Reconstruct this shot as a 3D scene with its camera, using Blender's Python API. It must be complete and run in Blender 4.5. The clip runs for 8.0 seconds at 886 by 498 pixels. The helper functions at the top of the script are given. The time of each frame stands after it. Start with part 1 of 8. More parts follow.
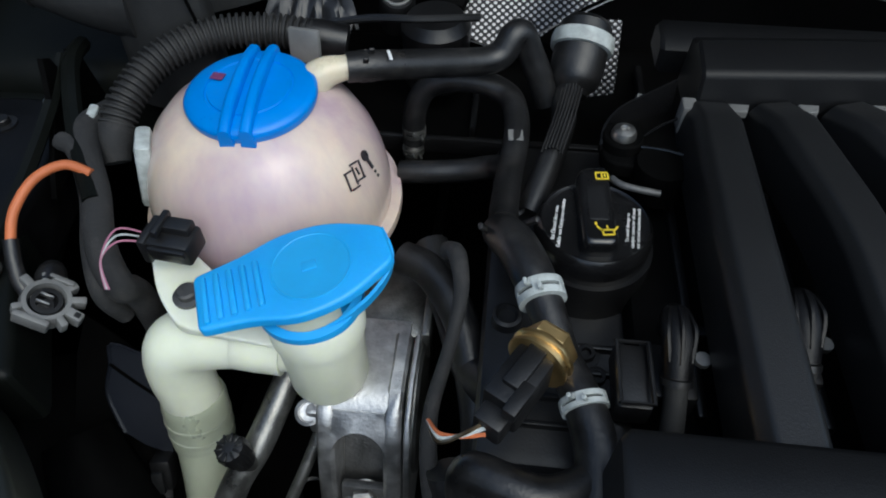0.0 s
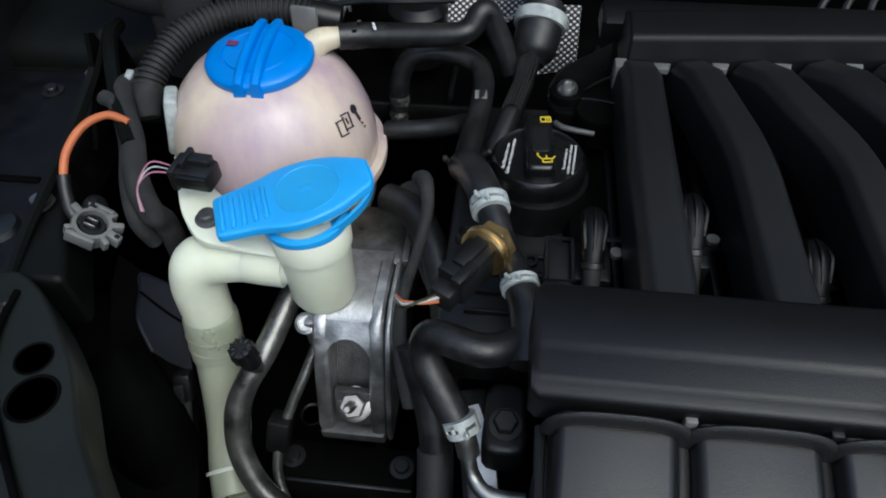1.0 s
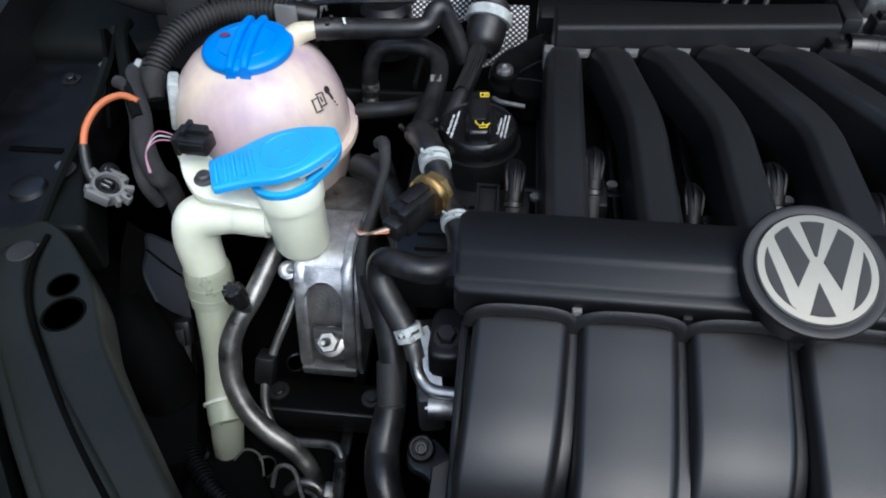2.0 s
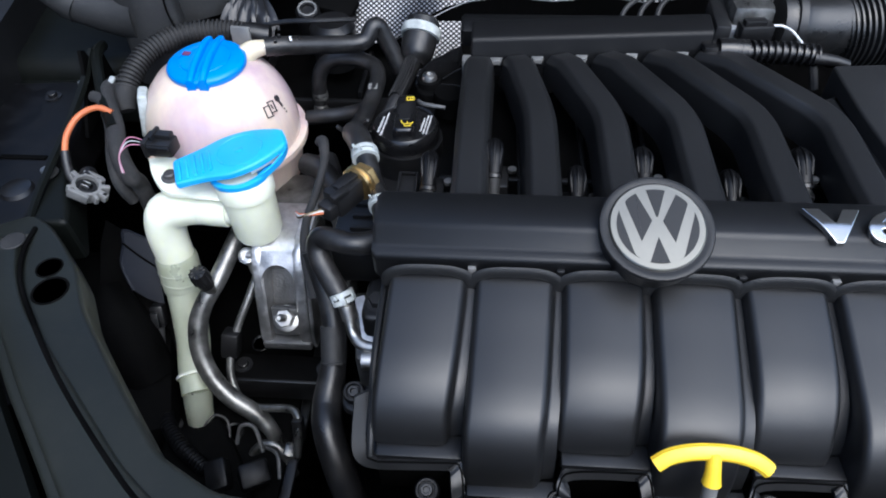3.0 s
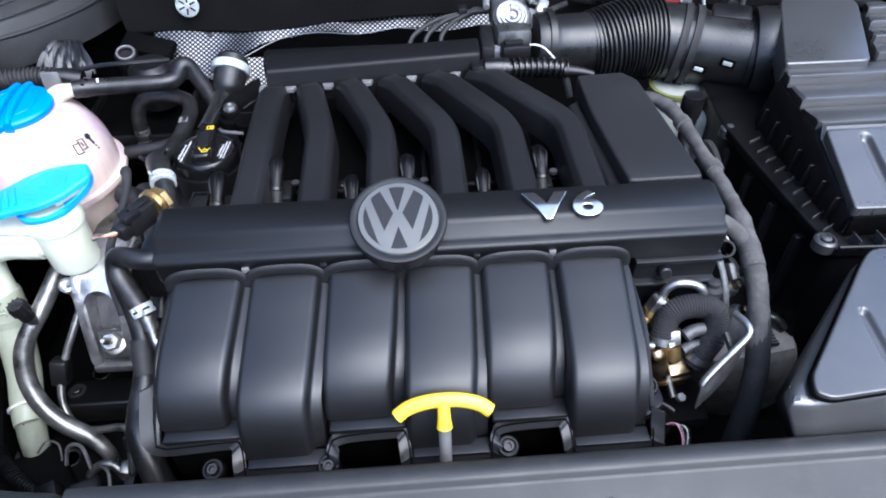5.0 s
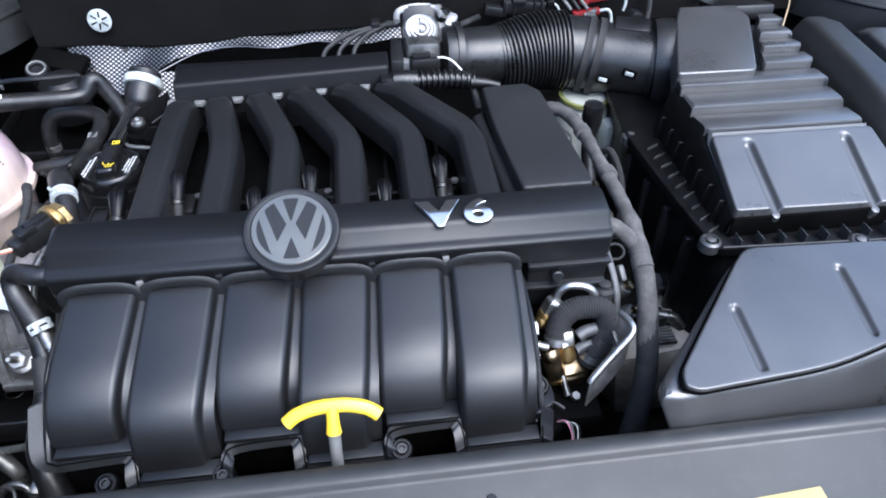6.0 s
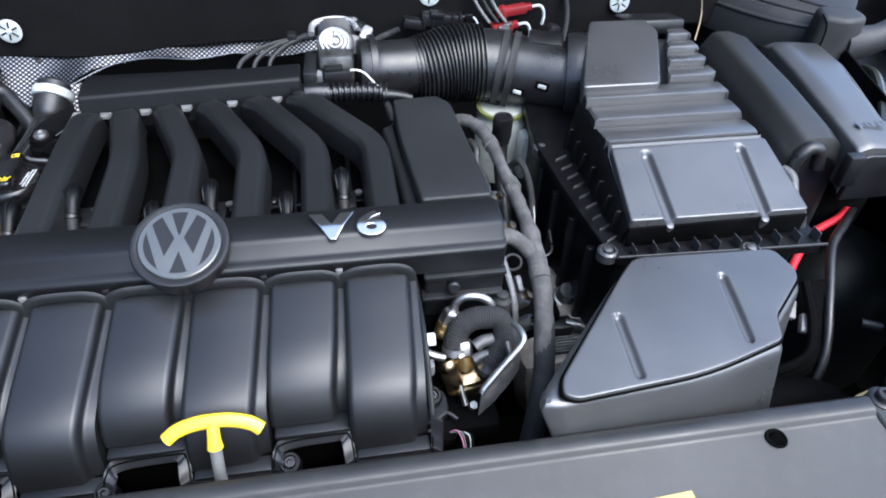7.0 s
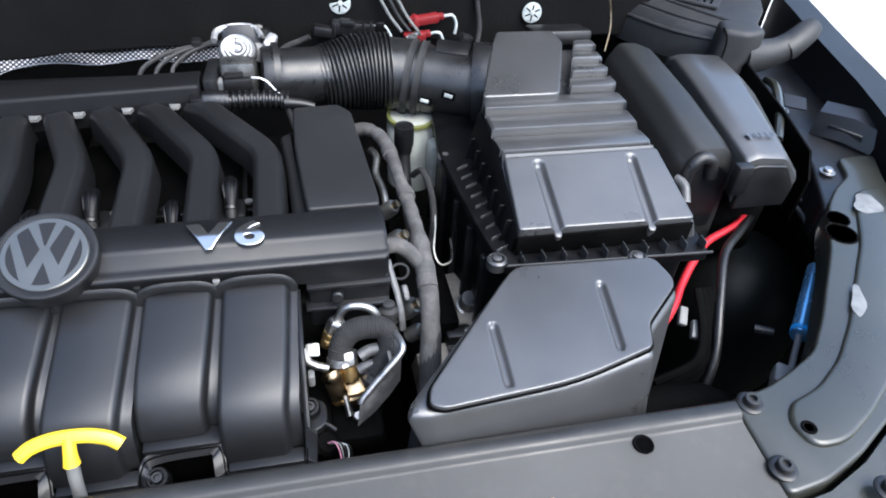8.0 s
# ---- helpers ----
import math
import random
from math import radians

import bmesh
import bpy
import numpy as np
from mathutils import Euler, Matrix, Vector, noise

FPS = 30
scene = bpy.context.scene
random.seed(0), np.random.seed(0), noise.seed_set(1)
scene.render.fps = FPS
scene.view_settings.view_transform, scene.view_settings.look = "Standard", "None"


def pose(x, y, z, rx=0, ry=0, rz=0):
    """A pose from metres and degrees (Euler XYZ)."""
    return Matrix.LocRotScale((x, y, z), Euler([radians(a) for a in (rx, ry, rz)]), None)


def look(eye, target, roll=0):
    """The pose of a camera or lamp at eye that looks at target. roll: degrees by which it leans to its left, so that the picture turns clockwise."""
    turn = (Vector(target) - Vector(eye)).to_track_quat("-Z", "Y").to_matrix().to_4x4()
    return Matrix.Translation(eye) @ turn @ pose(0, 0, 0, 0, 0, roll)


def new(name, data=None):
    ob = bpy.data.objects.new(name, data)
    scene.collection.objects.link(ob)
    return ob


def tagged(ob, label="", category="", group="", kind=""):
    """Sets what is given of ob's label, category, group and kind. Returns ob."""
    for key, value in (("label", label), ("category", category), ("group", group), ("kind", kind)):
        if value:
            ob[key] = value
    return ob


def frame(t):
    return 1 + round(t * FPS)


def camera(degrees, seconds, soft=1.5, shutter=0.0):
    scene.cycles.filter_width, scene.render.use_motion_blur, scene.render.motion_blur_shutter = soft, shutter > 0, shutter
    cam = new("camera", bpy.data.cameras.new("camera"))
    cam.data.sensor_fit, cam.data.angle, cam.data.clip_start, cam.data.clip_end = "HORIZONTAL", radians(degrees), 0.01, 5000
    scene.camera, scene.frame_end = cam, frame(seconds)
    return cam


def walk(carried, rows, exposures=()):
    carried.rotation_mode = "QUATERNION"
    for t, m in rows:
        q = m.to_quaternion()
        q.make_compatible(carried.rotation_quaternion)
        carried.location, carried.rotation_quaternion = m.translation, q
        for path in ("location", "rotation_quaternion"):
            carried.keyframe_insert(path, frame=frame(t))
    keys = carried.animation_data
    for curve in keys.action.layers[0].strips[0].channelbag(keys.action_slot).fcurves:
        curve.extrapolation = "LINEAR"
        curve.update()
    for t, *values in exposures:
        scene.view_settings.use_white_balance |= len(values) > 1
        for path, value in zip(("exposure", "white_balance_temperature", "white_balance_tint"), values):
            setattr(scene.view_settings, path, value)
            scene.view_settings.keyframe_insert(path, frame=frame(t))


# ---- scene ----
from mathutils.geometry import delaunay_2d_cdt

cam = camera(67.6, 8.0, soft=1.9)
METRES, EYE, TILT, LEAN, TURN = 0.69, 1.117, -50.0, 0.0, 6.0
ROWS = [
    (0.0, 0.0, 0.0, 0.0, 0.0, 0.0, -0.0),
    (0.5, 0.0178, -0.0577, -0.0404, 0.62, 0.6, -0.04),
    (1.0, 0.0377, -0.1184, -0.0866, 0.86, 1.4, 0.1),
    (2.5, 0.1213, -0.3182, -0.1912, 0.39, 3.03, 1.31),
    (3.0, 0.164, -0.3792, -0.2155, -0.17, 3.66, 2.39),
    (3.5, 0.2179, -0.4174, -0.2366, -0.79, 4.37, 3.58),
    (4.0, 0.2676, -0.4472, -0.253, -1.97, 5.06, 4.96),
    (4.5, 0.3045, -0.471, -0.271, -4.14, 5.6, 6.7),
    (6.0, 0.4246, -0.5231, -0.3027, -9.06, 6.32, 9.77),
    (6.5, 0.4696, -0.5362, -0.3113, -10.3, 6.49, 10.22),
    (7.0, 0.521, -0.5481, -0.3158, -11.54, 6.57, 10.56),
    (7.5, 0.5833, -0.5607, -0.3276, -12.82, 6.61, 11.3),
    (8.0, 0.6307, -0.5735, -0.3321, -14.34, 6.54, 11.09),
]
EXPOSURES = [(0.0, -0.18, 5850, 0), (1.0, -0.08, 5900, 1), (2.5, 0.60, 5650, 6), (3.5, 0.84, 5550, 8), (4.5, 1.20, 5450, 10), (6.5, 1.47, 5520, 8), (8.0, 1.52, 5880, 7)]
walk(cam, [(t, pose(0, 0, EYE, TILT, LEAN, TURN) @ pose(METRES * x, METRES * y, METRES * z, 90 + pitch, roll, yaw)) for t, x, y, z, yaw, pitch, roll in ROWS], EXPOSURES)

# ---- daylight ----
SUN_DIR = Vector((0.32, -0.46, 0.83)).normalized()   # towards the sun
world = bpy.data.worlds.new("world")
scene.world = world
world.use_nodes = True
wn = world.node_tree
sky = wn.nodes.new("ShaderNodeTexSky")
sky.sky_type = "NISHITA"
sky.sun_disc = False
sky.sun_elevation = math.asin(SUN_DIR.z)
sky.sun_rotation = math.atan2(SUN_DIR.x, SUN_DIR.y)
sky.dust_density = 4.0
sky.ozone_density = 1.0
wn.links.new(sky.outputs[0], wn.nodes["Background"].inputs[0])
wn.nodes["Background"].inputs[1].default_value = 0.212
sun_data = bpy.data.lights.new("sun", "SUN")
sun_data.energy, sun_data.angle, sun_data.color = 1.05, radians(60), (0.95, 0.98, 1.0)
sun = new("sun", sun_data)
sun.matrix_world = look((0, 0, 6), Vector((0, 0, 6)) - SUN_DIR)


# ---- materials ----
def mat(name, col, rough=0.5, metal=0.0, var=0.25, scale=12.0, bump=0.1, grain=900.0, col2=None, rvar=0.12, spec=0.5,
        transmission=0.0, sss=0.0, sssr=(0.03, 0.02, 0.02), coat=0.0, dust=0.0, stretch=(1, 1, 1)):
    """Two scales of variation: broad patches (scale) in colour and gloss, fine grain in relief."""
    m = bpy.data.materials.new(name)
    m.use_nodes = True
    t = m.node_tree
    b = t.nodes["Principled BSDF"]
    tc = t.nodes.new("ShaderNodeTexCoord")
    mp = t.nodes.new("ShaderNodeMapping")
    mp.inputs["Scale"].default_value = stretch
    t.links.new(tc.outputs["Object"], mp.inputs[0])
    n1 = t.nodes.new("ShaderNodeTexNoise")
    n1.inputs["Scale"].default_value, n1.inputs["Detail"].default_value, n1.inputs["Roughness"].default_value = scale, 6, 0.62
    n2 = t.nodes.new("ShaderNodeTexNoise")
    n2.inputs["Scale"].default_value, n2.inputs["Detail"].default_value = grain, 2
    for n in (n1, n2):
        t.links.new(mp.outputs[0], n.inputs["Vector"])
    ramp = t.nodes.new("ShaderNodeValToRGB")
    c2 = col2 or tuple(c * (1 - var) for c in col)
    c1 = col if col2 else tuple(min(1, c * (1 + var)) for c in col)
    ramp.color_ramp.elements[0].position, ramp.color_ramp.elements[1].position = 0.35, 0.68
    ramp.color_ramp.elements[0].color, ramp.color_ramp.elements[1].color = (*c2, 1), (*c1, 1)
    t.links.new(n1.outputs[0], ramp.inputs[0])
    out = ramp.outputs[0]
    if dust:
        n3 = t.nodes.new("ShaderNodeTexNoise")
        n3.inputs["Scale"].default_value, n3.inputs["Detail"].default_value, n3.inputs["Roughness"].default_value = 55, 8, 0.75
        t.links.new(tc.outputs["Object"], n3.inputs["Vector"])
        r3 = t.nodes.new("ShaderNodeMapRange")
        r3.inputs["From Min"].default_value, r3.inputs["From Max"].default_value, r3.inputs["To Max"].default_value = 0.5, 0.85, dust
        t.links.new(n3.outputs[0], r3.inputs["Value"])
        mx = t.nodes.new("ShaderNodeMix")
        mx.data_type = "RGBA"
        t.links.new(r3.outputs[0], mx.inputs["Factor"])
        t.links.new(out, mx.inputs["A"])
        mx.inputs["B"].default_value = (0.22, 0.2, 0.18, 1)
        out = mx.outputs["Result"]
    t.links.new(out, b.inputs["Base Color"])
    rr = t.nodes.new("ShaderNodeMapRange")
    rr.inputs["From Min"].default_value, rr.inputs["From Max"].default_value = 0.3, 0.7
    rr.inputs["To Min"].default_value, rr.inputs["To Max"].default_value = max(0.03, rough - rvar), min(1, rough + rvar)
    t.links.new(n1.outputs[0], rr.inputs["Value"])
    t.links.new(rr.outputs[0], b.inputs["Roughness"])
    bp = t.nodes.new("ShaderNodeBump")
    bp.inputs["Strength"].default_value, bp.inputs["Distance"].default_value = bump, 0.0006
    t.links.new(n2.outputs[0], bp.inputs["Height"])
    t.links.new(bp.outputs[0], b.inputs["Normal"])
    b.inputs["Metallic"].default_value = metal
    b.inputs["Specular IOR Level"].default_value = spec
    b.inputs["Transmission Weight"].default_value = transmission
    b.inputs["Coat Weight"].default_value = coat
    if sss:
        b.inputs["Subsurface Weight"].default_value = sss
        b.inputs["Subsurface Radius"].default_value = sssr
        b.inputs["Subsurface Scale"].default_value = 1.0
    return m


M_COVER = mat("cover_plastic", (0.0065, 0.0068, 0.0075), 0.42, var=0.1, scale=9, bump=0.25, grain=1600, rvar=0.05, dust=0.008, spec=0.40)
M_MATT = mat("matt_runner_plastic", (0.0100, 0.0103, 0.0110), 0.37, var=0.12, scale=9, bump=0.25, grain=1500, rvar=0.05, dust=0.010, spec=0.58)
M_RAIL = mat("rail_plastic", (0.006, 0.0062, 0.0068), 0.40, var=0.12, scale=9, bump=0.25, grain=1500, rvar=0.05, dust=0.008, spec=0.20)
M_CAP = mat("grained_cap_plastic", (0.010, 0.0104, 0.011), 0.5, var=0.12, scale=9, bump=0.7, grain=1100, rvar=0.05, dust=0.012, spec=0.5)
M_RUN = mat("runner_plastic", (0.0082, 0.0085, 0.0092), 0.40, var=0.12, scale=9, bump=0.2, grain=1700, rvar=0.04, dust=0.012, spec=0.55)
M_GLOSS = mat("glossy_black_plastic", (0.006, 0.006, 0.0065), 0.24, var=0.2, scale=20, bump=0.1, grain=700, dust=0.03)
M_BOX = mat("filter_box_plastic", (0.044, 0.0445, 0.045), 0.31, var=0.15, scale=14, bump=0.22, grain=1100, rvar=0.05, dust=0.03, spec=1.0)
M_DARK = mat("dark_plastic", (0.006, 0.006, 0.0065), 0.40, var=0.25, scale=20, bump=0.2, grain=700, dust=0.03)
M_RUB = mat("hose_rubber", (0.0095, 0.0095, 0.0100), 0.38, var=0.4, scale=40, bump=0.3, grain=500, dust=0.15)
M_LOOM = mat("cloth_tape", (0.014, 0.014, 0.0145), 0.85, var=0.3, scale=60, bump=0.8, grain=420, dust=0.15)
M_LOOMG = mat("grey_cloth_tape", (0.066, 0.063, 0.060), 0.85, var=0.4, scale=70, bump=0.9, grain=420, dust=0.35)
M_GREY = mat("grey_plastic", (0.145, 0.145, 0.14), 0.5, var=0.2, scale=40)
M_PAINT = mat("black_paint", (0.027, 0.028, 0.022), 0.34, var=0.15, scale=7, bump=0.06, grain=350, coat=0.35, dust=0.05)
# darker copy of M_PAINT: shade on the left wing is put into its colour
M_WING = mat("dull_and_shaded_black", (0.0038, 0.0046, 0.0040), 0.45, var=0.2, scale=7, bump=0.1, grain=350, dust=0.015, spec=0.13)
# next two: neck plastic darkened, the shade low in the bay put into colour
M_CLEAR = mat("shaded_clear_plastic", (0.62, 0.66, 0.53), 0.35, var=0.1, scale=30, bump=0.12, grain=400, transmission=0.65)
M_PIPE = mat("shaded_natural_plastic", (0.50, 0.54, 0.42), 0.38, var=0.1, scale=20, bump=0.1, grain=400, transmission=0.35, sss=0.2, sssr=(0.012, 0.012, 0.008))
M_LAMP = mat("dark_blue_lamp_plastic", (0.009, 0.011, 0.017), 0.40, var=0.2, scale=14, bump=0.15, grain=700, dust=0.02, spec=0.3)
M_PANEL = mat("carrier_plastic", (0.0135, 0.0137, 0.0128), 0.45, var=0.12, scale=8, bump=0.10, grain=900, dust=0.07)
# left corner's copy of M_PAINT, darkened to carry the shade there
M_CORNER = mat("dusty_shaded_green_paint", (0.0105, 0.0120, 0.0100), 0.42, var=0.2, scale=7, bump=0.1, grain=350, dust=0.03, spec=0.28)
# near-black: the shade deep in the bay is put into this colour
M_FLOOR = mat("grime_and_shade_black", (0.0022, 0.0022, 0.0022), 0.7, var=0.5, scale=15, bump=0.6, grain=120, dust=0.01, spec=0.03)
M_ALU = mat("cast_aluminium", (0.54, 0.54, 0.54), 0.45, metal=1, var=0.35, scale=45, bump=0.5, grain=420, rvar=0.12)
M_ALU2 = mat("aluminium_pipe", (0.20, 0.20, 0.192), 0.36, metal=0.85, var=0.5, scale=45, bump=0.4, grain=600, rvar=0.12)
M_STEEL = mat("zinc_steel", (0.40, 0.395, 0.38), 0.42, metal=1, var=0.25, scale=60, bump=0.2)
M_SATIN = mat("satin_chrome", (0.58, 0.58, 0.565), 0.17, metal=1, var=0.04, scale=50, bump=0.05, rvar=0.02)
M_CHROME = mat("brushed_chrome", (0.22, 0.21, 0.18), 0.30, metal=1, var=0.04, scale=60, bump=0.05, rvar=0.02)
M_BRASS = mat("brass", (0.80, 0.56, 0.24), 0.36, metal=1, var=0.08, scale=60)
M_BRONZE = mat("yellow_zinc", (0.34, 0.26, 0.16), 0.34, metal=1, var=0.45, scale=60)
M_TANK = mat("tank_plastic", (0.80, 0.68, 0.50), 0.24, var=0.1, scale=9, stretch=(1, 1, 0.16), bump=0.04, grain=300, col2=(0.43, 0.315, 0.375), sss=0.25, sssr=(0.02, 0.012, 0.01), rvar=0.05, coat=0.25)
M_SPOUT = mat("cream_plastic", (0.62, 0.55, 0.41), 0.3, var=0.06, scale=30, bump=0.04, grain=300, sss=0.5, sssr=(0.012, 0.009, 0.006))
M_NECK = mat("natural_plastic", (0.79, 0.82, 0.665), 0.4, var=0.06, scale=20, bump=0.12, grain=400, sss=0.5, sssr=(0.012, 0.012, 0.008))
M_BOTTLE = mat("cloudy_plastic", (0.34, 0.35, 0.31), 0.45, var=0.2, scale=30, bump=0.1, dust=0.2)
M_BLUE = mat("blue_plastic", (0.008, 0.20, 0.66), 0.36, var=0.08, scale=30, bump=0.15, grain=500, sss=0.1, sssr=(0.002, 0.004, 0.01))
M_LBLUE = mat("light_blue_plastic", (0.04, 0.36, 0.82), 0.4, var=0.06, scale=30, bump=0.15, grain=500, sss=0.2, sssr=(0.002, 0.005, 0.01))
M_YELL = mat("yellow_plastic", (0.88, 0.60, 0.03), 0.35, var=0.08, scale=40, sss=0.1, sssr=(0.004, 0.003, 0.001))
M_INKY = mat("yellow_print", (0.85, 0.62, 0.04), 0.5, bump=0)
M_WHITE = mat("white_print", (0.75, 0.75, 0.74), 0.6, bump=0)
M_INKD = mat("dark_print", (0.03, 0.025, 0.03), 0.6, bump=0)
M_INKR = mat("red_print", (0.13, 0.03, 0.10), 0.6, bump=0)
M_CLAMP = mat("white_clamp", (0.40, 0.43, 0.42), 0.5, var=0.3, scale=80, dust=0.2)
M_RED = mat("red_plastic", (0.17, 0.012, 0.014), 0.42, var=0.25)
M_CABLE = mat("red_cable_plastic", (0.42, 0.018, 0.026), 0.34, var=0.12)
M_COIL = mat("coil_and_shade_plastic", (0.0032, 0.0032, 0.0036), 0.40, var=0.3, scale=60, bump=0.3, spec=0.22)
M_ORANGE = mat("orange_wire", (0.46, 0.13, 0.045), 0.5, var=0.2)
M_PINK = mat("mauve_wire", (0.4, 0.16, 0.24), 0.5)
M_LABEL = mat("paper_label", (0.46, 0.37, 0.15), 0.6, var=0.1)
M_GND = mat("pale_paving", (0.5, 0.49, 0.46), 0.85, var=0.15, scale=3, bump=0.5, grain=60)
M_FELT = mat("insulation_felt", (0.0050, 0.0048, 0.0048), 0.92, var=0.3, scale=18, bump=1.0, grain=260, spec=0.15)
M_DUCT = mat("duct_rubber", (0.010, 0.0102, 0.0105), 0.32, var=0.3, scale=30, bump=0.2, grain=500, dust=0.04)
M_CAST = mat("bright_casting", (0.50, 0.50, 0.50), 0.45, metal=0.7, var=0.15, scale=60, bump=0.6, grain=400)
M_RIB = mat("dusty_conduit", (0.020, 0.020, 0.020), 0.62, var=0.3, scale=50, bump=0.3, grain=500, dust=0.06, spec=0.3)
M_ALLOY = mat("dark_and_shaded_alloy", (0.115, 0.115, 0.115), 0.55, metal=0.7, var=0.35, scale=50, bump=1.0, grain=350)
M_SEAL = mat("rubber_seal", (0.013, 0.0135, 0.014), 0.6, var=0.15, scale=15, bump=0.3, grain=300, dust=0.08)
M_FILM = mat("crinkled_film", (0.013, 0.0135, 0.0155), 0.38, var=0.3, scale=30, bump=1.0, grain=60, spec=0.45)


def shield_material():
    """Embossed aluminium heat shield: rows of small pimples, their gleam put into the colour as bright on dark."""
    m = bpy.data.materials.new("embossed_heat_shield")
    m.use_nodes = True
    t = m.node_tree
    b = t.nodes["Principled BSDF"]
    tc = t.nodes.new("ShaderNodeTexCoord")
    mp = t.nodes.new("ShaderNodeMapping")
    mp.inputs["Rotation"].default_value = (0, 0, radians(45))
    mp.inputs["Scale"].default_value = (205, 205, 205)
    v = t.nodes.new("ShaderNodeTexVoronoi")
    v.inputs["Randomness"].default_value, v.inputs["Scale"].default_value = 0.0, 1.0
    t.links.new(tc.outputs["UV"], mp.inputs[0])
    t.links.new(mp.outputs[0], v.inputs["Vector"])
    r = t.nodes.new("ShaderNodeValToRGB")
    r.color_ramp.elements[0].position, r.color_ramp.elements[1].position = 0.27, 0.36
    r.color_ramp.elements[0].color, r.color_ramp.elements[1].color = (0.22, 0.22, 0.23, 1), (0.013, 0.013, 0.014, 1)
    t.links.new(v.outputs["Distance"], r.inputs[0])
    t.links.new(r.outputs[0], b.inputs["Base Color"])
    bp = t.nodes.new("ShaderNodeBump")
    bp.invert = True
    bp.inputs["Strength"].default_value, bp.inputs["Distance"].default_value = 0.6, 0.001
    t.links.new(v.outputs["Distance"], bp.inputs["Height"])
    t.links.new(bp.outputs[0], b.inputs["Normal"])
    b.inputs["Metallic"].default_value, b.inputs["Roughness"].default_value = 0.9, 0.4
    return m


M_SHIELD = shield_material()

# ---- mesh helpers ----
HOME = {}


def finish(name, bm, material, angle=38):
    bmesh.ops.recalc_face_normals(bm, faces=bm.faces)
    me = bpy.data.meshes.new(name)
    bm.to_mesh(me)
    bm.free()
    for p in me.polygons:
        p.use_smooth = True
    me.set_sharp_from_angle(angle=radians(angle))
    me.materials.append(material)
    return me


def thing(name, label, category, at=(0, 0, 0), group="", kind=""):
    ob = new(name)
    ob.location = at
    ob.empty_display_size = 0.02
    HOME[ob] = Matrix.Translation(at)
    return tagged(ob, label, category, group, kind)


def part(name, bm, material, parent, label="", angle=38):
    """Links a bmesh, given in world places, as one mesh under a thing or a part."""
    ob = new(name, finish(name, bm, material, angle))
    ob.parent = parent
    ob.matrix_parent_inverse = HOME[parent].inverted()
    HOME[ob] = Matrix.Identity(4)
    return tagged(ob, label) if label else ob


def solo(name, bm, material, label, category, kind="", group="", angle=38):
    ob = new(name, finish(name, bm, material, angle))
    HOME[ob] = Matrix.Identity(4)
    return tagged(ob, label, category, group, kind)


def box(c, s, bevel=0.002, rot=(0, 0, 0), seg=2, bm=None):
    """A box of size s about c with rounded edges."""
    tmp = bmesh.new()
    bmesh.ops.create_cube(tmp, size=1)
    bmesh.ops.scale(tmp, vec=s, verts=tmp.verts)
    if bevel:
        bmesh.ops.bevel(tmp, geom=list(tmp.edges), offset=min(bevel, min(s) * 0.45), segments=seg, affect="EDGES", profile=0.5)
    bmesh.ops.transform(tmp, matrix=pose(*c, *rot), verts=tmp.verts)
    return join(bm, tmp)


def join(bm, tmp):
    if bm is None:
        return tmp
    me = bpy.data.meshes.new("tmp")
    tmp.to_mesh(me)
    tmp.free()
    bm.from_mesh(me)
    bpy.data.meshes.remove(me)
    return bm


def spline(pts, n=8, closed=False):
    """Smooth line through the points."""
    P = [Vector(p) for p in pts]
    if len(P) == 2:
        return [P[0].lerp(P[1], i / n) for i in range(n + 1)]
    out = []
    k = len(P)
    for i in range(k if closed else k - 1):
        if closed:
            a, b, c, d = P[i - 1], P[i], P[(i + 1) % k], P[(i + 2) % k]
        else:
            a, b, c, d = P[max(i - 1, 0)], P[i], P[i + 1], P[min(i + 2, k - 1)]
        for j in range(n):
            u = j / n
            out.append(0.5 * ((2 * b) + (c - a) * u + (2 * a - 5 * b + 4 * c - d) * u * u + (3 * b - a - 3 * c + d) * u ** 3))
    if not closed:
        out.append(P[-1])
    return out


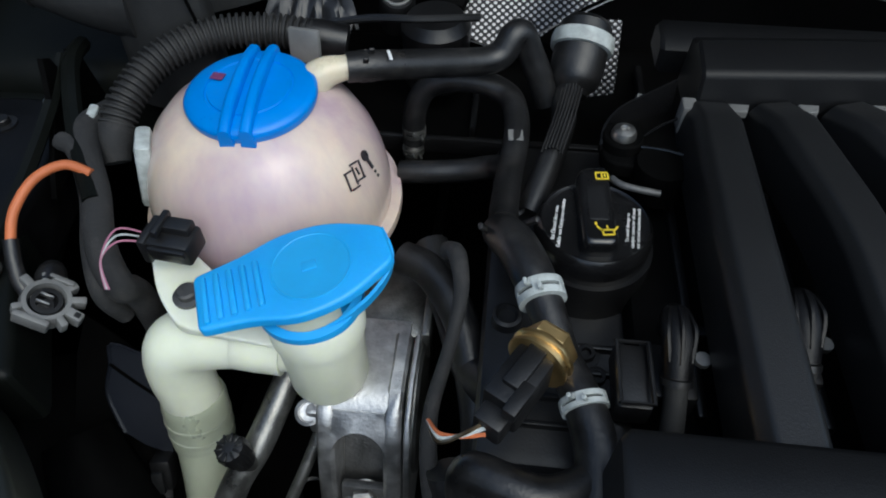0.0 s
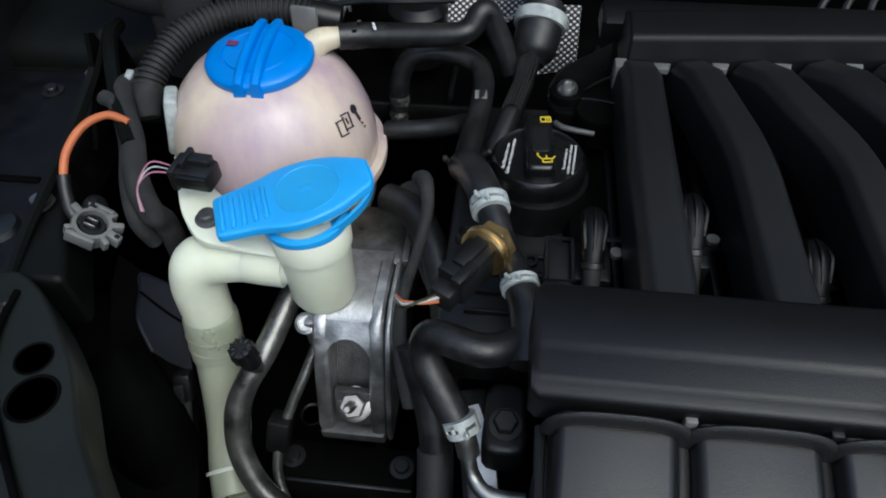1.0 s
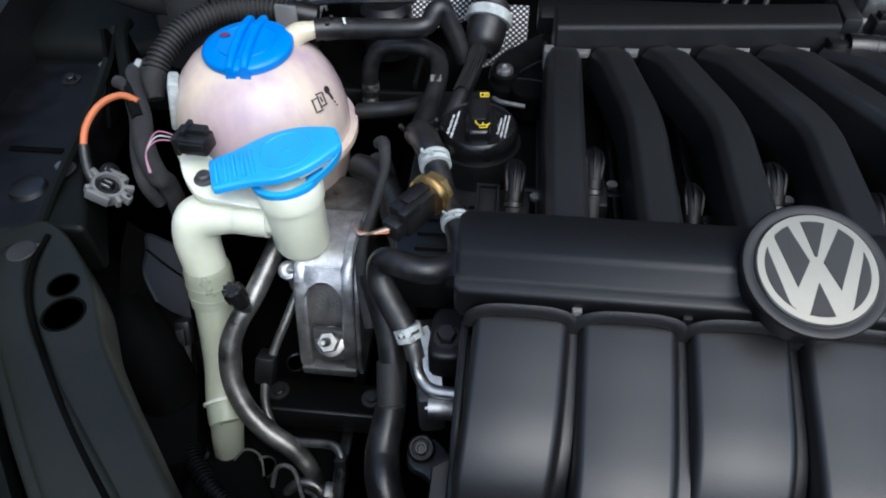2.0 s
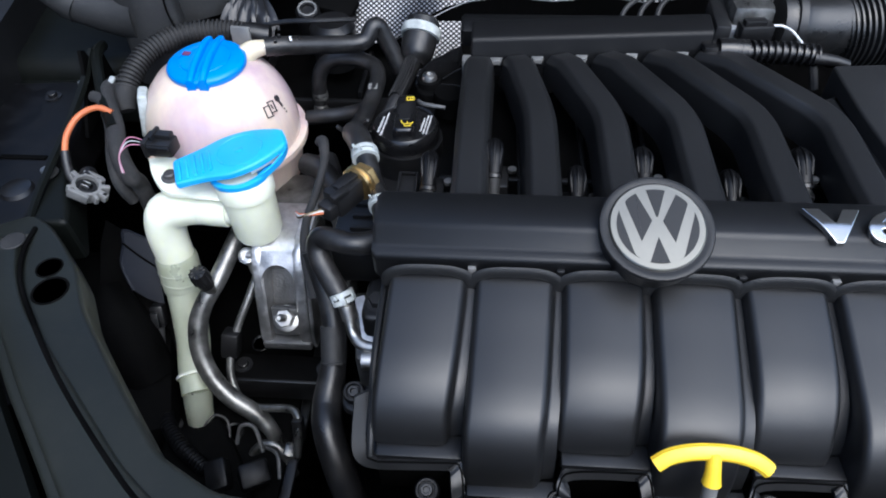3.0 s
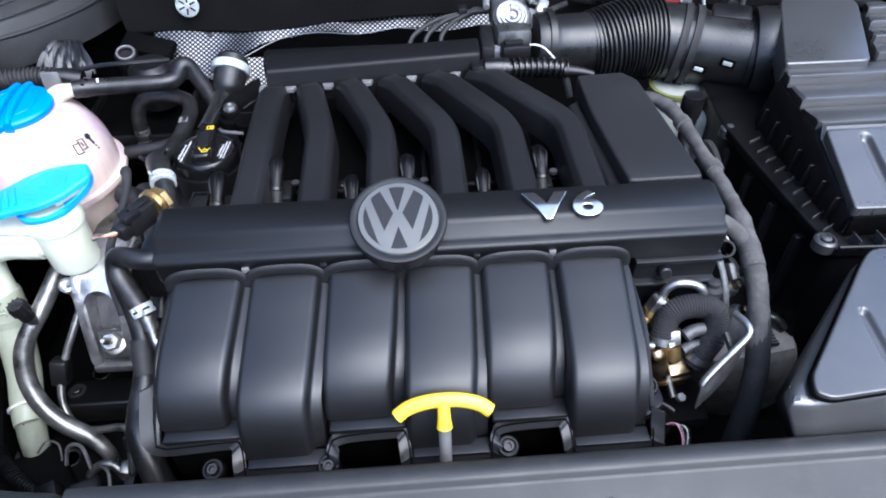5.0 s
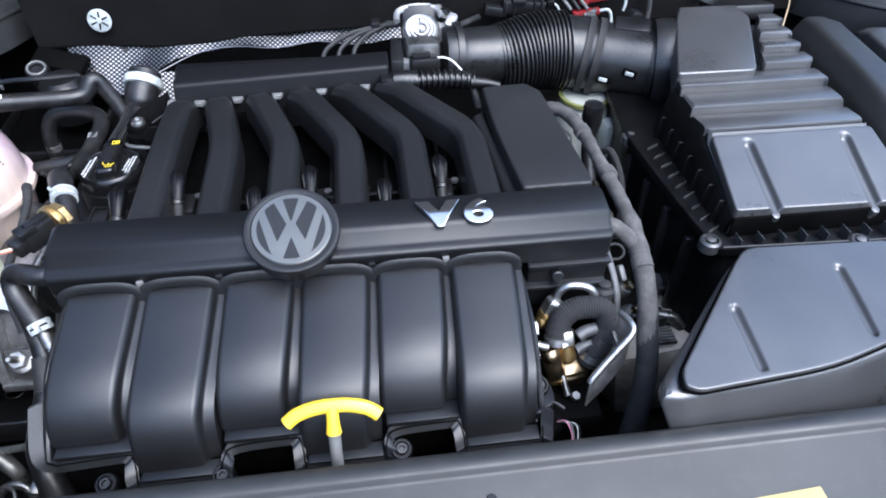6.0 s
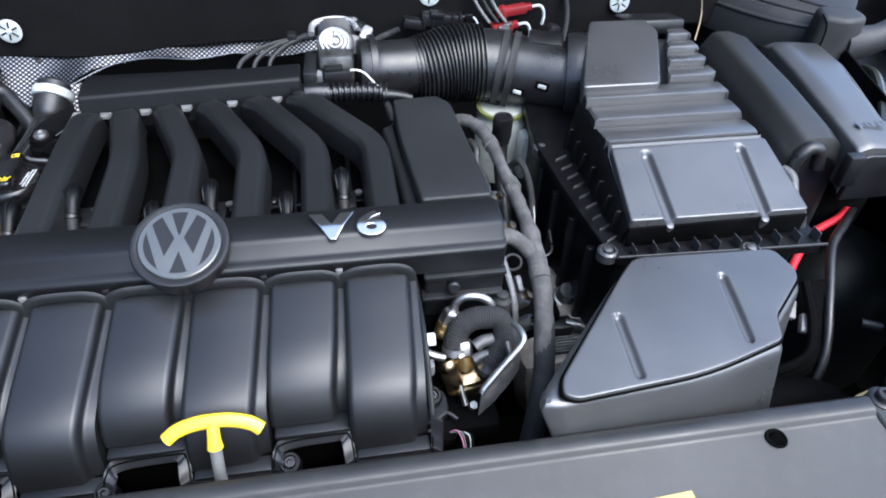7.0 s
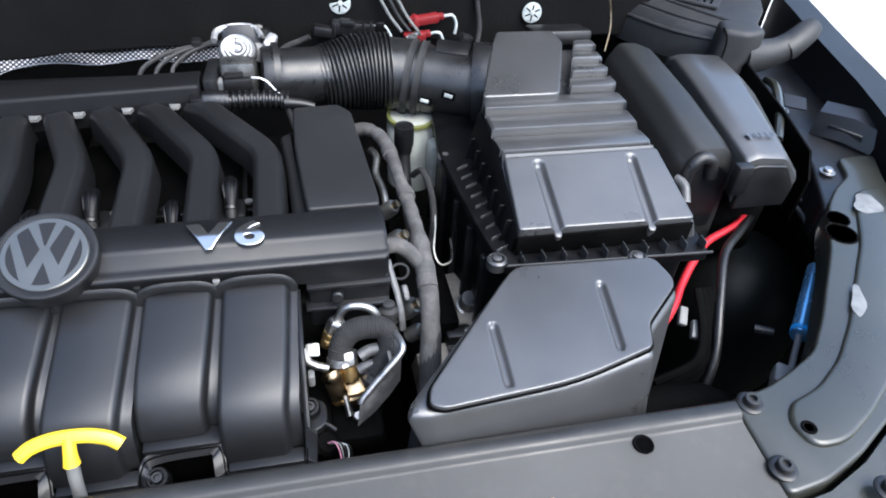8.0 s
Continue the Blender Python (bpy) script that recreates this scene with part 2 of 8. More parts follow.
def tube(pts, r, seg=14, n=8, rib=0.0, pitch=0.004, flat=1.0, bm=None, smooth=True, hollow=0.0, flatdir=None):
    """A round hose along the points; r may be one radius or one for each point; rib: height of its corrugation."""
    line = spline(pts, n) if smooth else [Vector(p) for p in pts]
    rads = [r] * len(pts) if not hasattr(r, "__len__") else list(r)
    if rib:
        length = sum((line[i + 1] - line[i]).length for i in range(len(line) - 1))
        count = int(length / pitch) * 6
        acc, fine, d = [0.0], [], 0.0
        for i in range(len(line) - 1):
            d += (line[i + 1] - line[i]).length
            acc.append(d)
        fr = []
        for k in range(count + 1):
            s = length * k / count
            i = max(j for j in range(len(acc)) if acc[j] <= s + 1e-9)
            i = min(i, len(line) - 2)
            u = (s - acc[i]) / max(1e-9, acc[i + 1] - acc[i])
            fine.append(line[i].lerp(line[i + 1], u))
            q = (i + u) / (len(line) - 1) * (len(rads) - 1)
            q0 = min(int(q), len(rads) - 2)
            base = rads[q0] + (rads[q0 + 1] - rads[q0]) * (q - q0)
            fr.append(base + (rib if k % 6 in (0, 1, 5) else -rib if k % 6 == 3 else -rib * 0.8))
        line, rr = fine, fr
    else:
        rr = []
        for k in range(len(line)):
            q = k / (len(line) - 1) * (len(rads) - 1)
            q0 = min(int(q), max(len(rads) - 2, 0))
            rr.append(rads[q0] + (rads[min(q0 + 1, len(rads) - 1)] - rads[q0]) * (q - q0))
    tmp = bmesh.new()
    tan = [(line[min(i + 1, len(line) - 1)] - line[max(i - 1, 0)]).normalized() for i in range(len(line))]
    up = Vector(flatdir) if flatdir else (Vector((0, 0, 1)) if abs(tan[0].z) < 0.9 else Vector((0, 1, 0)))
    rings = []
    for p, t, q in zip(line, tan, rr):
        up = (up - t * up.dot(t)).normalized()
        side = t.cross(up)
        rings.append([tmp.verts.new(p + (side * math.cos(a) + up * math.sin(a) * flat) * q) for a in (2 * math.pi * j / seg for j in range(seg))])
    for A, B in zip(rings, rings[1:]):
        for j in range(seg):
            tmp.faces.new((A[j], A[(j + 1) % seg], B[(j + 1) % seg], B[j]))
    if hollow:
        for ring, t in ((rings[0], tan[0]), (rings[-1], -tan[-1])):
            c = sum((v.co for v in ring), Vector()) / seg
            inner = [tmp.verts.new(c + (v.co - c) * hollow) for v in ring]
            deep = [tmp.verts.new(c + (v.co - c) * hollow + t * (ring[0].co - c).length * 1.5) for v in ring]
            for j in range(seg):
                k = (j + 1) % seg
                tmp.faces.new((ring[j], ring[k], inner[k], inner[j]))
                tmp.faces.new((inner[j], inner[k], deep[k], deep[j]))
            tmp.faces.new(deep)
    else:
        tmp.faces.new(list(reversed(rings[0])))
        tmp.faces.new(rings[-1])
    return join(bm, tmp)


def lathe(profile, m=None, seg=32, bm=None, lobes=0, depth=0.0, between=(0, 0)):
    """Turned body from (radius, height) pairs; lobes cut grip flutes into the stretch between two heights."""
    tmp = bmesh.new()
    rings = []
    for r, z in profile:
        if r < 1e-6:
            rings.append([tmp.verts.new((0, 0, z))])
        else:
            ring = []
            for j in range(seg):
                a = 2 * math.pi * j / seg
                q = r - depth * (0.5 - 0.5 * math.cos(a * lobes)) if lobes and between[0] <= z <= between[1] else r
                ring.append(tmp.verts.new((q * math.cos(a), q * math.sin(a), z)))
            rings.append(ring)
    for A, B in zip(rings, rings[1:]):
        for j in range(seg):
            k = (j + 1) % seg
            if len(A) == 1 and len(B) > 1:
                tmp.faces.new((A[0], B[k], B[j]))
            elif len(B) == 1 and len(A) > 1:
                tmp.faces.new((A[j], A[k], B[0]))
            elif len(A) > 1:
                tmp.faces.new((A[j], A[k], B[k], B[j]))
    if len(rings[0]) > 1:
        tmp.faces.new(list(reversed(rings[0])))
    if len(rings[-1]) > 1:
        tmp.faces.new(rings[-1])
    if m is not None:
        bmesh.ops.transform(tmp, matrix=m, verts=tmp.verts)
    return join(bm, tmp)


def aim(p, d, spin=0):
    """A pose at p whose z axis points along d."""
    return Matrix.Translation(p) @ Vector(d).to_track_quat("Z", "Y").to_matrix().to_4x4() @ pose(0, 0, 0, 0, 0, spin)


def rounded(pts, r, n=5):
    """A 2D outline with its corners rounded; r may be one number or one for each corner."""
    out = []
    k = len(pts)
    for i in range(k):
        a, b, c = Vector(pts[i - 1]), Vector(pts[i]), Vector(pts[(i + 1) % k])
        q = r[i] if hasattr(r, "__len__") else r
        u, v = (a - b), (c - b)
        q = min(q, u.length * 0.48, v.length * 0.48)
        if q < 1e-5:
            out.append(b)
            continue
        p0, p1 = b + u.normalized() * q, b + v.normalized() * q
        for j in range(n + 1):
            s = j / n
            out.append(p0 * (1 - s) ** 2 + b * 2 * s * (1 - s) + p1 * s * s)
    return out


def prism(outline, z0, z1, edge=0.003, slope=0.0, lift=None, m=None, bm=None, taper=0.0, steps=3):
    """A solid over a 2D outline, from z0 up to z1 (plus lift(x, y)), its upper edge rounded over; taper: how far the foot spreads."""
    tmp = bmesh.new()
    P = [Vector((p[0], p[1])) for p in outline]
    area = sum(P[i - 1].x * P[i].y - P[i].x * P[i - 1].y for i in range(len(P)))
    if area < 0:
        P.reverse()
    k = len(P)

    def inset(d):
        res = []
        for i in range(k):
            e0, e1 = (P[i] - P[i - 1]).normalized(), (P[(i + 1) % k] - P[i]).normalized()
            n = Vector((-(e0 + e1).y, (e0 + e1).x))
            n = n.normalized() if n.length > 1e-6 else Vector((-e0.y, e0.x))
            cs = max(0.5, n.dot(Vector((-e0.y, e0.x))))
            res.append(P[i] + n * (d / cs))
        return res

    def ring(d, z, top):
        return [tmp.verts.new((p.x, p.y, z + (lift(p.x, p.y) if lift and top else 0.0))) for p in inset(d)]

    rings = [ring(-taper, z0, False)]
    for s in range(steps + 1):
        a = math.pi / 2 * s / steps
        rings.append(ring(edge * (1 - math.cos(a)), z1 - edge * (1 - math.sin(a)), True))
    for A, B in zip(rings, rings[1:]):
        for j in range(k):
            tmp.faces.new((A[j], A[(j + 1) % k], B[(j + 1) % k], B[j]))
    tmp.faces.new(list(reversed(rings[0])))
    top = tmp.faces.new(rings[-1])
    bmesh.ops.triangulate(tmp, faces=[top])
    if m is not None:
        bmesh.ops.transform(tmp, matrix=m, verts=tmp.verts)
    return join(bm, tmp)


def bar(profile, x0, x1, bm=None, ends=0.0, axis="x"):
    """A profile of (y, z) drawn out along x; ends: how far the ends are chamfered in."""
    tmp = bmesh.new()
    c = sum((Vector(p) for p in profile), Vector((0, 0))) / len(profile)
    rows = [(x0, ends), (x0 + ends, 0), (x1 - ends, 0), (x1, ends)] if ends else [(x0, 0), (x1, 0)]
    rings = []
    for x, e in rows:
        ring = []
        for p in profile:
            q = Vector(p) + (c - Vector(p)).normalized() * e
            ring.append(tmp.verts.new((x, q.x, q.y) if axis == "x" else (q.x, x, q.y)))
        rings.append(ring)
    k = len(profile)
    for A, B in zip(rings, rings[1:]):
        for j in range(k):
            tmp.faces.new((A[j], A[(j + 1) % k], B[(j + 1) % k], B[j]))
    tmp.faces.new(list(reversed(rings[0])))
    tmp.faces.new(rings[-1])
    return join(bm, tmp)


def loft(rings, bm=None, closed=True, caps=True):
    tmp = bmesh.new()
    R = [[tmp.verts.new(p) for p in ring] for ring in rings]
    k = len(R[0])
    for A, B in zip(R, R[1:]):
        for j in range(k if closed else k - 1):
            tmp.faces.new((A[j], A[(j + 1) % k], B[(j + 1) % k], B[j]))
    if caps and closed:
        tmp.faces.new(list(reversed(R[0])))
        tmp.faces.new(R[-1])
    return join(bm, tmp)


def sheet(rows, thick=0.002, bm=None, uv=False):
    """A bent sheet over rows of points, given a thickness."""
    tmp = bmesh.new()
    layer = tmp.loops.layers.uv.new("uv") if uv else None
    R = [[tmp.verts.new(p) for p in row] for row in rows]
    fs = []
    for A, B in zip(R, R[1:]):
        for j in range(len(A) - 1):
            fs.append(tmp.faces.new((A[j], A[j + 1], B[j + 1], B[j])))
    if uv:
        for f in fs:
            for l in f.loops:
                l[layer].uv = (l.vert.co.x, l.vert.co.z * 1.0 + l.vert.co.y * 0.6)
    bmesh.ops.recalc_face_normals(tmp, faces=tmp.faces)
    if thick:
        bmesh.ops.solidify(tmp, geom=list(tmp.faces), thickness=thick)
    return join(bm, tmp)


def inset_ring(P, d):
    """An outline moved inwards by d."""
    k, res = len(P), []
    for i in range(k):
        e0, e1 = (P[i] - P[i - 1]).normalized(), (P[(i + 1) % k] - P[i]).normalized()
        n = Vector((-(e0 + e1).y, (e0 + e1).x)).normalized()
        res.append(P[i] + n * (d / max(0.5, n.dot(Vector((-e0.y, e0.x))))))
    return res


def groove(x, y, a, b, r, depth):
    """How deep the surface is sunk by a round-ended groove from a to b."""
    A, B, p = Vector(a), Vector(b), Vector((x, y))
    u = max(0.0, min(1.0, (p - A).dot(B - A) / (B - A).length_squared))
    d = (p - A.lerp(B, u)).length / r
    q = max(0.0, min(1.0, (1 - d) * 1.7))
    return depth * q * q * (3 - 2 * q)


def relief_top(outline, z, step, thick, edge=0.0016):
    """A moulded lid over an outline: a fine net that follows z(x, y), a rounded-off edge and a skirt below."""
    P = [Vector((p[0], p[1])) for p in outline]
    if sum(P[i - 1].x * P[i].y - P[i].x * P[i - 1].y for i in range(len(P))) < 0:
        P.reverse()
    fine = []
    for i in range(len(P)):
        a, b = P[i], P[(i + 1) % len(P)]
        m = max(1, int((b - a).length / (step * 1.5)))
        fine += [a.lerp(b, j / m) for j in range(m)]
    P = fine
    inner = inset_ring(P, edge)
    k = len(inner)

    def inside(x, y):
        odd, near = False, 1.0
        for i in range(k):
            a, b = inner[i - 1], inner[i]
            near = min(near, abs(a.x - x) + abs(a.y - y))
            if (a.y > y) != (b.y > y) and x < (b.x - a.x) * (y - a.y) / (b.y - a.y) + a.x:
                odd = not odd
        return odd and near > step * 0.8
    xs, ys = [p.x for p in inner], [p.y for p in inner]
    pts = [Vector(p) for p in inner]
    for i in range(int((max(xs) - min(xs)) / step) + 1):
        for j in range(int((max(ys) - min(ys)) / step) + 1):
            x, y = min(xs) + step * (i + 0.5 * (j % 2)), min(ys) + step * j
            if inside(x, y):
                pts.append(Vector((x, y)))
    vs, _, fs, _, _, _ = delaunay_2d_cdt(pts, [(i, (i + 1) % k) for i in range(k)], [], 1, 1e-7)
    tmp = bmesh.new()
    V = [tmp.verts.new((p.x, p.y, z(p.x, p.y))) for p in vs]
    for f in fs:
        tmp.faces.new([V[i] for i in f])
    rings = [V[:k]]
    for d, e in ((edge * 0.3, edge * 0.3), (0.0, edge), (0.0, thick)):
        rings.append([tmp.verts.new((p.x, p.y, z(q.x, q.y) - e)) for p, q in zip(inset_ring(P, d), inner)])
    for A, B in zip(rings, rings[1:]):
        for j in range(k):
            tmp.faces.new((A[j], A[(j + 1) % k], B[(j + 1) % k], B[j]))
    return tmp


def text_mesh(body, size, m, depth=0.0003, spacing=1.0, bold=0.0, bevel=0.0):
    """Writing as a mesh, centred on the pose m."""
    cu = bpy.data.curves.new("writing", "FONT")
    cu.body, cu.size, cu.extrude, cu.align_x, cu.align_y, cu.space_character, cu.offset = body, size, depth, "CENTER", "CENTER", spacing, bold
    cu.bevel_depth, cu.bevel_resolution = bevel, 2
    ob = bpy.data.objects.new("writing", cu)
    scene.collection.objects.link(ob)
    dg = bpy.context.evaluated_depsgraph_get()
    me = bpy.data.meshes.new_from_object(ob.evaluated_get(dg))
    bpy.data.objects.remove(ob)
    bpy.data.curves.remove(cu)
    bm = bmesh.new()
    bm.from_mesh(me)
    bpy.data.meshes.remove(me)
    bmesh.ops.transform(bm, matrix=m, verts=bm.verts)
    return bm


def hexbolt(p, d, r=0.008, h=0.006, washer=0.0, socket=False):
    """Bolt head: washer, head and, for a socket screw, its hole."""
    prof = [(0, 0)]
    if washer:
        prof += [(washer, 0), (washer, h * 0.25), (r * 1.05, h * 0.3)]
    bm = lathe(prof + [(r, 0.0 if not washer else h * 0.3), (r, h * 0.9), (r * 0.9, h), (r * 0.55, h)] + ([(r * 0.5, h * 0.4), (0, h * 0.4)] if socket else [(0, h)]), aim(p, d), seg=24 if socket else 6 if not washer else 24)
    return bm

# ---- the setting: ground, body of the car round the bay ----
bm = bmesh.new()
bmesh.ops.create_grid(bm, x_segments=2, y_segments=2, size=400)
solo("ground", bm, M_GND, "pale sunlit paving under and round the car", "ground", "structure")

MID = 0.425                        # the car's middle line


def wall(name, c, s, m, label):
    return solo(name, box(c, s, 0.004), m, label, "wall", "structure")


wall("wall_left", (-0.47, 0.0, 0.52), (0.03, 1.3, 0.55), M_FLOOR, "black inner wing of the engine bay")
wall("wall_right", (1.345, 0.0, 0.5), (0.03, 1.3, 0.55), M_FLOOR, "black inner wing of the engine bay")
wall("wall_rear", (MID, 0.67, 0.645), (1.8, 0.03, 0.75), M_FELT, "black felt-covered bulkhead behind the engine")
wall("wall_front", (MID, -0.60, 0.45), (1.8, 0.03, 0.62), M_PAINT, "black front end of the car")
solo("floor", box((MID, 0.03, 0.27), (1.78, 1.28, 0.02), 0.002), M_FLOOR, "grimy undertray of the engine bay, blackened for shade", "floor", "structure")

# unseen walls, added on three sides to keep low sky out of the reflections
M_WALL = mat("added_wall", (0.06, 0.06, 0.058), 0.9, var=0.15, scale=2, bump=0.4, grain=40)
wall("wall_unseen_left", (-2.6, 1.65, 1.7), (0.2, 8.1, 3.4), M_WALL, "unseen dark wall added beside the car to darken reflections")
wall("wall_unseen_front", (1.85, -2.3, 0.8), (8.7, 0.2, 1.6), M_WALL, "unseen low dark wall added before the car to darken reflections")
wall("wall_unseen_rear", (1.85, 5.8, 1.6), (8.7, 0.2, 3.2), M_WALL, "unseen dark wall added behind the car to cut off low sky")

# the raised bonnet, hinged at the rear
M_HOOD = mat("bonnet_lining", (0.045, 0.045, 0.047), 0.8, var=0.2, scale=9, bump=0.6, grain=120)
bonnet = sheet([[(x, 0.69 - 0.20 * u, 0.98 + 0.80 * u) for x in (-0.275, 0.08, 0.425, 0.77, 1.125)] for u in (0, 0.25, 0.5, 0.75, 1.0)], 0.02)
solo("bonnet", bonnet, M_HOOD, "raised black bonnet over the engine bay", "bonnet", "structure")

# front carrier: the wide flat panel with a raised, rounded rear edge
prof = [(-0.103, 0.745), (-0.103, 0.8085), (-0.1042, 0.8122), (-0.1072, 0.8142), (-0.1165, 0.8132), (-0.1192, 0.8118), (-0.1208, 0.8086), (-0.1235, 0.8070), (-0.30, 0.800), (-0.58, 0.76), (-0.58, 0.745)]
carrier = thing("front_carrier", "dark grey plastic lock carrier along the front of the bay", "panel", (MID, -0.3, 0.75), kind="structure")
part("panel", bar(prof, 0.022, 0.822), M_PANEL, carrier, angle=45)
part("plug_hole", lathe([(0, 0.0), (0.0065, 0.0), (0.0075, 0.0008), (0.0085, 0.0008), (0.009, 0.0)], pose(0.727, -0.129, 0.8078, 1), 20), M_FLOOR, carrier, "black round hole")
part("label", box((0.614, -0.186, 0.8066), (0.053, 0.048, 0.001), 0.0003, (2, 0, 3)), M_LABEL, carrier, "cream paper label")
part("speck_clip", lathe([(0, 0), (0.004, 0), (0.003, 0.002), (0, 0.002)], pose(0.40, -0.14, 0.806), 12), M_PANEL, carrier)


def corner_panel(m, label, inner, outer, step, holes, drain):
    """Corner piece beside the carrier: a flat plate with a pressed step and punched holes."""
    t = thing("corner_panel", label, "panel", (*inner[3], 0.78), kind="structure")
    part("plate", prism(rounded(inner + outer, 0.010, 3), 0.77, 0.808, 0.004), m, t)
    part("raised_step", prism(rounded(step, 0.014, 4), 0.800, 0.8125, 0.005, taper=0.004), m, t)
    for hx, hy, r in holes:
        part("oval_hole", lathe([(0, 0.0), (r, 0.0), (r * 1.1, 0.0008), (r * 1.16, 0)], pose(hx, hy, 0.8085), 24), M_FLOOR, t, "black punched hole")
    for dx, dy in drain:
        part("drain_hole", lathe([(0, 0.0), (0.004, 0.0), (0.006, 0.001), (0.007, 0)], pose(dx, dy, 0.8127), 20), M_FLOOR, t)
    return t


right = corner_panel(M_PAINT, "black painted corner panel with pressed steps and oval holes",
                     [(0.824, -0.098), (0.862, -0.093), (0.897, -0.079), (0.934, -0.061), (0.970, -0.023), (1.007, 0.021), (1.048, 0.070), (1.078, 0.117), (1.104, 0.150), (1.134, 0.178), (1.167, 0.199), (1.182, 0.24)],
                     [(1.24, 0.24), (1.215, 0.19), (1.19, 0.13), (1.13, 0.05), (1.06, -0.05), (0.985, -0.125), (0.946, -0.146), (0.908, -0.167), (0.863, -0.185), (0.822, -0.191)],
                     [(0.872, -0.113), (0.908, -0.102), (0.948, -0.076), (0.990, -0.036), (1.037, 0.017), (1.088, 0.074), (1.122, 0.125), (1.150, 0.165), (1.188, 0.165), (1.172, 0.125), (1.120, 0.055), (1.05, -0.035), (0.985, -0.105), (0.940, -0.136), (0.898, -0.158), (0.866, -0.158), (0.860, -0.13)],
                     ((1.092, 0.118, 0.0125), (1.078, 0.092, 0.0165)), [(0.872, -0.140)])
M_WORN = mat("bare_worn_patch", (0.16, 0.163, 0.16), 0.5, var=0.25, scale=90, bump=0.3)
for p, w, l in (((1.018, -0.012), 0.007, 0.024), ((1.143, 0.135), 0.016, 0.022)):
    o = [(math.cos(a) * w * (1 + 0.25 * math.sin(3 * a + l * 90)), math.sin(a) * l * (1 + 0.12 * math.cos(2 * a + w * 300))) for a in (2 * math.pi * k / 20 for k in range(20))]
    part("worn_patch", prism(o, 0.0, 0.0006, 0.0002, m=pose(*p, 0.8124, 0, 0, -36)), M_WORN, right, "pale patch worn through the paint")
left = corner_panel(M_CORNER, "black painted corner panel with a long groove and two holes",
                    [(-0.281, 0.153), (-0.258, 0.139), (-0.235, 0.117), (-0.209, 0.088), (-0.182, 0.044), (-0.158, 0.016), (-0.116, -0.031), (-0.076, -0.074), (-0.03, -0.098), (0.020, -0.104)],
                    [(0.020, -0.24), (-0.06, -0.19), (-0.110, -0.14), (-0.155, -0.089), (-0.205, -0.035), (-0.255, 0.024), (-0.30, 0.085), (-0.32, 0.13)],
                    [(-0.262, 0.128), (-0.272, 0.112), (-0.256, 0.078), (-0.228, 0.040), (-0.184, -0.002), (-0.133, -0.050), (-0.096, -0.085), (-0.04, -0.125), (-0.05, -0.165), (-0.107, -0.132), (-0.153, -0.081), (-0.200, -0.029), (-0.250, 0.030), (-0.292, 0.088), (-0.300, 0.118)],
                    ((-0.232, 0.086, 0.0100), (-0.219, 0.061, 0.0134)), [])
part("sunk_groove", tube([(-0.268, 0.132, 0.8092), (-0.262, 0.100, 0.8108), (-0.246, 0.066, 0.8112), (-0.214, 0.026, 0.8112), (-0.182, -0.010, 0.8112), (-0.146, -0.046, 0.8112), (-0.099, -0.089, 0.8112), (-0.070, -0.112, 0.8112), (-0.040, -0.128, 0.8108), (-0.010, -0.140, 0.8090)], 0.0022, 10, 6), M_FLOOR, left, "dark sunk groove")
part("grey_disc", lathe([(0, 0), (0.011, 0), (0.010, 0.0008), (0, 0.0008)], pose(-0.277, 0.112, 0.8126), 24), M_RIB, left, "pale grey round sticker")
wing_front = sheet([[(-0.262, 0.024, 0.806), (-0.33, -0.02, 0.795), (-0.42, -0.08, 0.76)], [(-0.211, -0.038, 0.806), (-0.28, -0.09, 0.795), (-0.37, -0.15, 0.76)], [(-0.161, -0.094, 0.806), (-0.22, -0.15, 0.795), (-0.31, -0.21, 0.76)], [(-0.116, -0.146, 0.806), (-0.17, -0.20, 0.795), (-0.25, -0.27, 0.76)], [(-0.064, -0.198, 0.806), (-0.11, -0.26, 0.795), (-0.18, -0.33, 0.76)]], 0.012)
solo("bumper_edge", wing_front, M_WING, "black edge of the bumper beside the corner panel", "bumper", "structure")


edge_r = [(0.824, -0.196), (0.864, -0.190), (0.910, -0.172), (0.949, -0.150), (0.990, -0.128), (1.065, -0.053), (1.135, 0.046), (1.196, 0.128)]
bumper_r = sheet([[(x, y, 0.800), (x + 0.05, y - 0.055, 0.795), (x + 0.12, y - 0.13, 0.765)] for x, y in edge_r], 0.010)
solo("bumper_edge", bumper_r, M_PAINT, "black painted bumper top beyond the corner panel", "bumper", "structure")


def panel_bolt(x, y):
    t = thing("panel_bolt", "black socket bolt with a wide washer in the front panel", "bolt", (x, y, 0.808), "bolts of the front panel")
    part("washer", lathe([(0, 0), (0.0118, 0), (0.0118, 0.0012), (0.0100, 0.0025), (0.008, 0.0025), (0, 0.0025)], pose(x, y, 0.808), 28), M_DARK, t)
    part("head", lathe([(0.0068, 0), (0.0068, 0.005), (0.006, 0.006), (0.0036, 0.006), (0.0032, 0.0025), (0, 0.0025)], pose(x, y, 0.8103), 24), M_SEAL, t)


panel_bolt(0.838, -0.107)
panel_bolt(0.830, -0.169)
panel_bolt(0.905, -0.200)

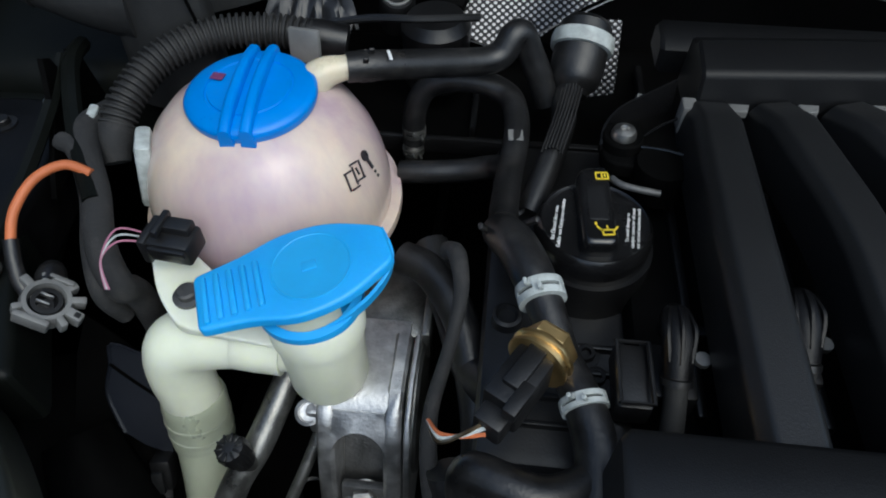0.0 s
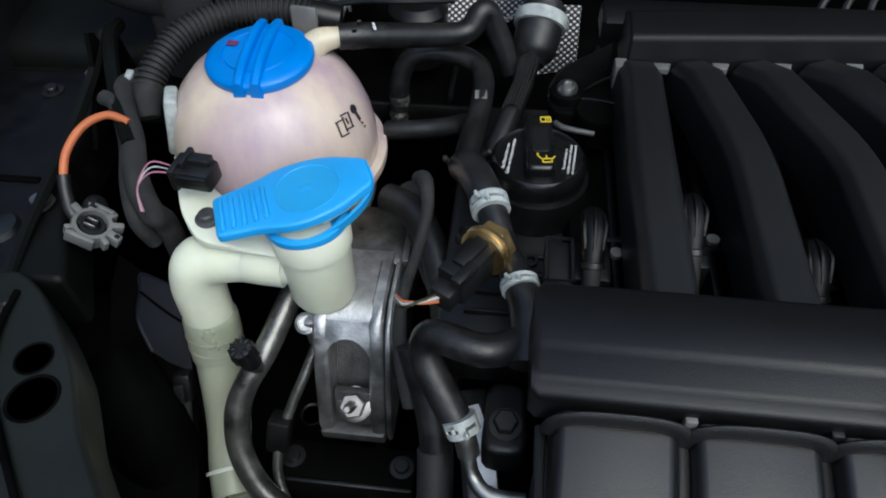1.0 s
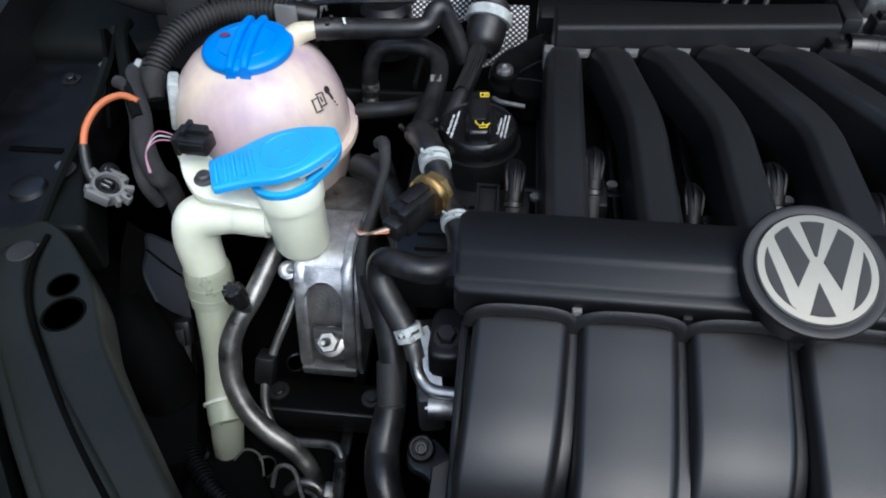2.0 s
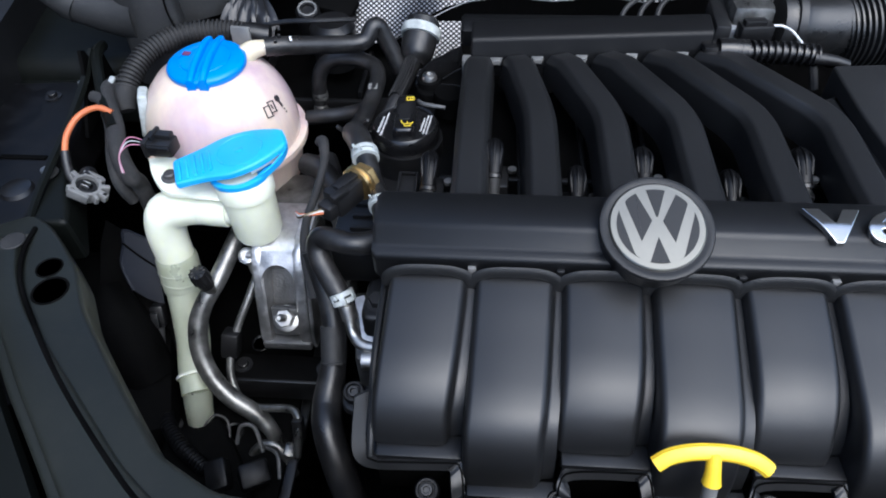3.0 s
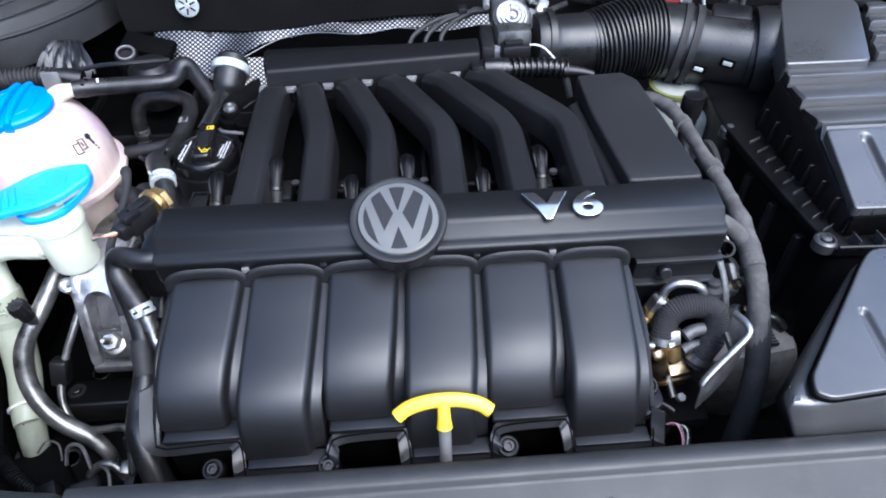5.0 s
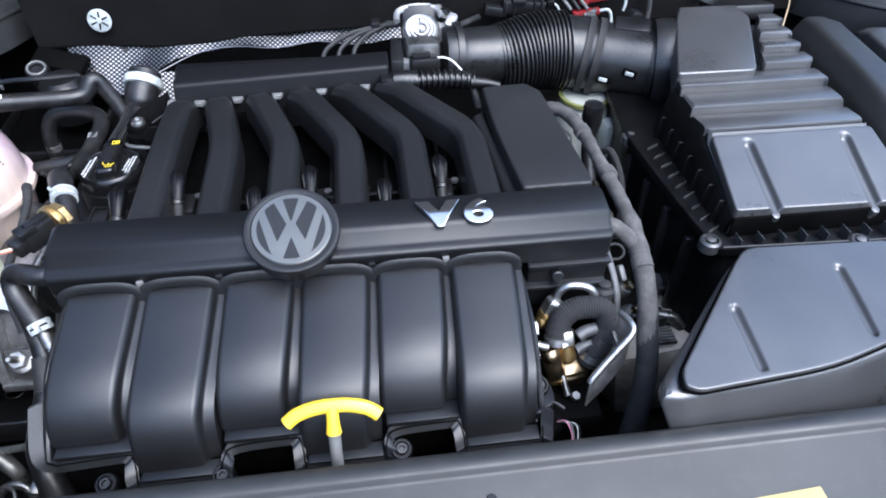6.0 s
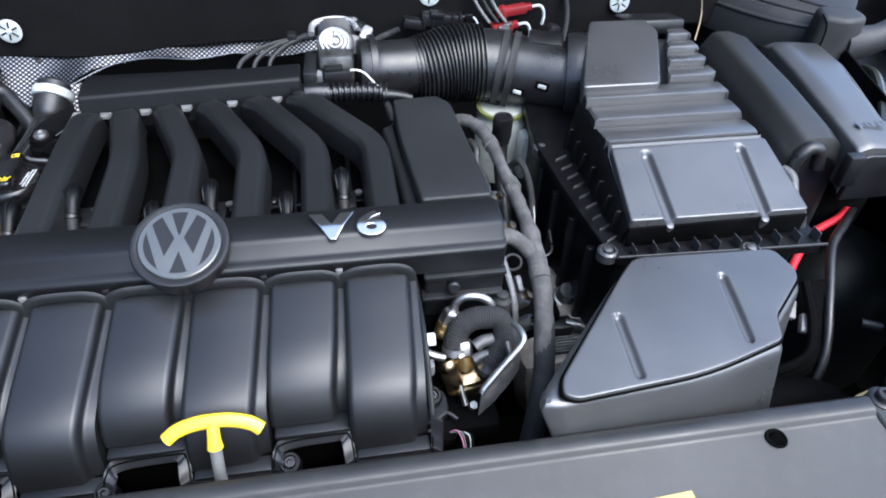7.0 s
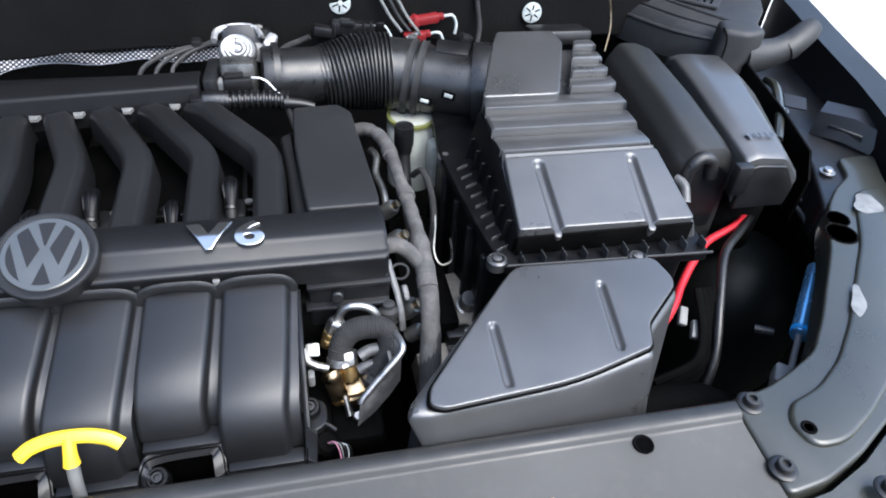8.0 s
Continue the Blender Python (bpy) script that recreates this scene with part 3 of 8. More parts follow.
# ---- engine cover ----
cover = thing("engine_cover", "matt black engine cover with six intake runners and chrome badge", "engine cover", (0.3, 0.05, 0.75))
prof = [(0.117, 0.838), (0.1175, 0.876), (0.1165, 0.8800), (0.1135, 0.8820), (0.0830, 0.8808), (0.0800, 0.8797), (0.0780, 0.8775), (0.0712, 0.8690), (0.0696, 0.8676), (0.0675, 0.8670), (0.0635, 0.8662), (0.0615, 0.8650), (0.0607, 0.8630), (0.0610, 0.8600), (0.0640, 0.838)]
part("cross_bar", bar(prof, 0.056, 0.546, ends=0.004), M_COVER, cover, angle=40)
part("bar_end", box((0.5085, 0.0845, 0.810), (0.077, 0.043, 0.062), 0.004), M_COVER, cover)
part("bar_end_ledge", box((0.5085, 0.0795, 0.8345), (0.079, 0.042, 0.0045), 0.0016), M_RUN, cover)
part("bar_end_ledge", box((0.5065, 0.0775, 0.8100), (0.079, 0.044, 0.0045), 0.0016), M_RUN, cover)
part("end_stud", lathe([(0.0058, 0), (0.0058, 0.009), (0.0045, 0.0105), (0, 0.0105)], pose(0.4965, 0.0635, 0.8225, 75), 18), M_RUN, cover)

PITCH, X0 = 0.0653, 0.066
for i in range(6):
    xa = X0 + PITCH * i
    long = i % 2 == 1
    xc = xa + PITCH / 2
    if long:
        path = [(0.064, 0.8530), (0.040, 0.8475), (0.016, 0.8412), (-0.008, 0.8350), (-0.030, 0.8285), (-0.046, 0.8205), (-0.058, 0.8070), (-0.0655, 0.7900), (-0.0695, 0.768)]
    else:
        path = [(0.064, 0.8530), (0.040, 0.8475), (0.016, 0.8412), (-0.004, 0.8355), (-0.020, 0.8285), (-0.033, 0.8185), (-0.042, 0.8070), (-0.0475, 0.7960), (-0.0495, 0.787)]
    line = spline([(0, y, z) for y, z in path], 4)
    rings = []
    for k, p in enumerate(line):
        u = k / (len(line) - 1)
        t = (line[min(k + 1, len(line) - 1)] - line[max(k - 1, 0)]).normalized()
        nrm = Vector((0, -t.z, t.y))
        if nrm.z < -0.2:
            nrm = -nrm
        nrm = Vector((0, t.z, -t.y)) if t.y < 0 else nrm
        lo, hi = xa + 0.0035 - 0.0055 * min(1.0, 1.5 * u), xa + 0.0590 - 0.0090 * min(1.0, 1.4 * u)
        nxt = lo + PITCH
        half = (hi + 0.0015 - lo) / 2
        ring = []
        for q in rounded([(lo, -0.0100), (lo + 0.0008, 0.0), (hi + 0.0015, 0.0), (hi + 0.0040, -0.0080), (nxt - 0.0002, -0.0092)], [0, 0.0048, 0.0062, 0.0022, 0], 7):
            c = max(-1.0, min(1.0, (q.x - lo - half) / half))
            w = p + nrm * (q.y - 0.0030 * c * c)
            ring.append(Vector((q.x, w.y, w.z)))
        ring += [r - nrm * 0.030 for r in (ring[-1], ring[0])]
        rings.append(ring)
    part("lower_runner", loft(rings), M_RUN, cover, angle=50)
    # the arched collar where the runner meets the cross bar
    arch = [(xc - 0.0310 * math.copysign(abs(math.cos(a)) ** 0.66, math.cos(a)), 0.0565, 0.8390 + 0.0180 * math.sin(a) ** 0.66) for a in (math.pi * k / 12 for k in range(13))]
    part("runner_collar", tube(arch, 0.0054, 10, 3, flat=0.40), M_CAP, cover)
    if 0 < i < 6:
        part("clip_tab", box((xa, 0.0625, 0.852), (0.006, 0.008, 0.010), 0.001), M_GREY if i in (1, 5) else M_COVER, cover)
# bed under the runners, with its rim
bedprof = [(0.06, 0.822), (0.0, 0.816), (-0.02, 0.800), (-0.036, 0.778), (-0.045, 0.752), (-0.045, 0.735), (0.06, 0.735)]
part("runner_bed", bar(bedprof, 0.0645, 0.4595), M_COVER, cover)
for xs in (0.0635, 0.4605):
    part("side_rim", tube([(xs, 0.062, 0.832), (xs, 0.0, 0.823), (xs, -0.028, 0.802), (xs, -0.046, 0.788), (xs, -0.054, 0.780)], 0.0028, 8, 6), M_COVER, cover)
# stepped front lip: a flat rim that runs under the short runners and round the feet of the long ones
lip = [(0.0605, -0.022, 0.812), (0.0590, -0.044, 0.790), (0.0615, -0.053, 0.781), (0.069, -0.0545, 0.7785)]
for i in range(6):
    xa, xb = X0 + PITCH * i, X0 + PITCH * (i + 1)
    if i % 2 == 0:
        lip += [(xa + 0.010, -0.055, 0.7795), (xb - 0.010, -0.055, 0.7830), (xb - 0.0035, -0.0565, 0.7815)]
        part("lip_shelf", box(((xa + xb) / 2, -0.047, 0.7815), (PITCH - 0.004, 0.018, 0.006), 0.0015), M_COVER, cover)
        # skirts here and below are near-black: shade under the lip as colour
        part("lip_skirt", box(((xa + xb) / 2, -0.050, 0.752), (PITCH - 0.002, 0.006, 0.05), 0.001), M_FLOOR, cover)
    else:
        lip += [(xa - 0.0008, -0.064, 0.776), (xa + 0.0006, -0.073, 0.7685), (xa + 0.006, -0.0755, 0.7655), (xb - 0.006, -0.0755, 0.7655), (xb - 0.0006, -0.073, 0.7685), (xb + 0.0008, -0.064, 0.776)]
        part("lip_shelf", box(((xa + xb) / 2, -0.068, 0.7665), (PITCH - 0.004, 0.014, 0.005), 0.0015), M_COVER, cover)
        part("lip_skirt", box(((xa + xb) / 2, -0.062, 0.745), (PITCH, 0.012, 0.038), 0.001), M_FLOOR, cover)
lip += [(0.4595, -0.056, 0.786)]


def ribbon(pts, width, n=5):
    """A flat rim along the line, its face turned forwards and up."""
    line = spline(pts, n)
    rings = []
    for k, p in enumerate(line):
        t = line[min(k + 1, len(line) - 1)] - line[max(k - 1, 0)]
        o = Vector((t.z, 0, -t.x)).normalized()
        w = o * width * 0.85 + Vector((0, -width * 0.55, 0))
        back = Vector((0, 0.0035, -0.0015))
        rings.append([p - w * 0.1, p + w * 0.9 + back * -0.1, p + w + back * 0.35, p + w + back, p + back])
    return loft(rings)


part("front_lip", ribbon(lip, 0.0105), M_RUN, cover, angle=45)
mid = [Vector(p) + Vector((0, -0.0022, -0.0022)) for p in lip]
part("lip_groove", tube([(p.x, p.y - 0.0006, p.z + 0.0006) for p in mid[2:-1]], 0.0007, 5, 5), M_FLOOR, cover, "fine dark groove")


def cover_bolt(x, y, z, d=(0, -0.35, 1)):
    t = thing("cover_bolt", "black socket screw in a rubber bush on the engine cover", "bolt", (x, y, z), "screws of the engine cover")
    m = aim((x, y, z), d)
    part("bush", lathe([(0, -0.012), (0.0092, -0.012), (0.0092, 0.0), (0.0078, 0.002), (0.0064, 0.002), (0.0060, -0.001), (0, -0.001)], m, 24), M_COIL, t)
    part("screw", lathe([(0.0046, -0.001), (0.0046, 0.003), (0.0040, 0.004), (0.0026, 0.004), (0.0022, 0.001), (0, 0.001)], m, 18), M_DARK, t)


for x, y, z in ((0.105, -0.070, 0.763), (0.197, -0.076, 0.767), (0.340, -0.072, 0.770), (0.463, -0.032, 0.782), (0.039, 0.009, 0.759)):
    cover_bolt(x, y, z)
part("bolt_ear", prism(rounded([(0.028, 0.018), (0.048, 0.022), (0.066, 0.0), (0.066, -0.045), (0.055, -0.03), (0.045, -0.006), (0.03, -0.002)], 0.008), 0.745, 0.752, 0.002), M_COVER, cover)
part("bolt_ear", prism(rounded([(0.455, -0.01), (0.477, -0.018), (0.478, -0.042), (0.455, -0.055)], 0.008), 0.762, 0.770, 0.002), M_COVER, cover)

# upper runners between the cross bar and the rear rail
REAR = (0.127, 0.165, 0.209, 0.2555, 0.306, 0.356)
BARX = (0.1255, 0.1855, 0.2475, 0.3120, 0.3765, 0.4400)



def rail_shift(x):
    """The rear rail slants: how much further back it lies at x."""
    return 0.0865 * (x - 0.12)


for i in range(6):
    back = rail_shift(REAR[i])
    flat = rounded([(REAR[i] - 0.001, 0.350 + back), (REAR[i], 0.3385 + back), (BARX[i], 0.237), (BARX[i], 0.112)], [0, 0, 0.024, 0], 8)[1:]
    flat = [flat[0].lerp(flat[1], u) for u in (0, 0.3)] + flat[1:]
    line = [Vector((q.x, q.y, 0.8790 - 0.0105 * max(0.0, (q.y - back - 0.303) / 0.036) ** 2 - 0.0025 * max(0.0, (0.2 - q.y) / 0.09))) for q in flat]
    rings = []
    for k, p in enumerate(line):
        t = (line[min(k + 1, len(line) - 1)] - line[max(k - 1, 0)])
        t.z = 0
        t.normalize()
        side = Vector((t.y, -t.x, 0))
        w = 0.0146 + 0.0003 * (p.x - 0.1) / 0.3
        o = rounded([(-w - 0.0024, -0.034), (w + 0.0024, -0.034), (w, -0.0068), (w - 0.0050, 0.0), (-w + 0.0050, 0.0), (-w, -0.0068)], [0.001, 0.001, 0.0022, 0.0024, 0.0024, 0.0022], 4)
        rings.append([p + side * q.x + Vector((0, 0, q.y)) for q in o])
    part("upper_runner", loft(rings), M_MATT, cover, angle=45)
prof = [(0.3400, 0.845), (0.3405, 0.8660), (0.3412, 0.8685), (0.3442, 0.8802), (0.3450, 0.8824), (0.3466, 0.8840), (0.3495, 0.8850), (0.3728, 0.8885), (0.3742, 0.8884), (0.3752, 0.8874), (0.3790, 0.8840), (0.3880, 0.8815), (0.392, 0.845)]
tmp = bar(prof, 0.1185, 0.3640, ends=0.002)
for v in tmp.verts:
    v.co.y += rail_shift(v.co.x)
part("rear_rail", tmp, M_RAIL, cover, angle=30)
part("rail_back", bar([(0.402, 0.845), (0.402, 0.862), (0.412, 0.868), (0.43, 0.868), (0.436, 0.862), (0.436, 0.845)], 0.105, 0.36, ends=0.003), M_RAIL, cover)
part("rail_foot", box((0.1145, 0.338, 0.858), (0.009, 0.012, 0.020), 0.0015), M_GREY, cover)
for x in (0.1445, 0.1865, 0.2315, 0.2825, 0.3340):
    y = 0.3365 + rail_shift(x)
    part("rail_tab", prism([(x - 0.0064, y + 0.004), (x + 0.0064, y + 0.004), (x + 0.0040, y - 0.0035), (x - 0.0040, y - 0.0035)], 0.8615, 0.8660, 0.0008), M_GREY, cover, "pale grey clip tab")
# the flat cap piece beside the runners
top = rounded([(0.4695, 0.326), (0.522, 0.330), (0.536, 0.312), (0.547, 0.146), (0.546, 0.132), (0.476, 0.131), (0.4725, 0.180), (0.468, 0.252)], [0.004, 0.004, 0.006, 0.003, 0.004, 0.004, 0.02, 0.02], 4)
part("side_cap", prism(top, 0.825, 0.8725, 0.003), M_CAP, cover)
part("side_cap_flank", prism(rounded([(0.452, 0.29), (0.470, 0.30), (0.476, 0.19), (0.478, 0.125), (0.462, 0.125), (0.458, 0.22)], 0.006), 0.80, 0.858, 0.006), M_RUN, cover)
# engine below, seen dark between the runners
head = thing("cylinder_head", "black cylinder head cover under the intake runners", "engine", (0.29, 0.215, 0.72))
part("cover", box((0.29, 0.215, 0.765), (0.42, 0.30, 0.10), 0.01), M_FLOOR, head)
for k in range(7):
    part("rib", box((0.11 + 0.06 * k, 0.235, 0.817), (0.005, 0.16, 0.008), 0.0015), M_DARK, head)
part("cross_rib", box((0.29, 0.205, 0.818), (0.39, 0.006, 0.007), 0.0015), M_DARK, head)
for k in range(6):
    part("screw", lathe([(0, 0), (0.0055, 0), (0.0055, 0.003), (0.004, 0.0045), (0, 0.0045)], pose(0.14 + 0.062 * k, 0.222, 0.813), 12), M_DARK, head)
solo("engine_block", box((0.29, 0.13, 0.56), (0.44, 0.34, 0.34), 0.02), M_FLOOR, "grimy engine block below the cover, blackened for shade", "engine")

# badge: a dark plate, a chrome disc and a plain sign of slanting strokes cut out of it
B = pose(0.262, 0.0775, 0.8865, 21, 0, 0)
badge = part("badge_plate", lathe([(0.0, -0.02), (0.038, -0.02), (0.0405, -0.004), (0.0412, 0.0005), (0.0402, 0.0022), (0.0375, 0.0028), (0.0355, 0.0020), (0.0345, 0.0020), (0, 0.0020)], B, 64), M_COVER, cover)
part("badge_disc", lathe([(0, 0.0022), (0.0340, 0.0022), (0.0340, 0.0034), (0.0330, 0.0042), (0, 0.0042)], B, 64), M_CHROME, badge, "brushed chrome disc")


def stroke_holes():
    """The dark fields between the strokes: slanted quads clipped to the disc."""
    R = 0.0288

    def clip(poly):
        out = []
        for i in range(len(poly)):
            a, b = Vector(poly[i]), Vector(poly[(i + 1) % len(poly)])
            for j in range(12):
                p = a.lerp(b, j / 12)
                out.append(p if p.length <= R else p.normalized() * R)
        return out
    quads = []
    # between the two arms at the top
    quads.append([(-0.30, 1.2), (0.30, 1.2), (0.02, 0.24), (-0.02, 0.24)])
    for s in (1, -1):
        # beside the upper arms
        quads.append([(s * 0.55, 0.99), (s * 0.82, 0.78), (s * 0.40, -0.42), (s * 0.13, 0.13)])
        # outer fields
        quads.append([(s * 0.93, 0.40), (s * 1.3, 0.0), (s * 0.95, -0.80), (s * 0.53, -0.95)])
    # under the middle
    quads.append([(0.0, -0.30), (0.30, -1.15), (-0.30, -1.15)])
    quads = [[(x * 0.0292, y * 0.0292) for x, y in q] for q in quads]
    tmp = bmesh.new()
    for q in quads:
        P = clip(q)
        vs = [tmp.verts.new((p.x, p.y, 0.0046)) for p in P]
        lo = [tmp.verts.new((p.x, p.y, 0.0036)) for p in P]
        bmesh.ops.remove_doubles(tmp, verts=vs, dist=1e-9)
        try:
            tmp.faces.new(vs)
        except ValueError:
            pass
        for i in range(len(vs)):
            try:
                tmp.faces.new((vs[i - 1], vs[i], lo[i], lo[i - 1]))
            except ValueError:
                pass
    bmesh.ops.transform(tmp, matrix=B, verts=tmp.verts)
    return tmp


part("badge_field", stroke_holes(), M_COVER, badge, "black sunk fields of the sign", angle=20)


def bent_letter(body, x, wide, bold):
    """A chrome letter: its upper half lies flat on the bar, its lower half follows the falling edge."""
    tmp = text_mesh(body, 0.0355, pose(x, 0.0865, 0.8845, 3) @ Matrix.Diagonal((wide, 1, 1, 1)), 0.0018, bold=bold, bevel=0.0006)
    for y in (0.091, 0.0885, 0.086, 0.0835):
        bmesh.ops.bisect_plane(tmp, geom=tmp.verts[:] + tmp.edges[:] + tmp.faces[:], plane_co=(0, y, 0), plane_no=(0, 1, 0))
    for v in tmp.verts:
        d = max(0.0, 0.091 - v.co.y)
        v.co.z -= 20.0 * d * d if d < 0.0075 else 0.001125 + 0.30 * (d - 0.0075)
    return tmp


part("letter", bent_letter("V", 0.3895, 1.42, 0.0017), M_SATIN, cover, "chrome letter V", angle=25)
part("letter", bent_letter("6", 0.4240, 1.5, 0.0006), M_SATIN, cover, "chrome figure 6", angle=25)

# ---- dipstick ----
dip = thing("dipstick", "bright yellow plastic dipstick handle in a grey tube", "dipstick", (0.289, -0.10, 0.70))
arc = [(0.2535, -0.0690, 0.8190), (0.262, -0.0655, 0.8240), (0.275, -0.0635, 0.8275), (0.289, -0.0630, 0.8285), (0.303, -0.0635, 0.8275), (0.316, -0.0655, 0.8240), (0.3245, -0.0690, 0.8190)]
part("handle", tube(arc, 0.0054, 8, 6, flat=0.66, flatdir=(0, -0.55, 0.85)), M_YELL, dip)
part("stem", tube([(0.289, -0.0635, 0.828), (0.289, -0.0715, 0.818), (0.289, -0.0755, 0.811)], [0.0045, 0.0050, 0.0062], 14, 4), M_YELL, dip)
part("tube", tube([(0.289, -0.0755, 0.811), (0.289, -0.088, 0.775), (0.289, -0.10, 0.70)], 0.0048, 12, 4), M_GREY, dip)

# ---- left side: coolant tank, washer filler, hoses, engine mount ----
def hose(name, label, pts, r, m=None, category="hose", group="", **kw):
    return solo(name, tube(pts, r, **kw), m or M_RUB, label, category, group=group)


def clamp(p, d, r, label="white painted spring clamp round a black hose", m=None, w=0.0050):
    t = thing("hose_clamp", label, "hose clamp", p, "spring clamps on the coolant hoses")
    A = aim(p, d)
    q = w * 0.40
    for z in (-w + q, w - q):
        part("band", lathe([(r, z - q), (r + 0.0012, z - q), (r + 0.0012, z + q), (r, z + q)], A, 28), m or M_CLAMP, t)
    for k in range(5):
        part("bridge", _on(A @ pose(0, 0, 0, 0, 0, 72 * k + 20), box((0, r + 0.0006, 0), (0.0045, 0.0012, w * 1.6), 0.0003, seg=1)), m or M_CLAMP, t)
    for s in (-1, 1):
        part("ear", _on(A @ pose(0, 0, 0, 0, 0, 25), box((s * 0.0032, r + 0.0026, s * w * 0.45), (0.0020, 0.0055, w * 0.7), 0.0006)), m or M_CLAMP, t)
    return t


def _on(m, bm):
    bmesh.ops.transform(bm, matrix=m, verts=bm.verts)
    return bm


TX, TY = -0.152, 0.318
tank = thing("coolant_tank", "milky translucent coolant tank with pink coolant and blue cap", "coolant tank", (TX, TY, 0.69))
bodyp = [(0.0, 0.688), (0.045, 0.690), (0.064, 0.705), (0.0755, 0.735), (0.0800, 0.766), (0.0815, 0.774), (0.0845, 0.7755), (0.0850, 0.778), (0.0845, 0.7805), (0.0815, 0.782), (0.0812, 0.800), (0.0785, 0.815), (0.0735, 0.830), (0.0655, 0.845), (0.0545, 0.857), (0.0435, 0.8635), (0.0385, 0.8655), (0.0365, 0.868), (0, 0.868)]
part("body", lathe(bodyp, pose(TX, TY, 0), 72), M_TANK, tank)
part("seam_rim", lathe([(0.0845, 0.7735), (0.0885, 0.7745), (0.0890, 0.778), (0.0885, 0.7815), (0.0845, 0.7825)], pose(TX, TY, 0), 72), M_TANK, tank)
part("spout", tube([(-0.128, 0.334, 0.852), (-0.114, 0.342, 0.8675), (-0.100, 0.348, 0.870), (-0.088, 0.352, 0.869)], [0.015, 0.0105, 0.0080, 0.0080], 18, 6), M_SPOUT, tank)
part("bracket", box((-0.132, 0.376, 0.866), (0.022, 0.005, 0.024), 0.002, (-8, 0, -8)), M_GREY, tank, "pale grey mounting tab")
part("bracket", box((-0.222, 0.292, 0.825), (0.010, 0.024, 0.05), 0.003, (0, 12, 20)), M_CLAMP, tank, "pale grey mounting tab")
C = pose(TX + 0.002, TY - 0.002, 0.8712, 2, -1, 0)
cap = part("cap", lathe([(0.0, -0.006), (0.0390, -0.006), (0.0400, -0.003), (0.0402, 0.0002), (0.0392, 0.0018), (0.0360, 0.0030), (0.0272, 0.0044), (0.0268, 0.0036), (0.0255, 0.0036), (0.0250, 0.0046), (0, 0.0058)], C, 72), M_BLUE, tank, "blue screw cap")
for s in (-1, 1):
    A = C @ pose(0, 0, 0, 0, 0, 3.6)
    ring = []
    for k in range(13):
        v = -0.0412 + 0.0824 * k / 12
        h = 0.0046 + 0.0066 * (1 - (abs(v) / 0.043) ** 2.4)
        o = rounded([(-0.0044, -0.007), (0.0044, -0.007), (0.0032, h), (-0.0032, h)], [0, 0, 0.0026, 0.0026], 4)
        ring.append([A @ Vector((s * 0.0062 + q.x, v, q.y)) for q in o])
    part("grip_ridge", loft(ring), M_BLUE, cap)
part("symbol", _on(C @ pose(-0.021, 0.006, 0.0062, 0, 0, -10), box((0, 0, 0), (0.008, 0.006, 0.0006), 0.0001, seg=1)), M_INKR, cap, "small dark red warning mark")


def on_tank(az, z, r):
    a = radians(az)
    return pose(TX + r * math.cos(a), TY + r * math.sin(a), z, 0, 0, az + 90) @ pose(0, 0, 0, 62, 0, 0)


A = on_tank(-23, 0.8335, 0.0728) @ Matrix.Scale(0.85, 4)
bm = None
for q in (((-0.0085, 0), (0.0014, 0.014)), ((0.0002, 0), (0.0014, 0.014)), ((0.0085, 0), (0.0014, 0.014))):
    bm = box((q[0][0], 0, 0), (q[1][0], q[1][1], 0.0008), 0.0001, (0, 0, -12), bm=bm, seg=1)
for x in (-0.0043, 0.0043):
    for y in (-0.0068, 0.0068):
        bm = box((x, y + (0.001 if x > 0 else -0.001), 0), (0.0085, 0.0013, 0.0008), 0.0001, (0, 0, -12), bm=bm, seg=1)
bm = box((0.0043, 0.001, 0), (0.0016, 0.006, 0.0008), 0.0001, bm=bm, seg=1)
part("book_symbol", _on(A, bm), M_INKD, tank, "dark printed booklet sign")
A = on_tank(-10, 0.833, 0.0731) @ Matrix.Scale(0.85, 4)
bm = lathe([(0.0042, -0.0004), (0.0042, 0.0004), (0.0028, 0.0004), (0.0028, -0.0004)], pose(0, 0.004, 0), 16)
bm = box((0, -0.003, 0), (0.003, 0.010, 0.0008), 0.0001, bm=bm, seg=1)
for k in range(2):
    bm = box((0, -0.0115 - 0.004 * k, 0), (0.002, 0.002, 0.0008), 0.0001, bm=bm, seg=1)
part("print_mark", _on(A, bm), M_INKD, tank, "dark printed marks")

# washer filler
wash = thing("washer_filler", "cream plastic washer filler neck with a light blue flip cap", "filler neck", (-0.095, 0.20, 0.74))
WX, WY = -0.0925, 0.2005
part("neck", lathe([(0, 0.7415), (0.016, 0.742), (0.0225, 0.7455), (0.0245, 0.751), (0.0255, 0.80), (0.0275, 0.802), (0.0278, 0.819), (0.0262, 0.822), (0, 0.822)], pose(WX, WY, 0), 40), M_NECK, wash)
part("elbow_pipe", tube([(WX - 0.015, WY, 0.776), (-0.138, 0.200, 0.777), (-0.164, 0.199, 0.777), (-0.1825, 0.198, 0.769), (-0.190, 0.196, 0.745), (-0.1905, 0.193, 0.71), (-0.1895, 0.188, 0.688)], [0.0160, 0.0168, 0.0192, 0.0205, 0.0203, 0.0195, 0.0195], 22, 8), M_NECK, wash)
part("collar", tube([(-0.150, 0.1995, 0.777), (-0.132, 0.200, 0.777), (-0.116, 0.200, 0.776)], [0.0168, 0.0186, 0.0186], 22, 4), M_NECK, wash)
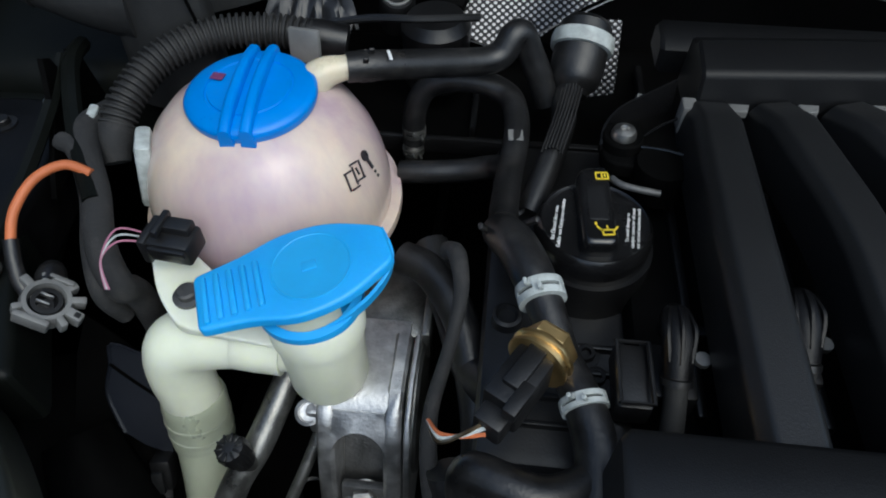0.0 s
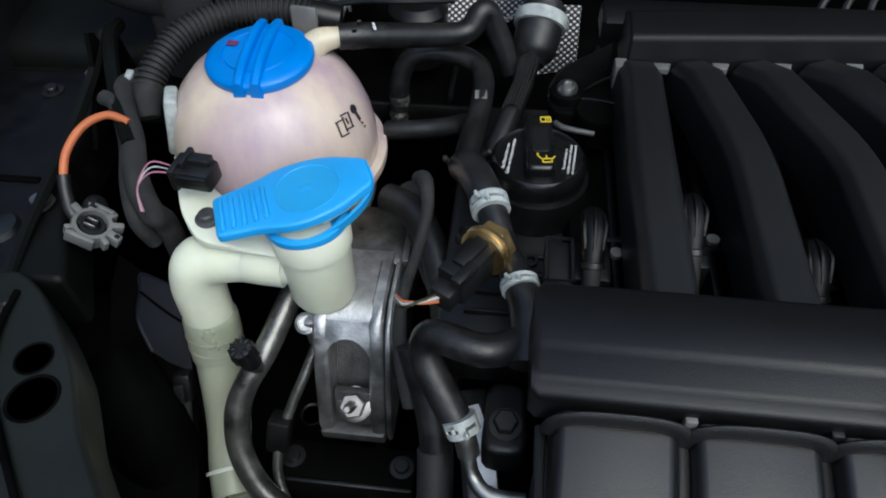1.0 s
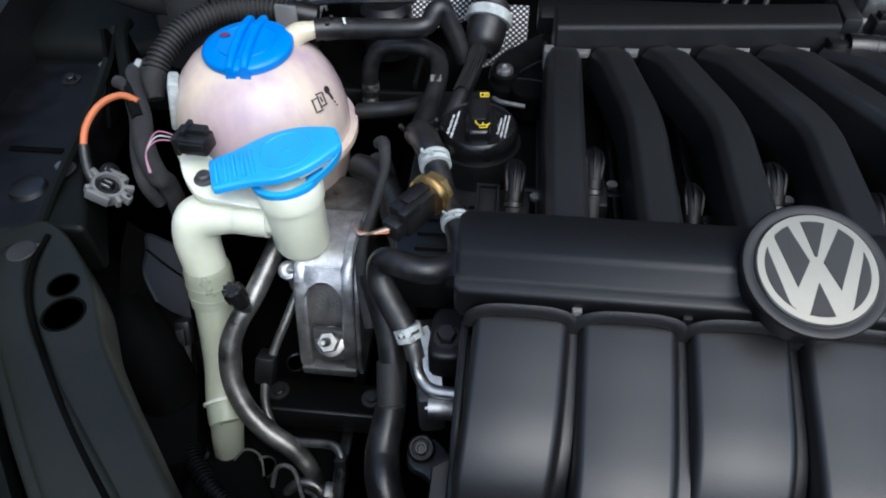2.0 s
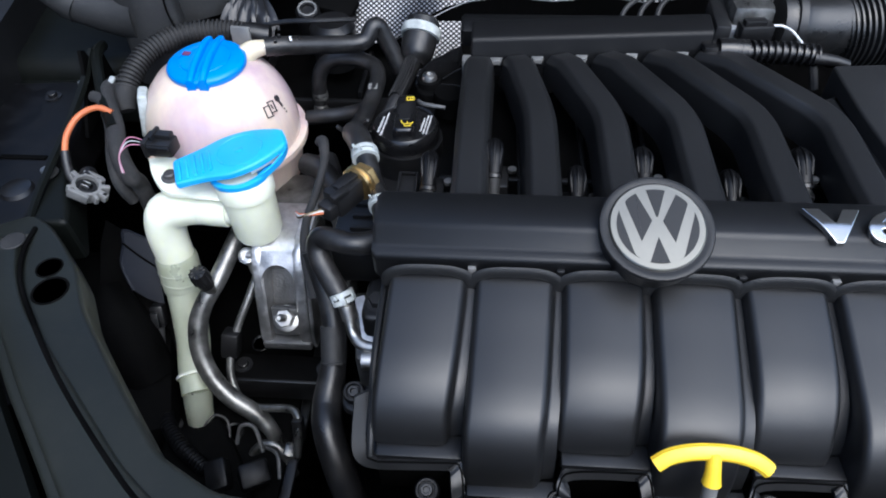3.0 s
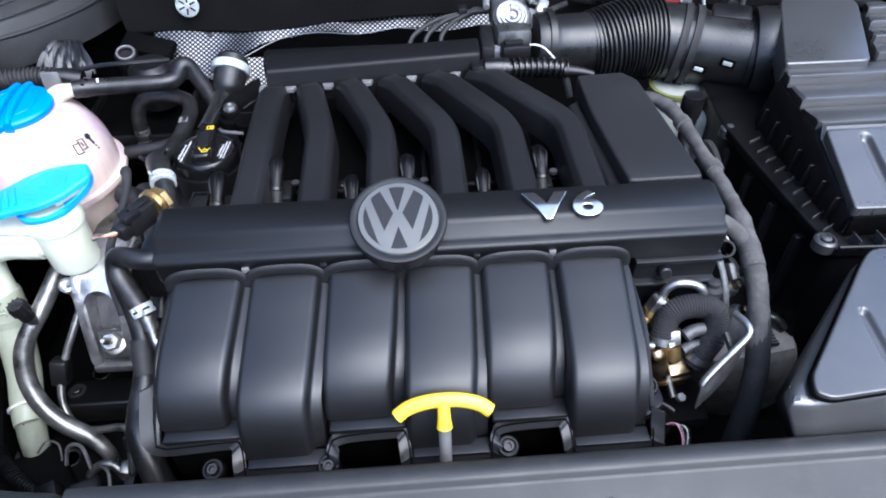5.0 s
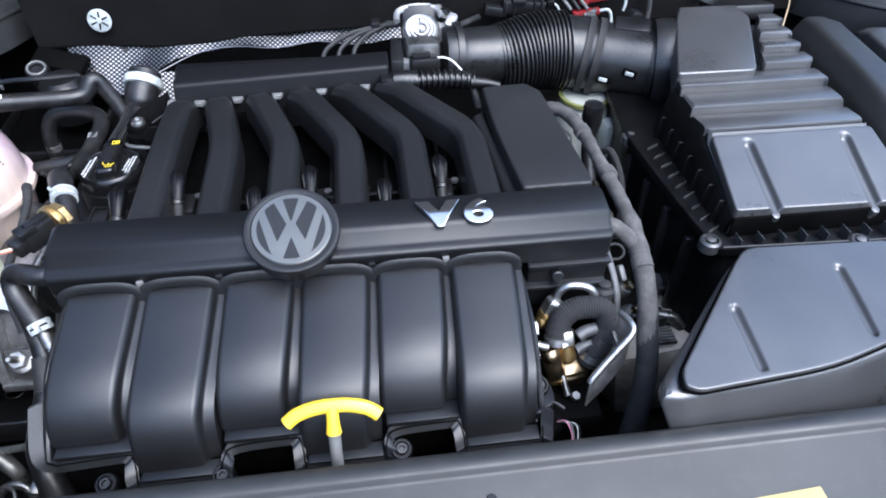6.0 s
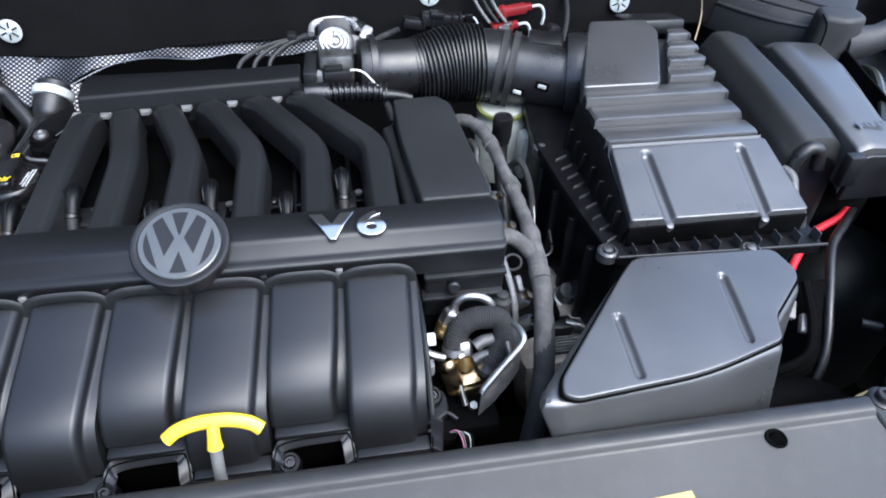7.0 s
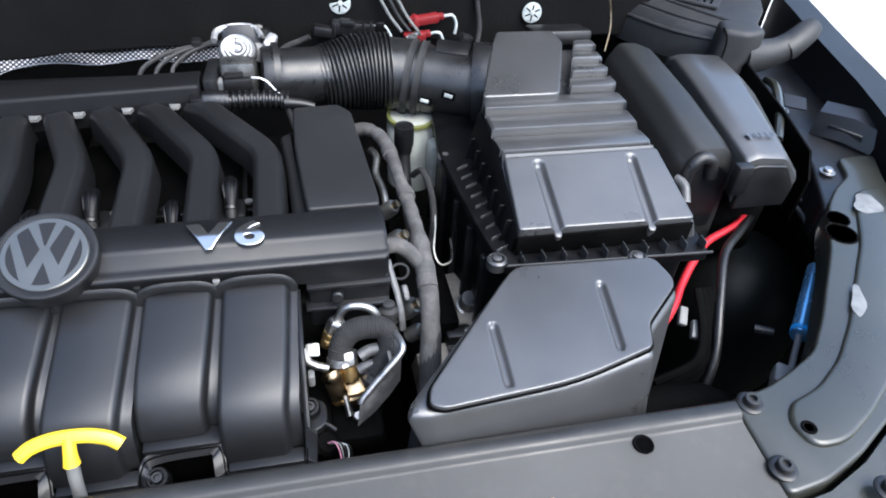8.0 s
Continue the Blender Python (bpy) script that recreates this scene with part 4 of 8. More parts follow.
# from the elbow down the pipe's colour is dimmed to stand for shade
part("down_pipe", tube([(-0.1890, 0.184, 0.682), (-0.188, 0.180, 0.672), (-0.184, 0.162, 0.648), (-0.178, 0.140, 0.628), (-0.172, 0.112, 0.612), (-0.165, 0.092, 0.602)], [0.0200, 0.0200, 0.0185, 0.0178, 0.0170, 0.0165], 22, 6), M_PIPE, wash)
for p, d in (((-0.171, 0.109, 0.611), (-0.4, 1, 0.5)),):
    part("ring", lathe([(0.0165, -0.0018), (0.0194, -0.0015), (0.0194, 0.0015), (0.0165, 0.0018)], aim(p, d), 28), M_NECK, wash)
part("coupling", tube([(-0.1908, 0.1945, 0.712), (-0.1906, 0.1930, 0.707), (-0.1900, 0.188, 0.690), (-0.1886, 0.1815, 0.674), (-0.1882, 0.1800, 0.671)], [0.0204, 0.0218, 0.0220, 0.0214, 0.0202], 28, 8), M_PIPE, wash)
for p, r in (((-0.1902, 0.1890, 0.694), 0.0221), ((-0.1894, 0.1850, 0.683), 0.0219)):
    part("coupling_ring", lathe([(r - 0.002, -0.0022), (r, -0.0016), (r + 0.0004, 0), (r, 0.0016), (r - 0.002, 0.0022)], aim(p, (0.05, 0.3, 1)), 32), M_PIPE, wash)
plate = rounded([(-0.199, 0.231), (-0.187, 0.206), (-0.168, 0.186), (-0.140, 0.184), (-0.112, 0.182), (-0.105, 0.205), (-0.140, 0.212), (-0.176, 0.238)], [0.003, 0.02, 0.008, 0.02, 0.006, 0.006, 0.02, 0.003], 4)
part("bracket", prism(plate, 0.8025, 0.8075, 0.0015, lift=lambda x, y: (-0.15 - x) * 0.12), M_NECK, wash)
part("lower_pipe", tube([(-0.1665, 0.097, 0.604), (-0.166, 0.086, 0.588), (-0.167, 0.077, 0.566), (-0.170, 0.070, 0.540)], [0.0158, 0.0150, 0.0138, 0.0125], 18, 5), M_CLEAR, wash, "cloudy clear lower pipe, dimmed in colour for shade")
part("hose_end", tube([(-0.1690, 0.0715, 0.548), (-0.171, 0.067, 0.520), (-0.172, 0.062, 0.49)], [0.0155, 0.016, 0.016], 16, 4), M_FLOOR, wash, "black hose end")
part("screw", lathe([(0.009, 0), (0.009, 0.002), (0.006, 0.0025), (0.006, 0.006), (0.005, 0.007), (0, 0.007)], pose(-0.1675, 0.206, 0.8095), 20), M_ALLOY, wash)
# flip cap: ring, flap with ribs, pinched tip
W = pose(WX - 0.002, WY + 0.003, 0.8265, 0, -4, 24)
part("cap_ring", lathe([(0.0265, -0.0055), (0.0295, -0.0055), (0.0300, -0.003), (0.0295, 0.0), (0.0250, 0.001), (0.0245, -0.006)], W, 48), M_LBLUE, wash)
flap = rounded([(-0.0590, -0.0185), (-0.030, -0.0225), (-0.010, -0.0305), (0.018, -0.0285), (0.044, -0.0145), (0.047, -0.0110), (0.047, 0.0110), (0.042, 0.0150), (0.018, 0.0275), (-0.010, 0.0290), (-0.030, 0.0225), (-0.0590, 0.0180)], [0.004, 0.02, 0.02, 0.02, 0.004, 0.003, 0.003, 0.004, 0.02, 0.02, 0.02, 0.004], 5)
FT = W @ pose(0.002, 0.0065, 0.0085, 0, -3, 0)
fl = part("cap_flap", prism(flap, 0.0, 0.0062, 0.0022, m=FT), M_LBLUE, wash, "light blue flip cap")
part("cap_disc", lathe([(0.0225, 0.0060), (0.0222, 0.0067), (0.0212, 0.0068), (0.0208, 0.0064), (0, 0.0066)], FT @ pose(0.004, 0, 0), 48), M_LBLUE, fl)
for k in range(5):
    part("finger_rib", _on(FT, box((-0.0535 + 0.0072 * k, -0.001, 0.0066), (0.0036, 0.031, 0.0034), 0.0014)), M_LBLUE, fl)
lip_rows = [[(0.0470, 0.0120, 0.0040), (0.0470, 0.0115, -0.0030)], [(0.0482, -0.0020, 0.0035), (0.0475, -0.0020, -0.0045)], [(0.0462, -0.0110, 0.0010), (0.0440, -0.0110, -0.0075)], [(0.0370, -0.0200, -0.0025), (0.0350, -0.0195, -0.0105)], [(0.0210, -0.0280, -0.0060), (0.0195, -0.0275, -0.0130)], [(0.0020, -0.0325, -0.0080), (0.0015, -0.0320, -0.0145)], [(-0.0150, -0.0320, -0.0080), (-0.0150, -0.0315, -0.0140)]]
part("pull_lip", _on(FT, sheet([[a, a.lerp(b, 0.5), b] for a, b in zip(spline([q[0] for q in lip_rows], 4), spline([q[1] for q in lip_rows], 4))], 0.0020)), M_LBLUE, fl)
part("cap_inside", _on(FT, prism(rounded([(0.006, -0.025), (0.040, -0.0125), (0.0435, 0.002), (0.02, 0.004)], 0.004, 3), -0.0070, -0.0015, 0.001)), M_NECK, fl, "pale inside of the flip cap")
part("emboss", _on(FT, box((0.003, 0, 0.0068), (0.008, 0.006, 0.0006), 0.0002)), M_LBLUE, fl)

# level sensor plug
plug = thing("sensor_plug", "black wiring plug on the side of the coolant tank", "connector", (-0.178, 0.228, 0.835))
part("body", box((-0.175, 0.225, 0.834), (0.026, 0.019, 0.015), 0.002, (0, 0, -6)), M_DARK, plug)
part("latch", box((-0.172, 0.229, 0.8435), (0.016, 0.009, 0.006), 0.001, (0, 0, -6)), M_DARK, plug)
part("latch_bar", box((-0.181, 0.228, 0.846), (0.004, 0.018, 0.005), 0.001, (0, 0, -6)), M_DARK, plug)
part("guide_rail", box((-0.175, 0.2145, 0.838), (0.022, 0.003, 0.004), 0.0008, (0, 0, -6)), M_DARK, plug)
part("shoulder", box((-0.1885, 0.2265, 0.834), (0.005, 0.022, 0.018), 0.0015, (0, 0, -6)), M_DARK, plug)
part("socket_mouth", box((-0.1915, 0.226, 0.834), (0.004, 0.015, 0.012), 0.001), M_FLOOR, plug)
for k, mm in enumerate((M_PINK, M_CLAMP, M_PINK)):
    part("wire", tube([(-0.192, 0.223 + 0.003 * k, 0.835), (-0.205, 0.219 + 0.002 * k, 0.838 + 0.003 * k), (-0.213, 0.210, 0.832), (-0.210 + 0.001 * k, 0.199, 0.82)], 0.0006, 6, 6), mm, plug, "thin pale wire" if k == 1 else "thin mauve wire")

# corrugated hose behind the tank, its collar and clips
conduit = thing("corrugated_conduit", "black ribbed conduit curving round the coolant tank", "conduit", (-0.2, 0.37, 0.85))
part("ribbed_tube", tube([(-0.134, 0.400, 0.858), (-0.165, 0.398, 0.862), (-0.200, 0.385, 0.864), (-0.228, 0.360, 0.860), (-0.243, 0.330, 0.848), (-0.247, 0.312, 0.836)], 0.0105, 18, 8, rib=0.0013, pitch=0.0045), M_RIB, conduit)
part("end_collar", tube([(-0.140, 0.400, 0.857), (-0.128, 0.402, 0.856), (-0.110, 0.403, 0.853)], [0.0125, 0.0125, 0.0115], 18, 4), M_DARK, conduit)
part("boot", tube([(-0.247, 0.314, 0.838), (-0.247, 0.304, 0.831), (-0.244, 0.296, 0.823)], [0.0115, 0.0115, 0.0085], 16, 5), M_LOOM, conduit)
part("clip", box((-0.2635, 0.315, 0.838), (0.006, 0.014, 0.024), 0.002, (0, 20, 10)), M_CLAMP, conduit, "pale grey clip")

# wiring down the left
hose("wiring_loom", "black cloth-taped wiring loom beside the coolant tank", [(-0.262, 0.335, 0.832), (-0.262, 0.305, 0.842), (-0.252, 0.282, 0.838), (-0.238, 0.258, 0.832), (-0.224, 0.226, 0.822), (-0.213, 0.212, 0.806), (-0.214, 0.222, 0.785), (-0.216, 0.226, 0.74), (-0.218, 0.220, 0.68)], 0.0090, M_LOOM, "wiring", seg=10)
hose("wiring_loom", "black cloth-taped wiring loom beside the coolant tank", [(-0.270, 0.290, 0.845), (-0.258, 0.284, 0.842), (-0.246, 0.262, 0.826), (-0.240, 0.235, 0.808), (-0.228, 0.212, 0.795), (-0.224, 0.215, 0.770)], 0.0060, M_LOOM, "wiring", seg=10)
hp = thing("headlamp_plug", "grey plastic bulb plug hanging on an orange and black cable", "connector", (-0.258, 0.20, 0.79))
part("cable", tube([(-0.240, 0.266, 0.842), (-0.256, 0.268, 0.846), (-0.272, 0.258, 0.842), (-0.280, 0.240, 0.832), (-0.280, 0.225, 0.820)], 0.0031, 10, 8), M_ORANGE, hp, "orange cable end")
part("sleeve", tube([(-0.280, 0.227, 0.822), (-0.277, 0.217, 0.813), (-0.272, 0.208, 0.805), (-0.266, 0.203, 0.798)], 0.0046, 10, 6), M_RUB, hp)
A = aim((-0.2555, 0.200, 0.7985), (0.50, -0.02, 0.82), 90) @ Matrix.Scale(1.25, 4)
part("plug_ring", lathe([(0.0078, -0.006), (0.0108, -0.006), (0.0112, 0.002), (0.0104, 0.0045), (0.0084, 0.0045), (0.0078, 0.001), (0.0078, -0.006)], A, 32), M_GREY, hp)
part("top_flange", _on(A, box((0.0015, 0.0115, 0.001), (0.016, 0.0032, 0.009), 0.001)), M_GREY, hp)
part("bottom_flange", _on(A, box((-0.001, -0.0118, 0.001), (0.012, 0.0030, 0.009), 0.001)), M_GREY, hp)
for ang, l, w in ((172, 0.0075, 0.0048), (145, 0.0055, 0.0034), (205, 0.0065, 0.0036), (238, 0.0050, 0.0034), (40, 0.0045, 0.0032), (-25, 0.0060, 0.0040), (-60, 0.0045, 0.0030)):
    part("lug", _on(A @ pose(0, 0, 0, 0, 0, ang), box((0.0110 + l / 2 - 0.001, 0, 0.0008), (l, w, 0.0075), 0.0008)), M_GREY, hp)
part("latch_slot", _on(A @ pose(0, 0, 0, 0, 0, 172), box((0.0150, 0, 0.0045), (0.0028, 0.0026, 0.0012), 0.0002, seg=1)), M_DARK, hp)
for y in (-0.002, 0.002):
    part("contact_pin", _on(A, box((0.001, y, 0.0035), (0.0060, 0.0010, 0.0030), 0.0002, seg=1)), M_STEEL, hp)
part("pin_core", lathe([(0.0035, 0.001), (0.0048, 0.006), (0.0068, 0.006), (0.0072, 0.003), (0.0072, -0.005), (0, -0.005)], A @ pose(0, 0, -0.0035), 20), M_DARK, hp)
part("cable_boot", _on(A, tube([(0.003, -0.009, -0.001), (0.005, -0.015, -0.003), (0.007, -0.021, -0.009)], [0.0068, 0.0072, 0.0060], 14, 4)), M_RUB, hp)

# engine mount
mount = thing("engine_mount", "cast aluminium engine mount with a large nut", "engine mount", (-0.072, 0.17, 0.63))
profy = [(0.142, 0.628), (0.1405, 0.640), (0.150, 0.672), (0.168, 0.722), (0.178, 0.738), (0.195, 0.746), (0.235, 0.746), (0.240, 0.63)]
for x in (-0.0985, -0.0558):
    part("side_rib", bar(profy, x, x + 0.0113, ends=0.0022), M_ALU, mount)
# web darker than the rest of the casting: the recess's shade is in its colour
part("front_web", bar([(0.163, 0.628), (0.162, 0.640), (0.174, 0.672), (0.194, 0.705), (0.210, 0.716), (0.24, 0.722), (0.24, 0.628)], -0.0935, -0.0495), M_ALLOY, mount)
part("barrel", bar([(0.1745, 0.728), (0.1775, 0.7345), (0.183, 0.7400), (0.190, 0.7435), (0.198, 0.7450), (0.245, 0.7445), (0.245, 0.70), (0.19, 0.70)], -0.0965, -0.0465), M_ALU, mount)
slope = spline([(0, y, z) for y, z in ((0.1405, 0.640), (0.150, 0.672), (0.159, 0.698), (0.168, 0.722), (0.1745, 0.733), (0.184, 0.7415))], 6)
along = [0.0]
for a, b in zip(slope, slope[1:]):
    along.append(along[-1] + (b - a).length)


def on_slope(u, d, deep=0.0):
    """A point of the mount's sloping front, d up from its foot."""
    i = max(k for k in range(len(along) - 1) if along[k] <= max(d, 0.0))
    p = slope[i].lerp(slope[i + 1], (d - along[i]) / (along[i + 1] - along[i]))
    return Vector((-0.0715 + u, p.y + deep, p.z - deep * 0.3))


arch = [(-0.0172, -0.0250, 0.002, 0.002), (-0.0172, -0.0250, 0.040, 0.040), (-0.0172, -0.0250, 0.068, 0.068)]
for k in range(1, 12):
    a = math.pi * (1 - k / 12)
    arch.append((0.0172 * math.cos(a), 0.0250 * max(-1.0, min(1.0, 1.6 * math.cos(a))), 0.068 + 0.024 * math.sin(a), 0.068 + 0.0385 * min(1.0, 1.5 * math.sin(a))))
arch += [(0.0172, 0.0250, 0.068, 0.068), (0.0172, 0.0250, 0.040, 0.040), (0.0172, 0.0250, 0.002, 0.002)]
part("arch_face", sheet([[on_slope(uo, so), on_slope(ui * 1.06, si + 0.0004), on_slope(ui, si, 0.0015), on_slope(ui * 0.97, si, 0.018)] for ui, uo, si, so in arch], 0.0015), M_ALU, mount)
part("side_fin", bar([(y - 0.0015, z + 0.001) for y, z in profy], -0.0425, -0.0385, ends=0.001), M_ALU, mount)
# pad and foot get the same darkened metal for their shaded fronts
part("bolt_pad", box((-0.0705, 0.1535, 0.658), (0.030, 0.008, 0.036), 0.003, (-17, 0, 0)), M_ALLOY, mount)
part("foot", box((-0.0715, 0.146, 0.630), (0.054, 0.016, 0.012), 0.003), M_ALLOY, mount)
ND = Vector((0.0, -0.62, 0.78))
part("washer", lathe([(0, 0), (0.0145, 0), (0.0145, 0.002), (0.012, 0.003), (0, 0.003)], aim((-0.069, 0.152, 0.663), ND), 28), M_STEEL, mount)
part("nut", lathe([(0.0105, 0), (0.0105, 0.0075), (0.0092, 0.009), (0.005, 0.009), (0, 0.009)], aim((-0.069, 0.1505, 0.665), ND, 12), 6), M_STEEL, mount, angle=20)
part("stud", lathe([(0.0042, 0), (0.0042, 0.011), (0.0030, 0.0125), (0.003, 0.017), (0.002, 0.018), (0, 0.018)], aim((-0.069, 0.1455, 0.672), ND), 14), M_STEEL, mount)
part("eye_lug", lathe([(0, -0.008), (0.0085, -0.008), (0.0085, 0.002), (0.0062, 0.003), (0.0058, -0.001), (0, -0.001)], aim((-0.105, 0.181, 0.728), (0.0, -0.5, 0.85)), 20), M_ALU, mount)
part("eye_web", box((-0.1015, 0.186, 0.715), (0.012, 0.014, 0.03), 0.003), M_ALU, mount)
part("rear_block", box((-0.066, 0.268, 0.716), (0.062, 0.066, 0.05), 0.008), M_ALU2, mount)
part("round_flange", lathe([(0, -0.004), (0.046, -0.004), (0.048, -0.002), (0.048, 0.002), (0.046, 0.004), (0, 0.004)], aim((-0.0395, 0.212, 0.697), (1, 0, 0)), 40), M_ALU2, mount)
part("block_rib", box((-0.036, 0.262, 0.735), (0.006, 0.06, 0.03), 0.002), M_ALU2, mount)
cb = thing("chassis_bracket", "black pressed bracket under the engine mount", "bracket", (-0.075, 0.126, 0.59))
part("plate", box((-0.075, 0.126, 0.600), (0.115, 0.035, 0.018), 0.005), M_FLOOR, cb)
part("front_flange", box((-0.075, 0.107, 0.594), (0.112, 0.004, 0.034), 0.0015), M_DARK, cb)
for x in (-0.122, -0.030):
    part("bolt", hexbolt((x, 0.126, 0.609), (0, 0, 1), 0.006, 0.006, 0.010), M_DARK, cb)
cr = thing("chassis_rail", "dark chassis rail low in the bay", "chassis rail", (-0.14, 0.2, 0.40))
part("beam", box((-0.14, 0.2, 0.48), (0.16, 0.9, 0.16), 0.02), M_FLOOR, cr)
part("seam_flange", box((-0.058, 0.2, 0.553), (0.012, 0.88, 0.006), 0.002), M_DARK, cr)
for k in range(5):
    part("spot_hole", lathe([(0, 0.0), (0.009, 0.0), (0.011, 0.0012), (0.012, 0)], pose(-0.13, -0.05 + 0.12 * k, 0.5602), 20), M_DARK, cr)

# air conditioning pipes
ac = thing("aircon_pipe", "dull aluminium air conditioning pipe with a black service cap", "pipe", (-0.13, 0.12, 0.57))
part("pipe", tube([(-0.118, 0.228, 0.735), (-0.128, 0.196, 0.720), (-0.138, 0.166, 0.705), (-0.150, 0.146, 0.690), (-0.1565, 0.130, 0.672), (-0.1545, 0.112, 0.648), (-0.142, 0.096, 0.626), (-0.122, 0.084, 0.608), (-0.098, 0.076, 0.592), (-0.082, 0.066, 0.575), (-0.078, 0.060, 0.555)], [0.0095, 0.0095, 0.0095, 0.0095, 0.0102, 0.0098, 0.0098, 0.0098, 0.0095, 0.008, 0.008], 18, 6), M_ALU2, ac)
part("port", tube([(-0.141, 0.156, 0.700), (-0.1425, 0.152, 0.712)], [0.007, 0.0062], 16, 3), M_STEEL, ac)
for k in range(10):
    a = math.pi * k / 5
    part("cap_rib", _on(aim((-0.1425, 0.1525, 0.712), (-0.14, -0.10, 1)) @ pose(0.0062 * math.cos(a), 0.0062 * math.sin(a), 0.0232, 0, 0, math.degrees(a)), box((0, 0, 0), (0.0055, 0.0016, 0.0022), 0.0005, seg=1)), M_DARK, ac)
part("service_cap", lathe([(0, 0), (0.0078, 0), (0.0082, 0.008), (0.0098, 0.009), (0.0100, 0.020), (0.0085, 0.0225), (0.006, 0.0235), (0, 0.024)], aim((-0.1425, 0.1525, 0.712), (-0.14, -0.10, 1)), 40, lobes=10, depth=0.0018, between=(0.0085, 0.021)), M_DARK, ac, "black fluted cap")
thin = thing("aircon_pipe", "thin metal refrigerant pipe with a black clip block", "pipe", (-0.1, 0.1, 0.59))
part("pipe", tube([(-0.098, 0.195, 0.706), (-0.110, 0.166, 0.680), (-0.120, 0.146, 0.660), (-0.128, 0.126, 0.638), (-0.128, 0.106, 0.618), (-0.116, 0.088, 0.600), (-0.098, 0.082, 0.596), (-0.062, 0.078, 0.604), (-0.050, 0.070, 0.606), (-0.047, 0.058, 0.598), (-0.05, 0.04, 0.57)], 0.0042, 12, 6), M_ALU2, thin)
part("clip_block", box((-0.129, 0.132, 0.642), (0.018, 0.020, 0.030), 0.003, (-25, 8, 0)), M_DARK, thin)
part("clip_block", box((-0.048, 0.060, 0.594), (0.011, 0.012, 0.03), 0.002, (-20, 0, 0)), M_DARK, thin)
low = thing("low_pipe", "bent metal pipe end low in the bay", "pipe", (-0.08, 0.05, 0.55))
part("pipe", tube([(-0.106, 0.035, 0.52), (-0.104, 0.046, 0.553), (-0.092, 0.054, 0.566), (-0.076, 0.054, 0.566), (-0.066, 0.047, 0.556), (-0.060, 0.04, 0.53)], 0.0052, 12, 6), M_ALU2, low)
part("fitting", box((-0.062, 0.052, 0.560), (0.014, 0.016, 0.014), 0.003, (10, 20, 0)), M_ALU2, low)

# hoses round the oil filler
h1 = thing("coolant_hose", "black rubber vent hose from the tank spout", "hose", (-0.04, 0.38, 0.84), "coolant hoses")
part("rubber", tube([(-0.098, 0.349, 0.870), (-0.080, 0.356, 0.868), (-0.055, 0.372, 0.860), (-0.030, 0.388, 0.852), (-0.012, 0.398, 0.848), (-0.001, 0.404, 0.850), (0.006, 0.411, 0.860), (0.012, 0.415, 0.860), (0.018, 0.414, 0.848), (0.027, 0.411, 0.830), (0.036, 0.405, 0.81)], 0.0098, 16, 7), M_RUB, h1)
part("white_mark", tube([(-0.083, 0.355, 0.869), (-0.080, 0.3565, 0.8685)], 0.0091, 16, 2), M_DARK, h1)
for k, (x, y, z) in enumerate(((-0.060, 0.3645, 0.8705), (-0.054, 0.368, 0.8685), (-0.045, 0.373, 0.8655))):
    part("print_bar", box((x, y, z), (0.0045, 0.0016, 0.0006), 0.0001, (20, 15, 30), seg=1), M_GREY, h1, "faint pale print")
part("paint_stroke", box((-0.071, 0.3555, 0.8765), (0.0022, 0.010, 0.0008), 0.0002, (0, 10, 20), seg=1), M_WHITE, h1, "pale paint mark")
clamp((-0.086, 0.354, 0.8685), (0.9, 0.35, -0.1), 0.0090, "black banded clamp with pale marks on the vent hose", M_DARK)
h2 = thing("coolant_hose", "black rubber hose bent in an upside-down U", "hose", (-0.03, 0.40, 0.76), "coolant hoses")
part("rubber", tube([(-0.066, 0.404, 0.765), (-0.064, 0.406, 0.795), (-0.054, 0.409, 0.815), (-0.034, 0.409, 0.823), (-0.010, 0.406, 0.823), (0.007, 0.396, 0.820), (0.013, 0.375, 0.818), (0.013, 0.346, 0.818), (0.010, 0.318, 0.816), (0.008, 0.285, 0.822), (0.008, 0.262, 0.830)], 0.0090, 16, 7), M_RUB, h2)
part("steel_stub", tube([(-0.067, 0.401, 0.74), (-0.066, 0.404, 0.768)], 0.0066, 14, 3), M_STEEL, h2)
part("print_block", box((0.0125, 0.347, 0.8262), (0.010, 0.011, 0.0008), 0.0002, (0, 0, 5), seg=1), M_GREY, h2, "pale printed code")
clamp((-0.0655, 0.4045, 0.776), (0, 0.1, 1), 0.0082, "thin dull metal clamp on a black hose", M_ALU2, 0.004)
clamp((-0.0665, 0.402, 0.758), (0, 0.1, 1), 0.0075, "thin dull metal clamp on a black hose", M_ALU2, 0.003)
hose("coolant_hose", "black rubber hose joining the bent hose", [(-0.068, 0.352, 0.780), (-0.045, 0.350, 0.784), (-0.02, 0.350, 0.788), (0.0, 0.345, 0.798), (0.010, 0.328, 0.812)], 0.0085, seg=14)
h3 = thing("coolant_hose", "thick black rubber hose running past the brass sensor", "hose", (0.03, 0.2, 0.83), "coolant hoses")
part("rubber", tube([(0.006, 0.258, 0.828), (0.010, 0.246, 0.838), (0.016, 0.232, 0.845), (0.024, 0.212, 0.848), (0.030, 0.198, 0.845), (0.040, 0.172, 0.838), (0.050, 0.148, 0.836), (0.056, 0.125, 0.832), (0.056, 0.100, 0.826)], [0.0105, 0.0118, 0.0118, 0.0112, 0.0098, 0.0085, 0.0098, 0.0105, 0.0105], 18, 6), M_RUB, h3)
